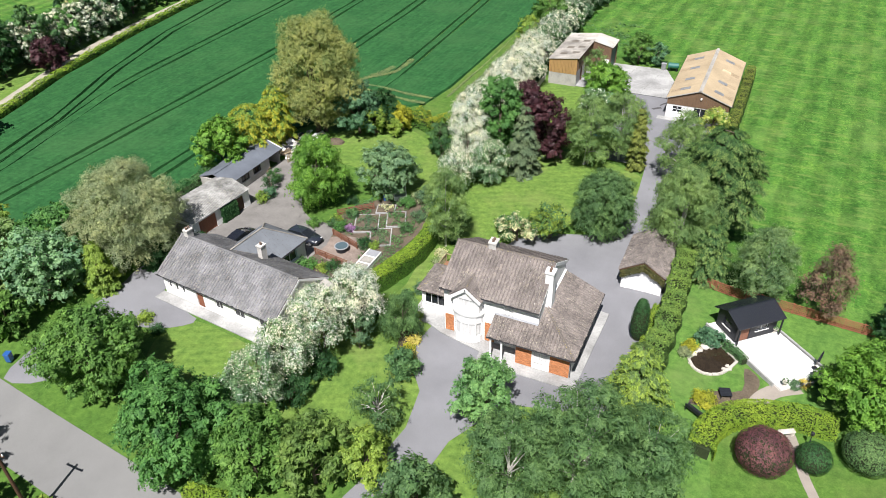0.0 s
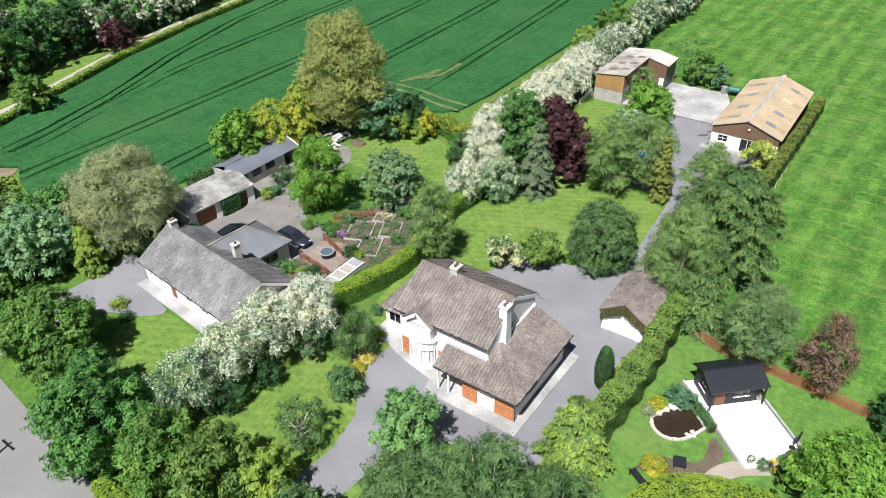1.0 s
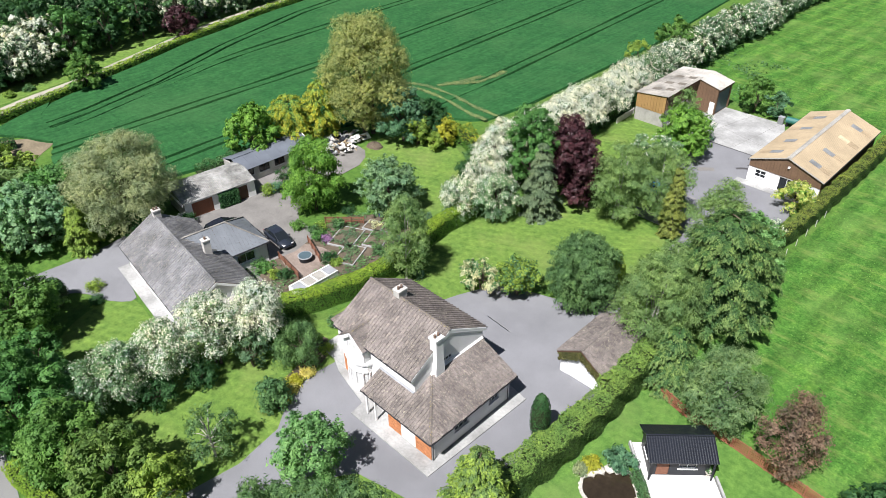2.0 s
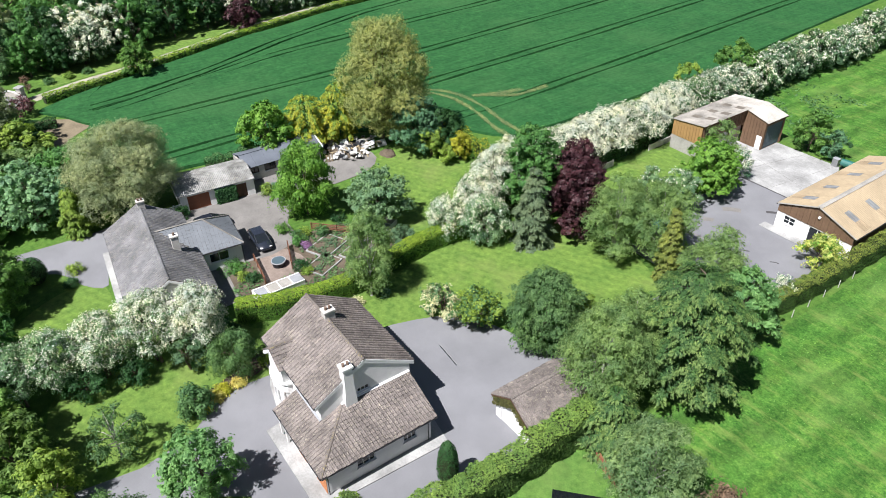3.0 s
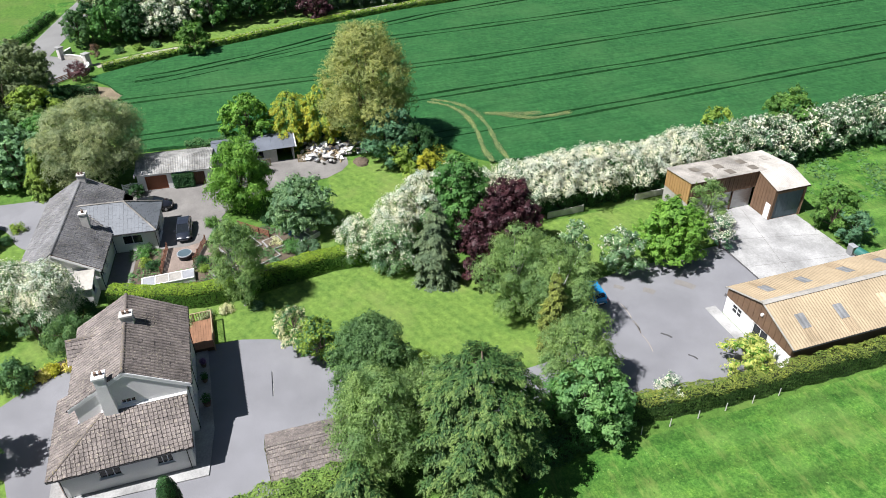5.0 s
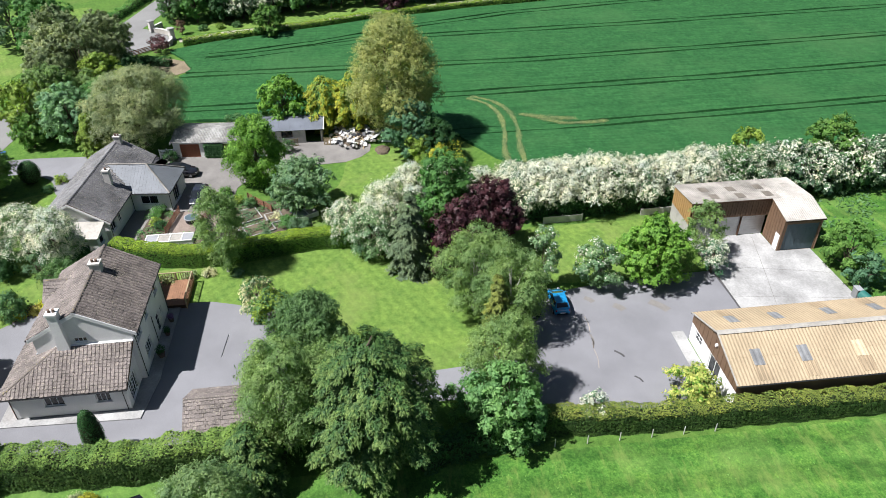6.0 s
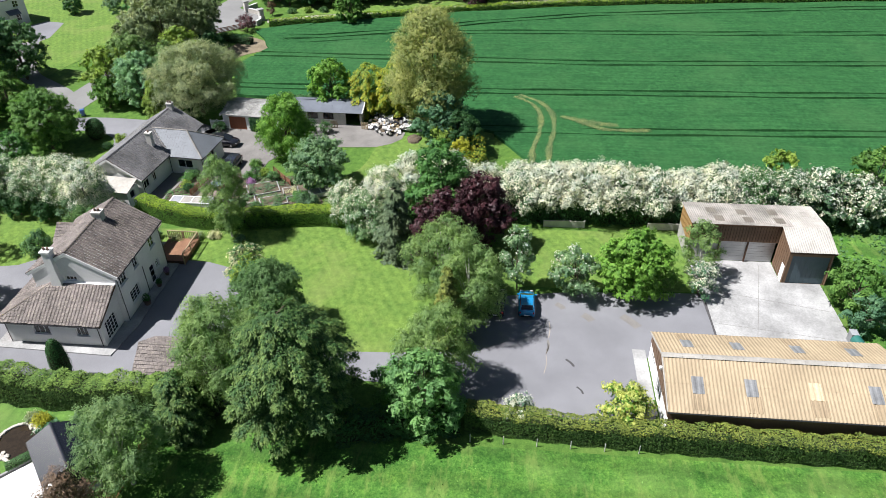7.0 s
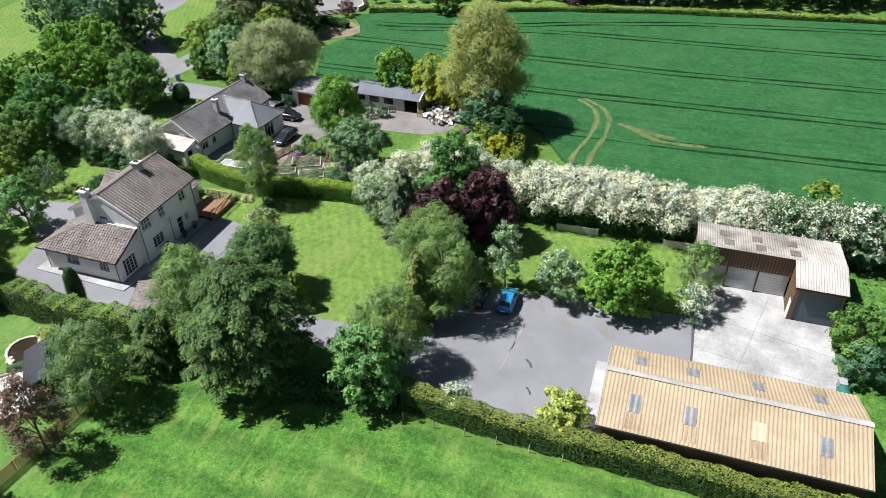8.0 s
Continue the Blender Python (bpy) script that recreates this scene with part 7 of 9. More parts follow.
blob_bush(-45.8, 85.6, 3.0, 2.4, "lime", "pale rounded shrub on the back lawn", size=0.3)
blob_bush(-38.8, 86.6, 3.0, 3.0, "mid", "green shrub at the lawn corner")
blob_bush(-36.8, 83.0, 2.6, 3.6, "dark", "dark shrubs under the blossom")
blob_bush(-32.6, 70.2, 2.6, 3.4, "grey", "grey-green shrub beside the hedge")
blob_bush(-27.2, 43.6, 4.4, 2.8, "grey", "thin grey shrub by the hedge", count=8)
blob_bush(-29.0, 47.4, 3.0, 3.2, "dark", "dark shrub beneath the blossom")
# dark leaves added for the deep shade at the hawthorns' foot
blob_bush(-28.6, 39.0, 2.6, 3.0, "dark", "dark undergrowth filling the deep shade beneath the blossom")
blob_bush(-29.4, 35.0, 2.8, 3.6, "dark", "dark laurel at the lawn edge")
blob_bush(-25.6, 53.8, 0.9, 1.6, "grey", "low grey shrub along the house border", size=0.2)
blob_bush(-25.2, 56.6, 1.0, 1.6, "silver", "low silvery shrub along the house border", size=0.2)
blob_bush(-22.7, 44.9, 0.7, 1.4, "gold", "low mound of yellow flowers at the drive edge", size=0.2)
clipped_dome(-3.0, 55.5, 4.9, 1.7, "dark", "small dark column of clipped yew beside the drive", 0.16)
blob_bush(-2.0, 58.8, 1.2, 1.5, "lime", "yellow-green shrub by the garage", size=0.2)
clipped_dome(9.2, 44.7, 3.2, 4.3, "purple_leaf", "clipped dome of purple-leaved berberis")
clipped_dome(12.9, 46.0, 2.2, 2.7, "dark", "clipped green dome of box")
clipped_dome(16.8, 48.0, 2.9, 4.0, "birch", "clipped dome of grey-green privet")

# woods across the road and behind the lane
woods = [(-69, 5, 14, 13, "blue"), (-60, 10.5, 9, 9, "acid"), (-50.5, 14.5, 8, 9, "acid"), (-44, 11.5, 8, 8.5, "acid"), (-38, 9.5, 8.5, 8, "acid"), (-42, 3, 7, 8, "birch_light"),
    (-34, 4, 7, 7, "lush"), (-64.5, 30.0, 9, 7.5, "lime"), (-71, 32, 11, 9, "ash"), (-78, 34, 12.5, 11, "ash"), (-86, 35, 12, 10.5, "ash"), (-80, 30, 12, 10, "silver"), (-92.5, 34.6, 10, 8, "ash"), (-66, -4, 12, 10, "pale"),
    (-80, -14, 11, 10, "grey"), (-57, 17, 7, 6, "bright"), (-30, 12, 7, 7, "lush"), (-74, 38.5, 9, 8, "lime"), (-69, 38, 8, 7, "birch_light"), (-83, 39.6, 5, 5, "dark"), (-56, 7, 8.5, 9, "acid"), (-36, 15.8, 1.8, 3, "mid"), (-40, 16.8, 1.6, 3, "lime"), (-70, 28.9, 4, 3.5, "mid"), (-60.6, 31.2, 5.5, 4.2, "bright"), (-106, 13, 13, 11, "grey"), (-98, 22, 12, 11, "lush"), (-107.4, 0.3, 5, 4, "mid"), (-90, 27, 12, 10, "ash"), (-71, 11.2, 11, 10, "mid"), (-104.6, 61, 6.4, 5.8, "bright")]
for k, (x, y, h, w, lf) in enumerate(woods):
    broad_tree(x, y, h, w, lf, "leafy roadside tree in full summer green", "tree", "round", 0.06, 0.48, 18, 0.95, seed=k, group="roadside trees")
rng = np.random.default_rng(91)
for k in range(62):
    y = 50 + k * 2.5 + rng.uniform(-0.8, 0.8)
    base = np.interp(y, [45, 60, 66, 84, 110, 190], [-117.5, -119.5, -118.5, -122, -127, -137])
    if 86 < y < 110 and k % 3:
        continue
    if 50 < y < 62 and k % 2:
        lf, sec = "grey", "blossom"
    else:
        lf, sec = ("dark", "dark", "lush", "mid")[k % 4], None
    broad_tree(base - (k % 3) * 3.4 - rng.uniform(0, 2), y, rng.uniform(8, 12), rng.uniform(7, 10), lf, "tall dark tree in the belt beyond the lane" if not sec else "hawthorn in white blossom beyond the lane", "tree" if not sec else "hawthorn_tree", "round", 0.05, 0.72, 14, 0.75, 0, "bark", sec, 0.7, seed=k, group="tree belt beyond the lane")
broad_tree(-117.4, 85.6, 6.6, 6.4, "copper", "dark copper tree beside the farm lane", "tree", "round", 0.06, 0.44, 16)
for x, y, sh in ((-124.5, 86, 0.8), (-125.2, 90.5, 0.85), (-125, 95, 0.85), (-125.6, 99.5, 0.85), (-125.8, 104, 0.8), (-126.4, 108.5, 0.7), (-116.5, 54.5, 0.6)):
    broad_tree(x, y, 8, 8, "grey", "hawthorn in white blossom beyond the lane", "hawthorn_tree", "round", 0.05, 0.4, 16, 0.8, 0.2, "bark", "blossom", sh * 0.85)
for k, (x, y, h, w, lf, sh) in enumerate([(-117, 56.5, 8.5, 8, "grey", 0.75), (-120.5, 60.5, 9.5, 9, "grey", 0.75), (-119, 47.5, 8.5, 8, "lush", 0), (-119, 42, 8, 6.5, "dark", 0), (-126, 51, 9, 9, "mid", 0), (-132, 43, 12, 8, "silver", 0),
        (-133, 60, 10, 10, "dark", 0), (-129, 67, 11, 10, "dark", 0), (-139, 51, 8, 9, "lush", 0), (-142, 63, 9, 10, "mid", 0), (-137, 72, 10, 9, "grey", 0.5), (-150, 56, 9, 10, "bright", 0), (-152, 68, 10, 11, "dark", 0), (-147, 78, 10, 11, "mid", 0), (-158, 48, 9, 10, "lush", 0), (-128, 46, 7, 7, "mid", 0)]):
    broad_tree(x, y, h, w, lf, "hawthorn in white blossom beyond the lane" if sh else "full-crowned tree in the garden beyond the lane", "hawthorn_tree" if sh else "tree", "round", 0.05, 0.5, 16, 0.9, 0.1, "bark", "blossom" if sh else None, sh, seed=k, group="trees beyond the lane")
broad_tree(-98.2, 41.3, 3.4, 3.6, "purple_leaf", "small purple tree at the lane gateway", "tree", "round", 0.1, 0.26, 12, 0.7, feather=0.5)
for k, (x, y, h, w, lf) in enumerate([(-116.4, 40.2, 7.5, 5.6, "mid"), (-115.8, 45.2, 8.0, 6.0, "lush"), (-115.6, 50.4, 8.4, 6.2, "dark")]):
    broad_tree(x, y, h, w, lf, "full green tree on the verge behind the gateway", "tree", "round", 0.08, 0.42, 18, seed=k, group="verge trees")
broad_tree(-108.4, 43.4, 3.0, 1.8, "rust", "young red-leaved tree beside the gate pier", "tree", "tall", 0.2, 0.24, 8, 0.7)
for x, y, lf in ((-110.4, 47.2, "mid"), (-111.0, 50.4, "lime"), (-111.6, 53.8, "mid")):
    blob_bush(x, y, 0.9, 1.7, lf, "low rounded shrub on the lane verge", size=0.24)
hedge([(-92.6, 38.2), (-91.7, 41.4), (-91.0, 44.6)], 1.4, 1.4, "dark", "short dark hedge at the field corner", size=0.32, ragged=0.15)
hedge([(-112, 25.4), (-124, 28.6), (-140, 32.4)], 1.8, 1.6, "lush", "scrubby roadside hedge across the road", size=0.42, ragged=0.3)


# ---- parked cars ----
def car(x, y, rz, paint_name, label, ln=4.1, wd=1.72, ht=1.48, estate=0.0):
    """A car: lofted body and cabin, glazing, wheels with rims, lamps and bumpers. It faces local +x."""
    t = thing("car", pose(x, y, 0.06, 0, 0, rz), label, "car")
    k = ln / 4.1
    prof = [(-2.02, 0.45, 0.9, 0.72), (-1.95, 0.3, 1.0, 0.92), (-1.2, 0.24, 1.02, 1.0), (0.0, 0.22, 0.98, 1.0), (0.9, 0.24, 0.95, 1.0), (1.5, 0.26, 0.86, 0.95), (1.95, 0.32, 0.7, 0.8), (2.05, 0.42, 0.6, 0.62)]
    bm = bmesh.new()
    rings = []
    for px, z0, z1, w in prof:
        h = wd / 2 * w
        zs = z1 * ht / 1.48
        rings.append([bm.verts.new((px * k, a * h, z)) for a, z in ((-0.86, z0), (-1, z0 + 0.14), (-1, z0 + (zs - z0) * 0.7), (-0.86, zs), (0, zs + 0.03), (0.86, zs), (1, z0 + (zs - z0) * 0.7), (1, z0 + 0.14), (0.86, z0), (0, z0))])
    for a, b in zip(rings, rings[1:]):
        for i in range(10):
            j = (i + 1) % 10
            bm.faces.new((a[i], b[i], b[j], a[j]))
    bm.faces.new(rings[0])
    bm.faces.new(rings[-1][::-1])
    bmesh.ops.recalc_face_normals(bm, faces=bm.faces)
    for f in bm.faces:
        f.smooth = True
    body = part("body", bm, M[paint_name], t)
    top = ht
    rear = -1.75 - 0.1 * estate
    cab = [(rear, 0.96, 0.8), (rear + 0.35, top - 0.1, 0.72), (-0.6, top, 0.74), (0.15, top - 0.03, 0.73), (1.15, 0.94 * ht / 1.48, 0.8)]
    bm = bmesh.new()
    rr = []
    for px, z, w in cab:
        rr.append([bm.verts.new((px * k, -wd / 2 * w, z)), bm.verts.new((px * k, wd / 2 * w, z)), bm.verts.new((px * k, wd / 2 * 0.86, 0.92)), bm.verts.new((px * k, -wd / 2 * 0.86, 0.92))])
    for a, b in zip(rr, rr[1:]):
        for i in range(4):
            j = (i + 1) % 4
            bm.faces.new((a[i], b[i], b[j], a[j]))
    bm.faces.new(rr[0][::-1])
    bm.faces.new(rr[-1])
    bmesh.ops.recalc_face_normals(bm, faces=bm.faces)
    part("window_glass", bm, M["glass"], t, "dark tinted glazing")
    bm = slab(bmesh.new(), [((rear + 0.36) * k, -wd * 0.35, top - 0.075), (-0.6 * k, -wd * 0.365, top + 0.02), (-0.6 * k, wd * 0.365, top + 0.02), ((rear + 0.36) * k, wd * 0.35, top - 0.075)], 0.03)
    slab(bm, [(-0.6 * k, -wd * 0.365, top + 0.02), (0.18 * k, -wd * 0.36, top - 0.01), (0.18 * k, wd * 0.36, top - 0.01), (-0.6 * k, wd * 0.365, top + 0.02)], 0.03)
    part("roof", bm, M[paint_name], t)
    for s in (-1, 1):
        for p, q, r0, r1 in (((0.18 * k, s * wd * 0.36, top - 0.02), (1.17 * k, s * wd * 0.405, 0.95 * ht / 1.48), 0.045, 0.05), (((rear + 0.36) * k, s * wd * 0.35, top - 0.09), ((rear - 0.02) * k, s * wd * 0.405, 0.97), 0.07, 0.08), ((-0.3 * k, s * wd * 0.37, top - 0.02), (-0.25 * k, s * wd * 0.43, 0.93), 0.04, 0.04)):
            part("pillar", tube(bmesh.new(), [p, q], [r0, r1], 5), M[paint_name], t)
    for wx in (-1.28 * k, 1.28 * k):
        for s in (-1, 1):
            yw = s * (wd / 2 - 0.1)
            w = part("wheel", tube(bmesh.new(), [(wx, yw - 0.1, 0.31), (wx, yw - 0.08, 0.31), (wx, yw + 0.08, 0.31), (wx, yw + 0.1, 0.31)], [0.25, 0.31, 0.31, 0.25], 14), M["tyre"], t)
            part("rim", tube(bmesh.new(), [(wx, yw + s * 0.09, 0.31), (wx, yw + s * 0.115, 0.31)], [0.2, 0.16], 10), M["steel"], w)
    for s in (-1, 1):
        part("headlight", boxes((1.86 * k, 1.99 * k, s * wd * 0.3 - 0.17, s * wd * 0.3 + 0.17, 0.6, 0.72), bevel=0.03), M["lamp_clear"], t)
        part("tail_light", boxes((-2.01 * k, -1.9 * k, s * wd * 0.36 - 0.12, s * wd * 0.36 + 0.12, 0.72, 0.92), bevel=0.03), M["lamp_red"], t)
        part("mirror", boxes((0.75 * k, 0.9 * k, s * wd * 0.53 - 0.09, s * wd * 0.53 + 0.09, 0.95, 1.07), bevel=0.02), M[paint_name], t)
    part("bumper", boxes((2.0 * k, 2.08 * k, -wd * 0.3, wd * 0.3, 0.32, 0.48), bevel=0.03), M["black"], t)
    part("bumper", boxes((-2.08 * k, -1.98 * k, -wd * 0.33, wd * 0.33, 0.34, 0.52), bevel=0.03), M["black"], t)
    part("number_plate", boxes((-2.1 * k, -2.085 * k, -0.26, 0.26, 0.55, 0.66)), M["pvc"], t, "blank pale number plate")
    return t


car(-16.6, 96.6, 180, "car_blue", "bright blue hatchback parked on the asphalt yard", 3.9, 1.68, 1.46)
car(-16.5, 93.6, 178, "car_black", "black hatchback parked in the tree shade", 4.1, 1.72, 1.44)
car(-42.7, 57.1, -4, "car_navy", "dark saloon parked beside the bungalow extension", 4.5, 1.76, 1.42)
car(-49.3, 53.7, 88, "car_black", "dark estate car parked in the back yard", 4.5, 1.8, 1.62, 1.0)


# ---- deck at the back of the house ----
def deck():
    t = thing("deck", pose(-23.3, 57.4, 0), "raised brown timber deck with pale railing", "deck")
    x0, x1, y0, y1 = -1.9, 2.4, -1.6, 1.9
    n = 15
    for k in range(n):
        a = y0 + (y1 - y0) * k / n
        part("board", boxes((x0, x1, a + 0.008, a + (y1 - y0) / n - 0.008, 0.52, 0.56)), M["deck_wood"], t)
    part("skirt", boxes((x0, x1, y1 - 0.03, y1, 0.02, 0.51), (x0, x0 + 0.03, y0, y1 - 0.03, 0.02, 0.51)), M["deck_wood"], t)
    part("joist", boxes((x0 + 0.1, x1 - 0.1, y0 + 0.1, y1 - 0.1, 0.05, 0.5)), M["wood_dark"], t)
    for x, y in ((x0, y0), (x0, 0.15), (x0, y1), (0.3, y1), (x1, y1)):
        part("post", boxes((x - 0.05, x + 0.05, y - 0.05, y + 0.05, 0.02, 1.5)), M["wood_pale"], t)
    part("rail", boxes((x0 - 0.05, x0 + 0.05, y0, y1, 1.5, 1.56)), M["wood_pale"], t, "pale timber hand rail")
    part("rail", boxes((x0 + 0.06, x1, y1 - 0.05, y1 + 0.05, 1.5, 1.56)), M["wood_pale"], t, "pale timber hand rail")
    for k in range(14):
        y = y0 + 0.2 + k * 0.235
        part("baluster", boxes((x0 - 0.02, x0 + 0.02, y - 0.03, y + 0.03, 0.6, 1.5)), M["wood_pale"], t)
    for k in range(17):
        x = x0 + 0.22 + k * 0.24
        part("baluster", boxes((x - 0.03, x + 0.03, y1 - 0.02, y1 + 0.02, 0.6, 1.5)), M["wood_dark"], t)


deck()


def planter(x, y, r, h, leaf, label):
    t = thing("planter", pose(x, y, 0.17), label, "plant pot")
    bm = tube(bmesh.new(), [(0, 0, 0), (0, 0, h * 0.9), (0, 0, h)], [r * 0.75, r, r * 1.08], 12)
    part("pot", bm, M["pot"], t)
    rng = np.random.default_rng(int(x * -100))
    n = 260
    d = ball(rng, n)
    C = d * rng.uniform(0.5, 1.0, (n, 1)) * (r * 1.4, r * 1.4, r * 1.5) + (0, 0, h + r * 1.2)
    leaf_object("plant", C, d + (0, 0, 0.4), rng.uniform(0.12, 0.22, n), L[leaf], t, rng, 0.6)


planter(-13.9, 58.2, 0.35, 0.45, "dark", "round pot with a dark clipped bush by the back wall")
planter(-16.9, 58.15, 0.26, 0.35, "dark", "small pot with dark foliage by the back door")
planter(-18.9, 58.15, 0.26, 0.35, "purple", "small pot with mauve flowers by the back door")
part_pole = thing("channel_drain", pose(-14.75, 63.85, 0.06, 0, 0, -5), "narrow dark channel drain across the drive", "drain")
part("grating", boxes((-1.55, 1.55, -0.05, 0.05, 0, 0.012)), M["black"], part_pole)
part("kerb", boxes((-1.6, 1.6, 0.052, 0.085, 0, 0.014)), M["concrete"], part_pole)

# yard repairs: a broken dark joint and dark oil stains
for a, b, w, mt in (((-14.6, 98.8), (-12.2, 98.7), 0.09, "gravel"), ((-11.9, 98.62), (-10.4, 98.5), 0.22, "old_tarmac"), ((-11.4, 98.6), (-10.0, 98.4), 0.08, "soil"), ((-9.8, 98.4), (-7.4, 98.15), 0.07, "gravel"), ((-9.4, 100.2), (-8.5, 100.9), 0.22, "tar"), ((-6.0, 101.0), (-5.2, 101.5), 0.18, "tar"), ((-15.9, 102.2), (-15.0, 103.0), 0.8, "old_tarmac"), ((-12.4, 109.6), (-11.2, 110.6), 0.5, "tar"), ((-11.6, 111.4), (-10.6, 113.0), 0.35, "tar"), ((-19.6, 114.5), (-10.5, 114.55), 0.3, "tar"), ((-16.0, 106.0), (-14.4, 107.4), 0.9, "old_tarmac"), ((-17.4, 99.6), (-16.6, 100.3), 0.6, "old_tarmac")):
    m = ((a[0] + b[0]) / 2, (a[1] + b[1]) / 2 + 0.12)
    sheet("asphalt_patch", ribbon([a, m, b], w), 0.069, M[mt], "broken joint in the yard surface" if mt in ("soil", "gravel") else "dark stained patch in the yard surface", "asphalt patch", thick=0.05)


# ---- garden east of the drive ----
def trellis():
    pts = [(0.6, 66.9), (4.4, 65.9), (8.9, 65.6), (13.4, 65.1), (18.0, 64.7)]
    path = smooth_loop(pts, 3, False)
    t = thing("trellis_fence", pose(9, 66.5, 0), "red-brown timber trellis fence between garden and field", "fence")
    total = 0
    run = [Vector((a - 9, b - 66.5, 0)) for a, b in path]
    for a, b in zip(run, run[1:]):
        d = (b - a)
        ln = d.length
        ang = math.atan2(d.y, d.x)
        m = Matrix.Translation(a) @ Matrix.Rotation(ang, 4, "Z")
        part("post", boxes((-0.05, 0.05, -0.05, 0.05, 0, 1.35), m=m), M["fence_red"], t)
        part("rail", boxes((0.05, ln - 0.05, -0.03, 0.03, 1.2, 1.26), m=m), M["fence_red"], t)
        part("rail", boxes((0.05, ln - 0.05, -0.03, 0.03, 0.1, 0.16), m=m), M["fence_red"], t)
        for k in range(4):
            z = 0.3 + k * 0.23
            part("slat", boxes((0.05, ln - 0.05, -0.022, -0.004, z, z + 0.07), m=m), M["fence_red"], t)
        n = int(ln / 0.17)
        for k in range(n):
            x = 0.1 + (ln - 0.2) * k / n
            part("slat", boxes((x, x + 0.07, 0.004, 0.022, 0.16, 1.2), m=m), M["fence_red"], t)


trellis()
POND = smooth_loop([(2.15, 54.7), (2.75, 53.7), (3.75, 53.35), (4.85, 53.8), (5.55, 54.8)], 4, False) + [(6.1, 56.0), (5.35, 56.8), (4.55, 57.5), (3.85, 57.2), (2.95, 56.3)]
sheet("pond", POND, 0.06, M["water"], "still dark brown pond water", "pond", thick=0.1, kind="")
c = Vector((3.95, 55.5))
RIM = [tuple(Vector(p) + (Vector(p) - c).normalized() * 0.14) for p in POND]
pk = thing("pond_kerb", pose(0, 0, 0), "low pale stone kerb round the pond", "kerb")
for a, b in zip(RIM, RIM[1:] + RIM[:1]):
    d = Vector((b[0] - a[0], b[1] - a[1], 0))
    part("kerb_stone", boxes((0.008, d.length - 0.008, -0.13, 0.13, 0.0, 0.2 + 0.02 * math.sin(a[0] * 9)), m=Matrix.Translation((*a, 0)) @ Matrix.Rotation(math.atan2(d.y, d.x), 4, "Z"), bevel=0.02), M["stone"], pk)
rng = np.random.default_rng(17)


def stone(x, y, r, label="pale rounded garden stone", z=0.02, group="pond edge stones"):
    bm = bmesh.new()
    bmesh.ops.create_icosphere(bm, subdivisions=1, radius=r)
    for v in bm.verts:
        v.co *= rng.uniform(0.75, 1.15)
        v.co.z = v.co.z * 0.6 + r * 0.42
    ob = part("stone", bm, M["stone"], None)
    ob.matrix_basis = pose(x, y, z, 0, 0, rng.uniform(0, 360))
    return tagged(ob, label, "stone", group)


for k, (x, y) in enumerate(POND):
    c = Vector((3.95, 55.5))
    p = Vector((x, y))
    q = p + (p - c).normalized() * 0.16
    if rng.random() < 0.75:
        stone(q.x + rng.uniform(-0.1, 0.1), q.y + rng.uniform(-0.1, 0.1), rng.uniform(0.08, 0.26))
for x, y, r in ((2.75, 56.1, 0.42), (3.15, 56.7, 0.5), (3.65, 57.1, 0.45), (2.35, 55.4, 0.38), (5.45, 55.0, 0.25), (5.15, 54.5, 0.22)):
    stone(x, y, r, "large pale rockery boulder beside the pond")
blob_bush(3.35, 57.8, 1.3, 2.4, "blue", "spiky blue-green plant beside the pond", size=0.34)
blob_bush(1.95, 56.0, 1.0, 1.3, "gold", "golden shrub beside the pond", size=0.2)
blob_bush(1.55, 55.0, 0.8, 0.9, "silver", "small silvery shrub by the pond", size=0.18)
hedge([(4.85, 57.7), (5.85, 56.9), (6.85, 55.9)], 0.8, 0.8, "mid", "low dark hedge along the terrace edge", size=0.2, ragged=0.06)
blob_bush(4.25, 49.7, 0.7, 2.2, "gold", "low yellow flowering clump in the bed", size=0.18, count=10)
blob_bush(11.25, 54.8, 0.5, 0.9, "grey", "low plant at the terrace foot", size=0.16)
blob_bush(12.75, 56.0, 0.5, 0.9, "dark", "low plant at the terrace foot", size=0.16)
blob_bush(11.95, 55.3, 0.4, 0.8, "flower", "small pale flowers at the terrace foot", size=0.14)


def terrace_wall(a, b, label="low pale kerb wall round the terrace"):
    t = thing("kerb_wall", pose(0, 0, 0), label, "wall")
    a, b = Vector((*a, 0)), Vector((*b, 0))
    d = (b - a).normalized()
    n = max(1, round((b - a).length / 1.2))
    for k in range(n):
        p, q = a + (b - a) * k / n, a + (b - a) * (k + 1) / n - d * 0.01
        part("kerb_block", slabwall(p, q, 0.0, 0.46, Vector((d.y, -d.x, 0)), 0.18), M["concrete"], t)


terrace_wall((2.9, 60.15), (9.55, 54.05))
terrace_wall((14.2, 57.2), (9.5, 61.7))
terrace_wall((11.25, 54.5), (14.15, 57.1))


def urn(x, y, z=0.3):
    t = thing("urn", pose(x, y, z), "grey stone garden urn with small plant", "urn", "terrace urns")
    part("bowl", tube(bmesh.new(), [(0, 0, 0), (0, 0, 0.08), (0, 0, 0.14), (0, 0, 0.35), (0, 0, 0.5), (0, 0, 0.54)], [0.18, 0.16, 0.08, 0.2, 0.27, 0.29], 12), M["stone"], t)
    r2 = np.random.default_rng(int(x * 50))
    d = ball(r2, 120)
    leaf_object("plant", d * 0.26 + (0, 0, 0.68), d, r2.uniform(0.1, 0.2, 120), L["mid"], t, r2, 0.6)


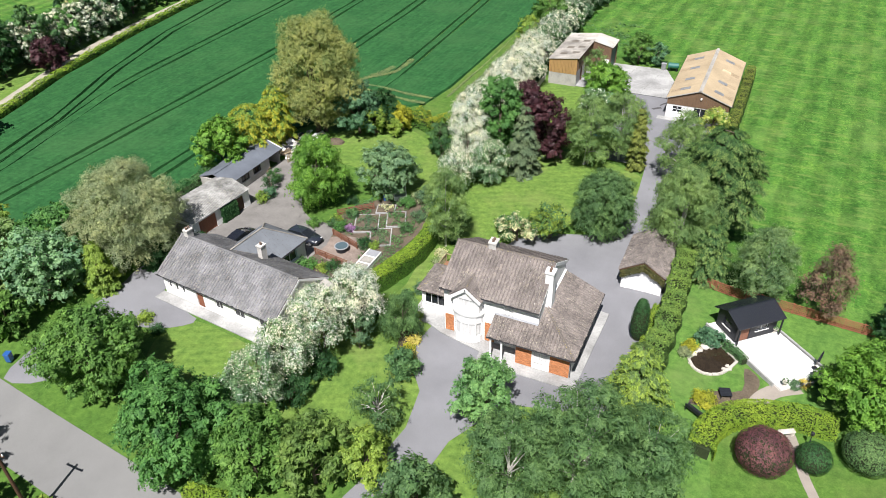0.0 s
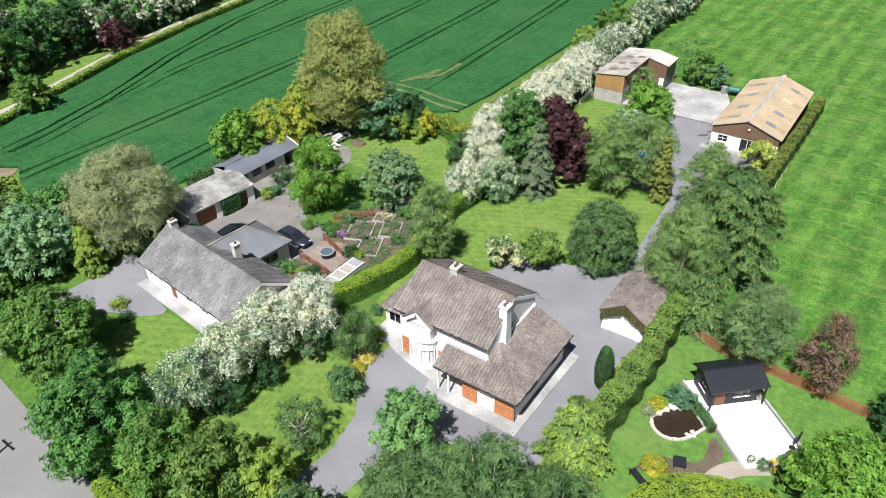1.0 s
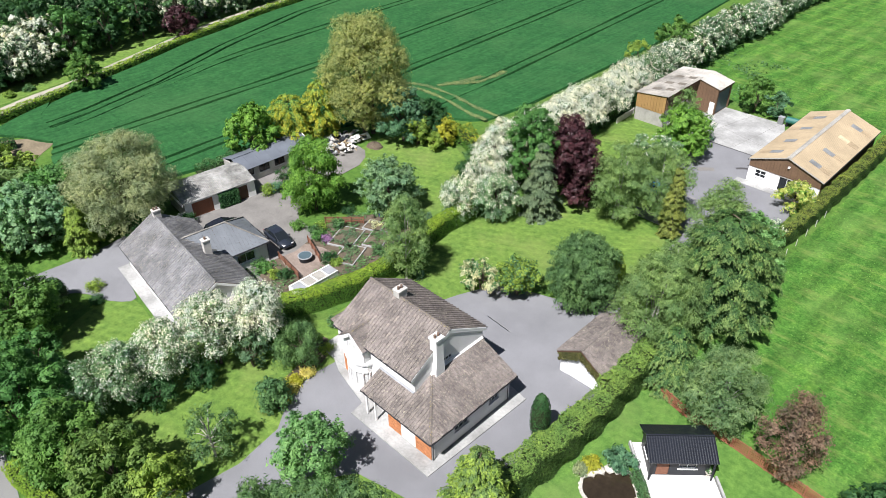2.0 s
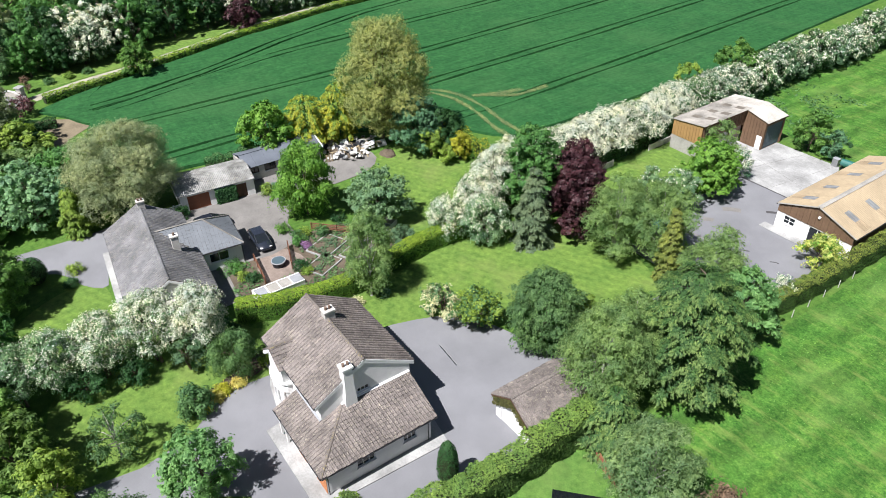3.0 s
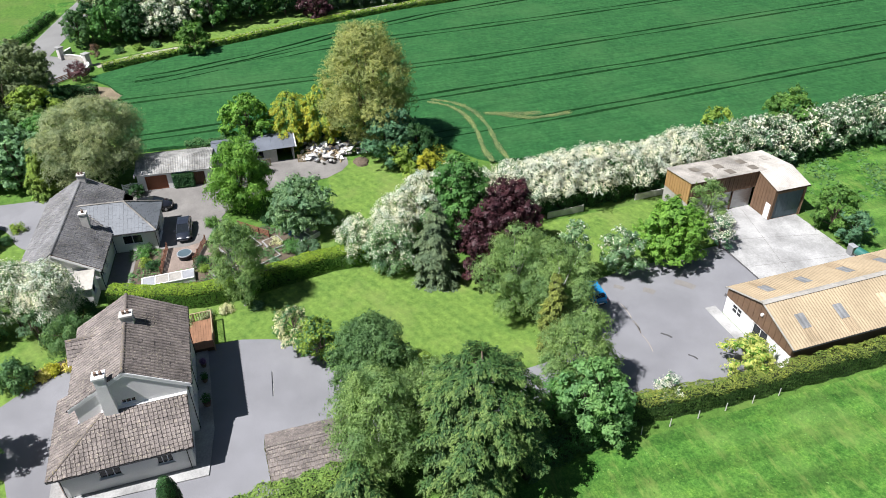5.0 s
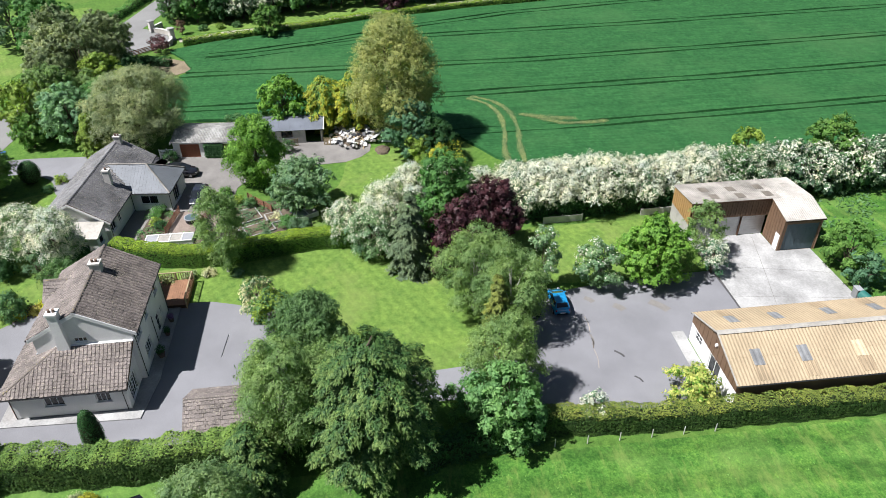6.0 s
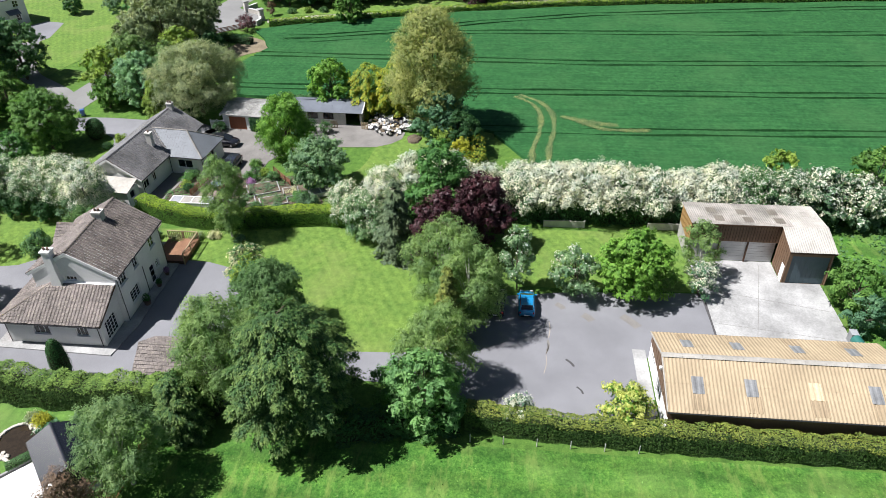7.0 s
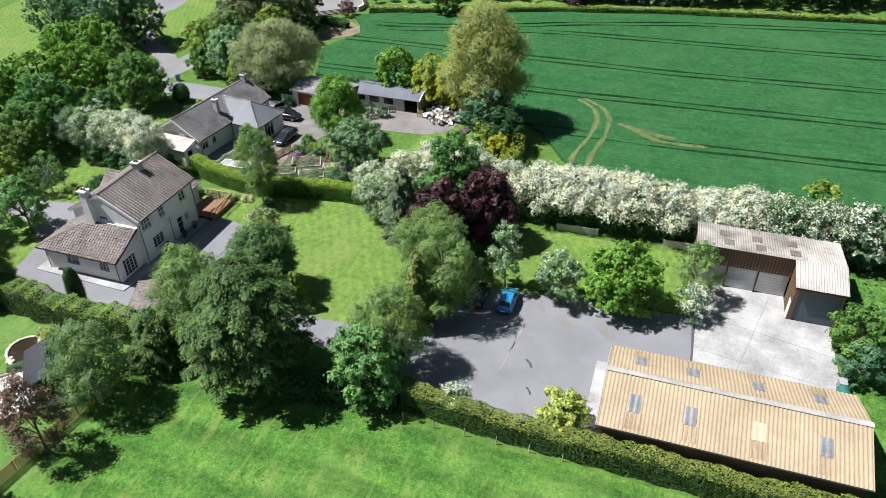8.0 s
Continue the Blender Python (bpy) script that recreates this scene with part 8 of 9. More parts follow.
for x, y in ((10.35, 54.2), (12.75, 56.4), (13.35, 57.3), (9.05, 61.4)):
    urn(x, y)


def parasol(x, y, z):
    t = thing("parasol", pose(x, y, z), "closed dark garden parasol on a base", "parasol")
    part("base", tube(bmesh.new(), [(0, 0, 0), (0, 0, 0.08)], [0.28, 0.24], 12), M["black"], t)
    part("pole", tube(bmesh.new(), [(0, 0, 0.08), (0.25, 0.1, 2.1)], [0.025, 0.02], 6), M["wood_dark"], t)
    part("canopy", tube(bmesh.new(), [(0.1, 0.04, 0.85), (0.14, 0.055, 1.1), (0.24, 0.095, 2.0), (0.25, 0.1, 2.15)], [0.14, 0.12, 0.07, 0.01], 9), M["black"], t)


parasol(12.75, 57.7, 0.3)


def bench(x, y, rz, label):
    t = thing("bench", pose(x, y, 0.03, 0, 0, rz), label, "bench")
    for k in range(5):
        part("seat_slat", boxes((-0.8, 0.8, -0.3 + k * 0.12, -0.21 + k * 0.12, 0.42, 0.45)), M["black"], t)
    for k in range(4):
        part("back_slat", boxes((-0.8, 0.8, 0.3 + k * 0.03, 0.33 + k * 0.03, 0.52 + k * 0.12, 0.61 + k * 0.12)), M["black"], t)
    for s in (-0.75, 0.75):
        part("leg", boxes((s - 0.03, s + 0.03, -0.3, -0.24, 0, 0.42)), M["black"], t)
        part("leg", boxes((s - 0.03, s + 0.03, 0.27, 0.33, 0, 0.42)), M["black"], t)
        part("armrest", boxes((s - 0.04, s + 0.04, -0.3, 0.33, 0.62, 0.66)), M["black"], t)
    return t


bench(3.6, 47.9, 150, "black slatted garden bench by the curved hedge")
tb = thing("garden_table", pose(5.7, 51.2, 0.04, 0, 0, 20), "low square black garden table", "table")
for k in range(6):
    part("table_slat", boxes((-0.5, 0.5, -0.5 + k * 0.17, -0.35 + k * 0.17, 0.42, 0.45)), M["black"], tb)
for x in (-0.42, 0.42):
    for y in (-0.42, 0.42):
        part("leg", boxes((x - 0.03, x + 0.03, y - 0.03, y + 0.03, 0, 0.42)), M["black"], tb)
og = thing("stone_bench", pose(10.9, 48.6, 0.04, 0, 0, 30), "grey stone garden seat beside the clipped bushes", "seat")
part("seat", boxes((-0.7, 0.7, -0.25, 0.25, 0.4, 0.5), bevel=0.03), M["stone"], og)
for s in (-0.5, 0.5):
    part("leg", boxes((s - 0.12, s + 0.12, -0.2, 0.2, 0, 0.4)), M["stone"], og)
gl = thing("garden_lamp", pose(12.6, 47.9, 0.03), "dark slender garden lamp by the path", "lamp")
part("post", tube(bmesh.new(), [(0, 0, 0), (0, 0, 1.5)], [0.05, 0.035], 8), M["black"], gl)
part("lantern", tube(bmesh.new(), [(0, 0, 1.5), (0, 0, 1.56), (0, 0, 1.82), (0, 0, 1.92)], [0.06, 0.13, 0.16, 0.02], 8), M["black"], gl)


# ---- kitchen garden of the bungalow ----
def raised_bed(x, y, rz, w, d, label, plants):
    t = thing("raised_bed", pose(x, y, 0.03, 0, 0, rz), label, "garden bed", "raised beds")
    for r in ((-w / 2, w / 2, -d / 2, -d / 2 + 0.14), (-w / 2, w / 2, d / 2 - 0.14, d / 2), (-w / 2, -w / 2 + 0.14, -d / 2 + 0.14, d / 2 - 0.14), (w / 2 - 0.14, w / 2, -d / 2 + 0.14, d / 2 - 0.14)):
        part("edge_board", boxes((*r, 0, 0.2), bevel=0.01), M["concrete"], t)
    part("soil", boxes((-w / 2 + 0.14, w / 2 - 0.14, -d / 2 + 0.14, d / 2 - 0.14, 0, 0.2)), M["soil"], t)
    r2 = np.random.default_rng(int(abs(x * 7 + y)))
    n = int(w * d * 55)
    C = np.stack([r2.uniform(-w / 2 + 0.25, w / 2 - 0.25, n), r2.uniform(-d / 2 + 0.25, d / 2 - 0.25, n), r2.uniform(0.2, 0.5, n)], 1)
    C = C[(np.sin(C[:, 0] * 4 + 1) + np.sin(C[:, 1] * 3)) > -0.5]
    tagged(leaf_object("crop", C, np.tile((0, 0, 1.0), (len(C), 1)), r2.uniform(0.12, 0.3, len(C)), L[plants], t, r2, 0.6), "", "", "", "stuff")


raised_bed(-37.6, 63.0, 25, 3.0, 4.0, "stone-edged vegetable bed with young plants", "grey")
raised_bed(-34.7, 65.2, 25, 2.4, 3.4, "stone-edged bed of dark soil", "mid")
raised_bed(-34.6, 61.0, 25, 2.6, 3.6, "stone-edged vegetable bed with seedlings", "grey")
raised_bed(-37.0, 66.8, 20, 2.4, 2.0, "stone-edged bed with pale flowers", "cream")


def tub(x, y):
    t = thing("water_tub", pose(x, y, 0.04), "round dark water tub with grey rim on gravel", "tub")
    bm = bmesh.new()
    for r0, r1, z0, z1 in ((0.95, 1.05, 0, 0.6), ):
        tube(bm, [(0, 0, 0), (0, 0, 0.62)], [0.68, 0.78], 24)
    part("side", bm, M["black"], t)
    part("rim", tube(bmesh.new(), [(0, 0, 0.6), (0, 0, 0.68)], [0.84, 0.82], 24), M["lead"], t)
    part("water", tube(bmesh.new(), [(0, 0, 0.66), (0, 0, 0.686)], [0.72, 0.72], 24), M["door_steel"], t)


tub(-37.5, 57.0)
sheet("gravel_patch", [(-40.5, 55.4), (-35.2, 54.7), (-35, 57.8), (-36, 60), (-40, 59)], 0.042, M["patio"], "brown stained paving beside the water tub", "gravel", round_it=2)


def low_fence(a, b, h=0.9, label="red-brown slatted garden fence"):
    t = thing("garden_fence", pose(*a, 0), label, "fence", "kitchen garden fences")
    d = Vector((b[0] - a[0], b[1] - a[1], 0))
    m = Matrix.Rotation(math.atan2(d.y, d.x), 4, "Z")
    ln = d.length
    n = max(2, round(ln / 1.5))
    for k in range(n + 1):
        x = ln * k / n
        part("post", boxes((x - 0.05, x + 0.05, -0.05, 0.05, 0, h + 0.1), m=m), M["wood_red"], t)
    for k in range(4):
        part("slat", boxes((0, ln, 0.05, 0.08, 0.12 + k * h / 4, 0.12 + k * h / 4 + h * 0.15), m=m), M["wood_red"], t)


low_fence((-39.9, 55.1), (-35.2, 54.4))
low_fence((-40.1, 59.3), (-36.0, 57.9))
low_fence((-41.9, 63.2), (-38.5, 66.4))


def cold_frame(x, y, rz, w, d, label):
    t = thing("cold_frame", pose(x, y, 0.03, 0, 0, rz), label, "cold frame")
    part("base", boxes((-w / 2, w / 2, -d / 2, d / 2, 0, 0.5)), M["render_white"], t)
    n = max(2, round(d / 1.3))
    for k in range(n):
        y0 = -d / 2 + d * k / n
        fr = part("lid", boxes((-w / 2 - 0.03, w / 2 + 0.03, y0 + 0.02, y0 + 0.12, 0.5, 0.58), (-w / 2 - 0.03, -w / 2 + 0.08, y0 + 0.12, y0 + d / n - 0.02, 0.5, 0.58), (w / 2 - 0.08, w / 2 + 0.03, y0 + 0.12, y0 + d / n - 0.02, 0.5, 0.58)), M["pvc"], t)
        part("pane", boxes((-w / 2 + 0.08, w / 2 - 0.08, y0 + 0.12, y0 + d / n - 0.02, 0.52, 0.535)), M["tin_white"] if k % 3 else M["lead"], fr)


cold_frame(-33.5, 55.2, 0, 1.6, 5.4, "long white-framed cold frame beside the hedge")
cold_frame(-37.0, 70.6, 30, 1.6, 2.6, "small pale cold frame under the apple tree")
bt = thing("water_butt", pose(-38.2, 68.9, 0.03), "blue plastic water butt", "barrel")
part("barrel", tube(bmesh.new(), [(0, 0, 0), (0, 0, 0.3), (0, 0, 0.6), (0, 0, 0.9)], [0.27, 0.31, 0.31, 0.27], 14), M["plastic_blue"], bt)
part("lid", tube(bmesh.new(), [(0, 0, 0.9), (0, 0, 0.94)], [0.3, 0.29], 14), M["black"], bt)
bn = thing("wheelie_bin", pose(-57.4, 28.4, 0.05, 0, 0, 20), "dark blue wheelie bin by the road", "bin")
part("tub", boxes((-0.27, 0.27, -0.3, 0.3, 0.08, 0.98), bevel=0.03), M["plastic_blue"], bn)
part("lid", boxes((-0.3, 0.3, -0.33, 0.33, 0.985, 1.06), bevel=0.02), M["plastic_blue"], bn)
for s in (-0.22, 0.22):
    part("wheel", tube(bmesh.new(), [(s - 0.03, 0.28, 0.1), (s + 0.03, 0.28, 0.1)], [0.1, 0.1], 10), M["tyre"], bn)
rng = np.random.default_rng(29)
beds = [(-40.6, 52.9, "mid", 0.9, 1.6), (-39.2, 52.6, "lush", 1.0, 1.5), (-37.6, 52.8, "lime", 0.8, 1.2), (-36.6, 53.6, "dark", 0.9, 1.4), (-41.0, 60.8, "mid", 1.0, 1.8), (-39.8, 60.6, "lush", 1.2, 1.6), (-38.8, 61.0, "purple", 0.6, 1.1),
    (-41.2, 62.0, "lime", 0.9, 1.4), (-40.2, 63.8, "mid", 1.2, 1.8), (-35.6, 58.8, "dark", 1.0, 1.7), (-34.4, 59.0, "lime", 0.7, 1.1), (-32.6, 63.6, "mid", 1.0, 1.5), (-32.2, 66.4, "grey", 1.2, 1.8), (-35.0, 68.6, "lush", 1.4, 2.4), (-34.0, 70.4, "silver", 1.3, 2.2),
    (-41.8, 66.6, "dark", 0.9, 1.5), (-43.4, 60.2, "bright", 1.0, 1.6), (-52.9, 62.4, "lime", 1.4, 1.8), (-52.4, 63.6, "blue", 1.4, 1.8), (-53.6, 65.4, "dark", 2.6, 2.2), (-54.2, 67.4, "mid", 2.0, 1.8), (-49.6, 38.2, "lime", 1.0, 1.6), (-47.2, 37.4, "dark", 0.9, 1.4), (-53.6, 51.6, "dark", 1.6, 2.0),
    (-22.0, 44.2, "flower", 0.7, 1.0), (-22.8, 46.4, "flower", 0.6, 1.2), (-21.4, 43.0, "gold", 0.6, 0.8), (-24.0, 49.6, "lime", 0.7, 1.2), (-26.6, 52.4, "mid", 0.8, 1.4), (-25.9, 58.8, "silver", 0.7, 1.4), (-26.4, 60.6, "cream", 0.7, 1.3), (-26.0, 63.8, "grey", 0.6, 1.2)]
for x, y, lf, h, w in beds:
    blob_bush(x, y, h, w, lf, {"flower": "yellow and white bedding flowers", "purple": "mauve flowering garden clump", "gold": "golden low garden shrub", "lime": "yellow-green low garden shrub", "cream": "cream flowering low garden shrub"}.get(lf, "leafy low garden shrub"), size=0.18, count=6, group="bedding shrubs")


# ---- yard odds and ends ----
def rubble(x, y, r, n, seed):
    r2 = np.random.default_rng(seed)
    for k in range(n):
        a, d = r2.uniform(0, 6.28), r * math.sqrt(r2.uniform(0, 1))
        kind = k % 5
        px, py = x + math.cos(a) * d * 1.3, y + math.sin(a) * d
        z = 0.05 + 0.75 * math.sqrt(max(0.0, 1 - (d / r) ** 2)) * r2.uniform(0.75, 1.25)
        rot = (r2.uniform(-38, 38), r2.uniform(-38, 38), r2.uniform(0, 180))
        if kind == 0:
            nm, lb, mat, dims = "plank", "old timber plank on the scrap heap", "wood_pale", (r2.uniform(0.8, 1.7), 0.18, 0.05)
        elif kind == 1:
            nm, lb, mat, dims = "sheet_scrap", "bent white sheet on the scrap heap", "pvc", (r2.uniform(0.6, 1.6), r2.uniform(0.5, 1.1), 0.03)
        elif kind == 2:
            nm, lb, mat, dims = "crate", "weathered grey crate on the scrap heap", "render_grey" if k % 2 else "steel", (0.55, 0.4, 0.3)
        elif kind == 3:
            nm, lb, mat, dims = "scrap_block", "broken concrete lump on the scrap heap", "block", (0.5, 0.35, 0.3)
        else:
            nm, lb, mat, dims = "scrap_sack", "dark filled sack on the scrap heap", "black" if k % 3 else "render_grey", (0.75, 0.5, 0.3)
        bm = boxes((-dims[0] / 2, dims[0] / 2, -dims[1] / 2, dims[1] / 2, 0, dims[2]), bevel=min(dims) * 0.12)
        ob = part(nm, bm, M[mat], None)
        ob.matrix_basis = pose(px, py, z if kind else max(0.05, z), *rot)
        tagged(ob, lb, "scrap", "scrap heap")


bm = bmesh.new()
bmesh.ops.create_uvsphere(bm, u_segments=18, v_segments=8, radius=1.0)
for v in bm.verts:
    v.co = Vector((v.co.x * 3.4, v.co.y * 2.6, v.co.z * 0.85)) * (1 + 0.12 * math.sin(v.co.x * 7) * math.cos(v.co.y * 6))
md = part("earth_mound", bm, M["soil"], None)
md.matrix_basis = pose(-58.2, 76.6, 0)
tagged(md, "low mound of rubble and earth by the shed", "mound")
rubble(-57.6, 76.4, 3.1, 150, 3)
rubble(-56.8, 80.0, 1.6, 26, 4)
bm = bmesh.new()
bmesh.ops.create_uvsphere(bm, u_segments=14, v_segments=6, radius=1.0)
for v in bm.verts:
    v.co = Vector((v.co.x * 1.3, v.co.y * 1.1, v.co.z * 0.5)) * (1 + 0.15 * math.sin(v.co.x * 9))
md = part("earth_mound", bm, M["soil"], None)
md.matrix_basis = pose(-53.0, 80.6, 0)
tagged(md, "small heap of brown earth on the lawn", "mound")


def pallet_stack(x, y, rz):
    t = thing("pallet", pose(x, y, 0.05, 0, 0, rz), "upright timber pallet leaning by the shed", "pallet")
    for k in range(6):
        part("slat", boxes((-0.5, 0.5, -0.02, 0.0, 0.06 + k * 0.19, 0.16 + k * 0.19)), M["wood_pale"], t)
    for s in (-0.45, 0, 0.45):
        part("bearer", boxes((s - 0.05, s + 0.05, 0.0, 0.09, 0, 1.15)), M["wood_pale"], t)


pallet_stack(-55.7, 72.9, 80)
pallet_stack(-55.9, 68.3, 100)
tk = thing("fuel_tank", pose(-12.4, 127.0, 0.07, 0, 0, 8), "green fuel tank on a frame behind the barn", "tank")
part("drum", tube(bmesh.new(), [(-0.95, 0, 0.95), (-0.85, 0, 0.95), (0.85, 0, 0.95), (0.95, 0, 0.95)], [0.3, 0.5, 0.5, 0.3], 18), M["plastic_green"], tk)
for s in (-0.6, 0.6):
    part("stand", boxes((s - 0.06, s + 0.06, -0.4, 0.4, 0, 0.55)), M["black"], tk)
bx = thing("meter_box", pose(-14.0, 127.0, 0.07), "grey metal box beside the fuel tank", "box")
part("case", boxes((-0.4, 0.4, -0.3, 0.3, 0, 1.1), bevel=0.02), M["steel"], bx)
part("cap", boxes((-0.44, 0.44, -0.34, 0.34, 1.102, 1.16), bevel=0.01), M["lead"], bx)
bwall = thing("boundary_wall", pose(-31.7, 98.6, 0), "low pale concrete panel wall under the blossom hedge", "wall")
for k in (0, 1, 5, 6):
    a = Vector((-0.06 * k * 2.4 * 0.4, k * 2.4, 0))
    b = Vector((-0.06 * (k + 1) * 2.4 * 0.4, (k + 1) * 2.4 - 0.12, 0))
    part("panel", slabwall(a, b, 0, 0.85, Vector((1, 0, 0)), 0.12), M["render_grey"], bwall)
    part("post", boxes((b.x - 0.05, b.x + 0.16, b.y + 0.005, b.y + 0.115, 0, 0.95)), M["render_grey"], bwall)


def fence_post(x, y, h=1.2):
    t = tagged(part("fence_post", tube(bmesh.new(), [(0, 0, 0), (0, 0, h), (0, 0, h + 0.05)], [0.045, 0.04, 0.02], 7), M["render_grey"], None), "weathered round fence post along the hedge", "fence post", "field fence posts")
    t.matrix_basis = pose(x, y, 0)


for k in range(6):
    fence_post(0.8 + 0.015 * k, 92 + k * 2.7, 0.9)

# gateway at the road
for x, y in ((-110.5, 37.2), (-105.2, 42.1)):
    t = thing("gate_pier", pose(x, y, 0, 0, 0, 40), "pale stone gate pier with a flat capstone", "gate pier", "gate piers")
    part("plinth", boxes((-0.56, 0.56, -0.56, 0.56, 0, 0.3), bevel=0.02), M["concrete"], t)
    part("shaft", boxes((-0.46, 0.46, -0.46, 0.46, 0.302, 2.2), bevel=0.02), M["render_grey"], t)
    part("capstone", boxes((-0.62, 0.62, -0.62, 0.62, 2.202, 2.4), bevel=0.04), M["concrete"], t)


def gate_wall(path, label):
    t = thing("gate_wall", pose(*path[0], 0), label, "wall")
    run = [Vector((a - path[0][0], b - path[0][1], 0)) for a, b in path]
    for a, b in zip(run, run[1:]):
        n = (b - a).normalized()
        out = Vector((n.y, -n.x, 0))
        part("masonry", slabwall(a, b - n * 0.01, 0, 0.95, out, 0.25), M["stone"], t)
        part("coping", slabwall(a - out * 0.04, b - n * 0.01 - out * 0.04, 0.952, 1.04, out, 0.33), M["render_white"], t)


gate_wall(smooth_loop([(-110.2, 37.8), (-109.3, 39.6), (-107.9, 41.1), (-105.8, 41.9)], 3, False), "curved pale stone wall between the gate piers")
gate_wall([(-104.5, 42.3), (-103.0, 42.6), (-101.6, 42.3)], "low pale stone wall beside the gate pier")
gate_wall([(-113.8, 38.6), (-112.4, 37.9), (-111.2, 37.3)], "low pale stone wall along the house drive")
low_fence((-99.6, 39.4), (-96.0, 35.4), 1.0, "weathered post and rail fence by the gateway")
low_fence((-101.5, 41.9), (-99.7, 39.5), 1.0, "weathered post and rail fence by the gateway")


# ---- far houses, partly seen ----
def far_house(x, y, rz, w, d, ze, zr, label, storeys, porch=False):
    t = thing("house", pose(x, y, 0, 0, 0, rz), label, "house")
    cs = [(-w / 2, -d / 2), (w / 2, -d / 2), (w / 2, d / 2), (-w / 2, d / 2)]
    for i in range(4):
        a, b = cs[i], cs[(i + 1) % 4]
        ln = math.dist(a, b)
        holes = []
        n = int(ln / 3)
        for s in range(storeys):
            for k in range(n):
                u = ln * (k + 0.5) / n
                holes.append((u - 0.55, u + 0.55, 0.9 + s * 2.7, 2.2 + s * 2.7))
        wall("wall", t, a, b, 0, ze, 0.3, M["render_white"], holes, "", (ln / 2, zr - 0.2) if i % 2 else None)
        for h in holes:
            window(t, a, b, *h, 0.3, 1, 1)
    bm = bmesh.new()
    slab(bm, [(-w / 2 - 0.3, -d / 2 - 0.4, ze), (w / 2 + 0.3, -d / 2 - 0.4, ze), (w / 2 + 0.3, 0, zr), (-w / 2 - 0.3, 0, zr)], 0.15)
    slab(bm, [(-w / 2 - 0.3, d / 2 + 0.4, ze), (w / 2 + 0.3, d / 2 + 0.4, ze), (w / 2 + 0.3, 0, zr), (-w / 2 - 0.3, 0, zr)], 0.15)
    part("roof", bm, M["slate"], t)
    s = math.hypot(d / 2 + 0.4, zr - ze)
    for q in (-1, 1):
        tiles(t, (-w / 2 - 0.3, q * (d / 2 + 0.4), ze), (w / 2 + 0.3, q * (d / 2 + 0.4), ze), (0, -q * (d / 2 + 0.4), zr - ze), [(0, 0), (w + 0.6, 0), (w + 0.6, s), (0, s)], M["slate"], 0.6, 0.5, "roof_tiles", lift=0.02, thick=0.015, seed=int(w * 7) + q)
    caps(t, (-w / 2 - 0.3, 0, zr + 0.04), (w / 2 + 0.3, 0, zr + 0.04), M["slate"], 0.12, 0.8)
    chimney(t, -w / 2 + 0.8, 0, zr - 0.6, zr + 0.9, 0.6, 0.9, M["render_white"], 2)
    if porch:
        for u in (-2.6, 1.6):
            p = part("porch_roof", slab(bmesh.new(), [(u - 1.2, d / 2 + 1.3, 2.6), (u + 1.2, d / 2 + 1.3, 2.6), (u + 1.2, d / 2 + 0.02, 3.3), (u - 1.2, d / 2 + 0.02, 3.3)], 0.1), M["slate"], t, "dark slate porch roof")
            for s in (-1.05, 1.05):
                part("porch_post", boxes((u + s - 0.07, u + s + 0.07, d / 2 + 1.05, d / 2 + 1.19, 0, 2.5)), M["pvc"], t)


far_house(-98.7, -12.4, -34, 11, 8, 5.4, 8.4, "far white two-storey house with dark porch roofs", 2, True)
far_house(-158, 80, -12, 14, 8, 2.8, 5.4, "far white bungalow with grey slate roof", 1)

# weeds and seedlings over the kitchen garden
rng = np.random.default_rng(77)
n = 5200
C = np.stack([rng.uniform(-42, -31.4, n), rng.uniform(51, 71, n), rng.uniform(0.06, 0.3, n)], 1)
C = C[(np.sin(C[:, 0] * 1.7) + np.sin(C[:, 1] * 1.3 + C[:, 0]) > -0.2) & ~((C[:, 0] < -35) & (C[:, 1] > 54.4) & (C[:, 1] < 60))]
tagged(leaf_object("garden_weeds", C, np.tile((0, 0, 1.0), (len(C), 1)), rng.uniform(0.14, 0.4, len(C)), L["mid"], None, rng, 0.7), "low green weeds and seedlings over the beds", "plants", "", "stuff")

# longer tufts in the pasture and along the hedge foot
rng = np.random.default_rng(61)


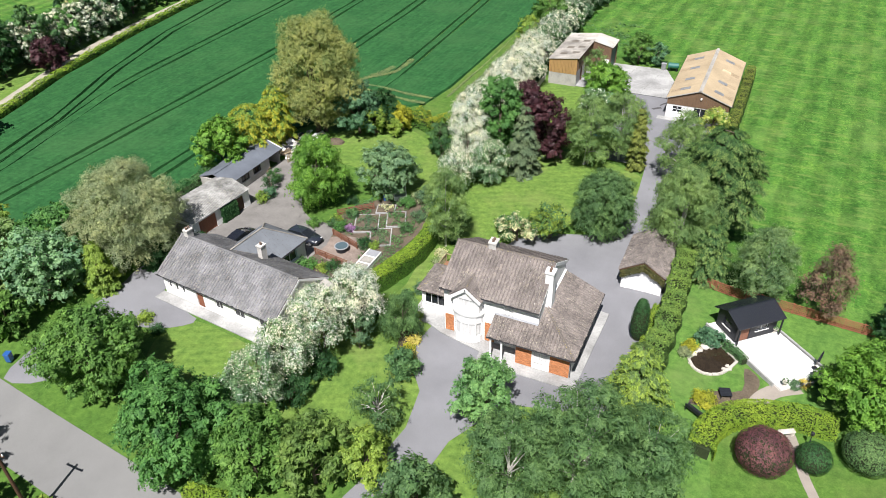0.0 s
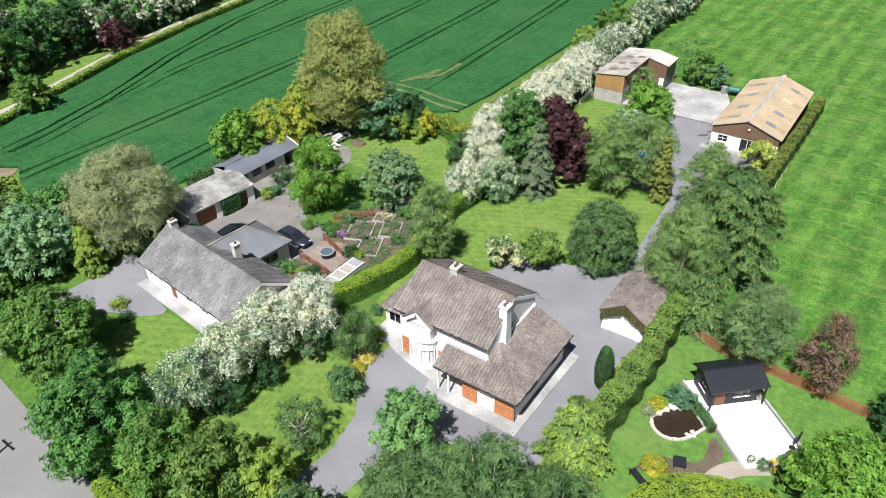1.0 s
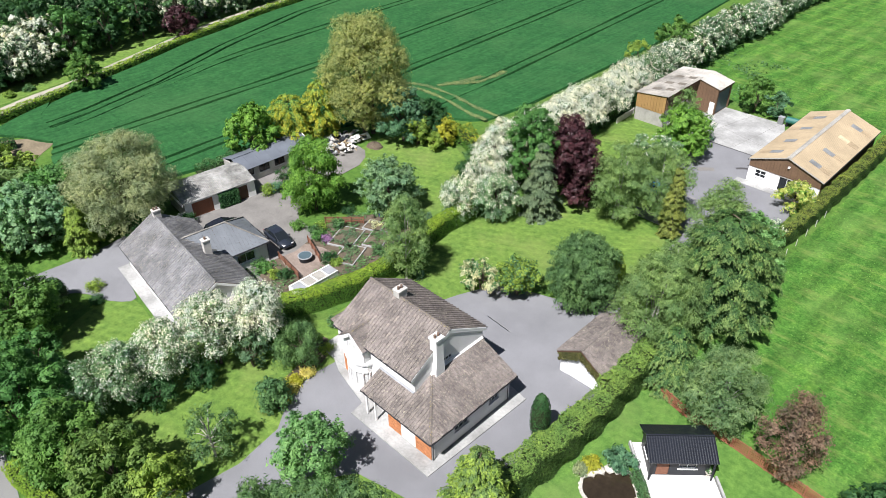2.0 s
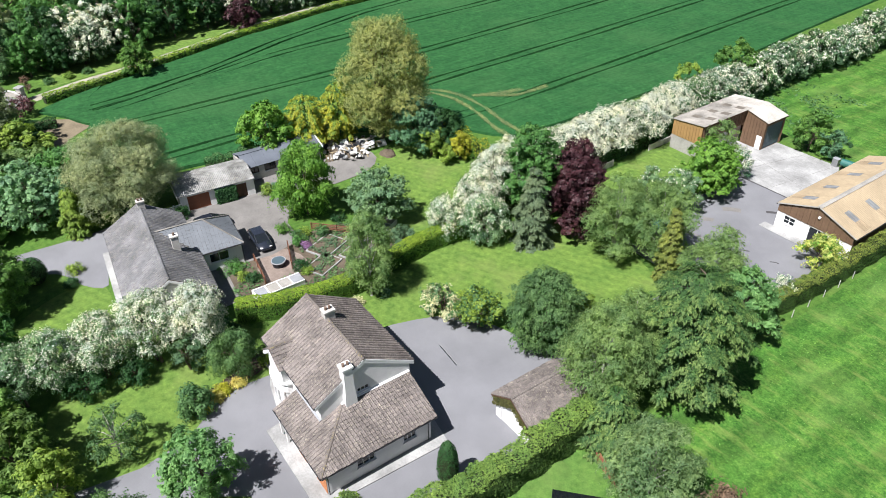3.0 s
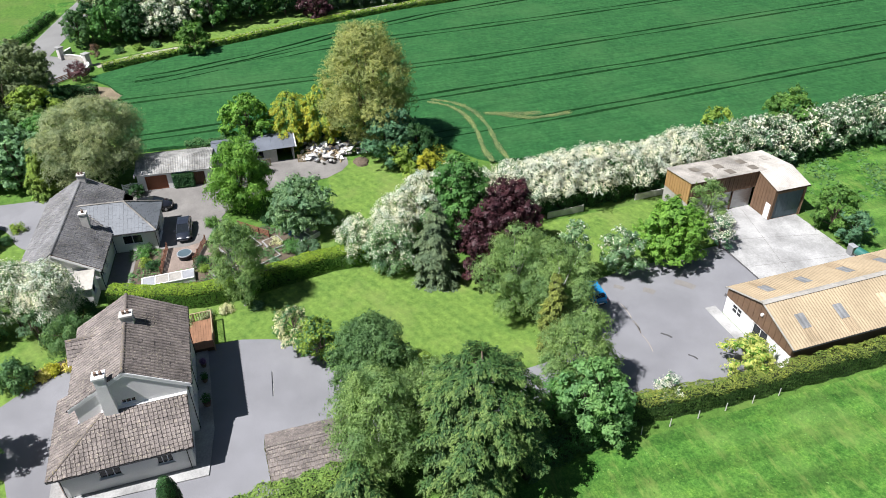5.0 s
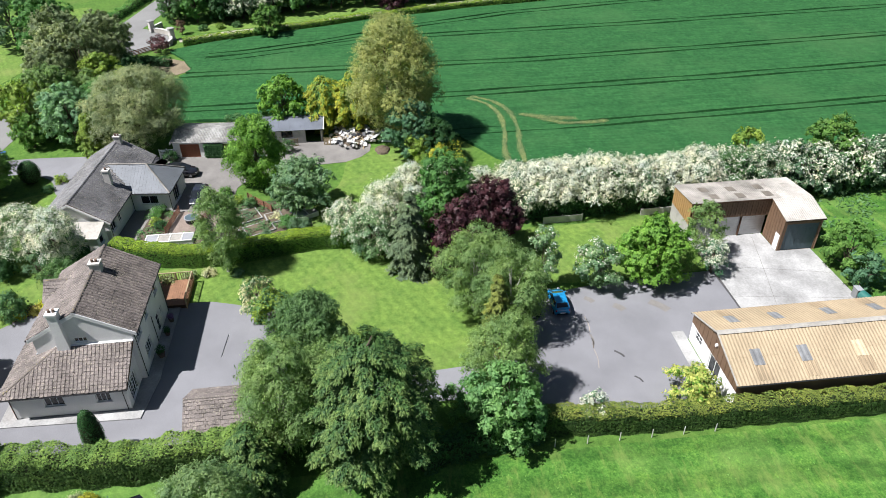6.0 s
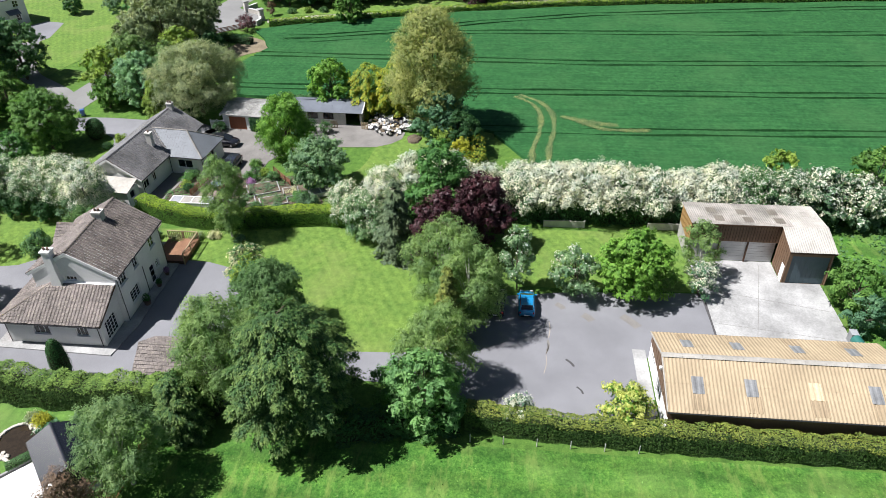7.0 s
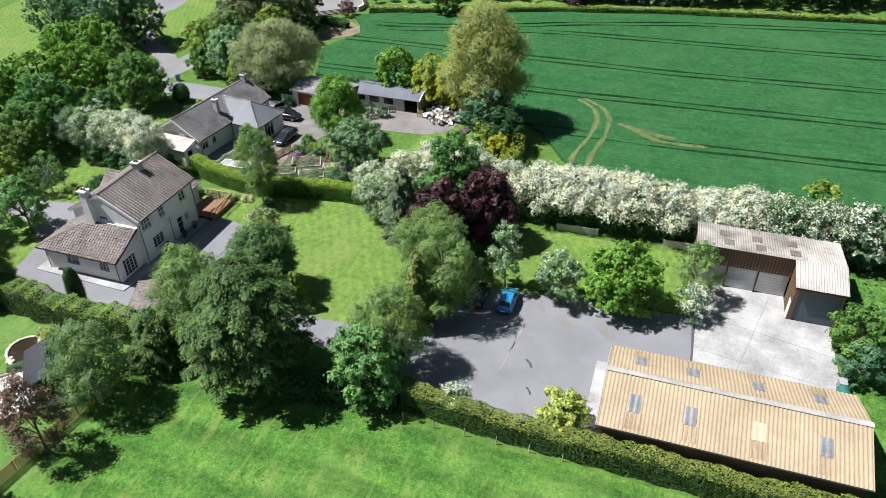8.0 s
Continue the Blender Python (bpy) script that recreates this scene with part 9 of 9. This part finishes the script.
def tufts(name, x0, x1, y0, y1, n, leaf, size, label, near=None):
    C = np.stack([rng.uniform(x0, x1, n), rng.uniform(y0, y1, n), np.full(n, 0.06)], 1)
    keep = np.sin(C[:, 0] * 0.7 + np.sin(C[:, 1] * 0.4) * 2) + np.sin(C[:, 1] * 0.9 + C[:, 0] * 0.3) + rng.normal(0, 0.8, n) > 0.2
    C = C[keep]
    m = len(C)
    N = np.stack([rng.normal(0, 0.5, m), rng.normal(0, 0.5, m), np.full(m, 1.0)], 1)
    S = size * rng.uniform(0.5, 1.4, m)
    C[:, 2] = S * 0.25
    ob = leaf_object(name, C, N, S, L[leaf], None, rng, 0.8)
    tagged(ob, label, "grass", "", "stuff")


tufts("grass_tufts", 2.5, 46, 67.5, 130, 9000, "bright", 0.16, "uneven longer tufts in the green pasture")
tufts("grass_tufts", -36, -22, 128.5, 150, 3000, "mid", 0.4, "rank grass behind the machinery shed")
up_ = thing("utility_pole", pose(-40.65, 17.0, 0), "weathered timber utility pole by the road", "utility pole")
part("shaft", tube(bmesh.new(), [(0, 0, 0), (0, 0, 4), (0, 0, 8.2)], [0.15, 0.13, 0.1], 9), M["wood_dark"], up_)
part("crossarm", boxes((-0.9, 0.9, -0.06, 0.06, 7.7, 7.82)), M["wood_dark"], up_)
for x in (-0.8, 0.8):
    part("insulator", tube(bmesh.new(), [(x, 0, 7.82), (x, 0, 7.95), (x, 0, 8.0)], [0.05, 0.06, 0.03], 8), M["pvc"], up_)


# ---- joints in the concrete apron, a white gate and a clipped bush ----
for a, b in (((-25.6, 121.6), (-10.6, 117.6)), ((-20.9, 115.3), (-18.2, 126.8)), ((-15.6, 115.3), (-13.9, 126.6))):
    m = ((a[0] + b[0]) / 2, (a[1] + b[1]) / 2 + 0.05)
    sheet("expansion_joint", ribbon([a, m, b], 0.035), 0.075, M["old_tarmac"], "narrow dark joint between concrete bays", "joint", thick=0.04)
wg = thing("garden_gate", pose(-54.5, 50.0, 0.05, 0, 0, 92), "white slatted garden gate beside the old garage", "gate")
for x in (0.0, 1.0, 2.0):
    part("post", boxes((x - 0.06, x + 0.06, -0.06, 0.06, 0, 1.5), bevel=0.01), M["pvc"], wg)
for k in range(6):
    part("slat", boxes((0.065, 0.935, -0.02, 0.02, 0.12 + k * 0.22, 0.26 + k * 0.22)), M["pvc"], wg)
    part("slat", boxes((1.065, 1.935, -0.02, 0.02, 0.12 + k * 0.22, 0.26 + k * 0.22)), M["pvc"], wg)
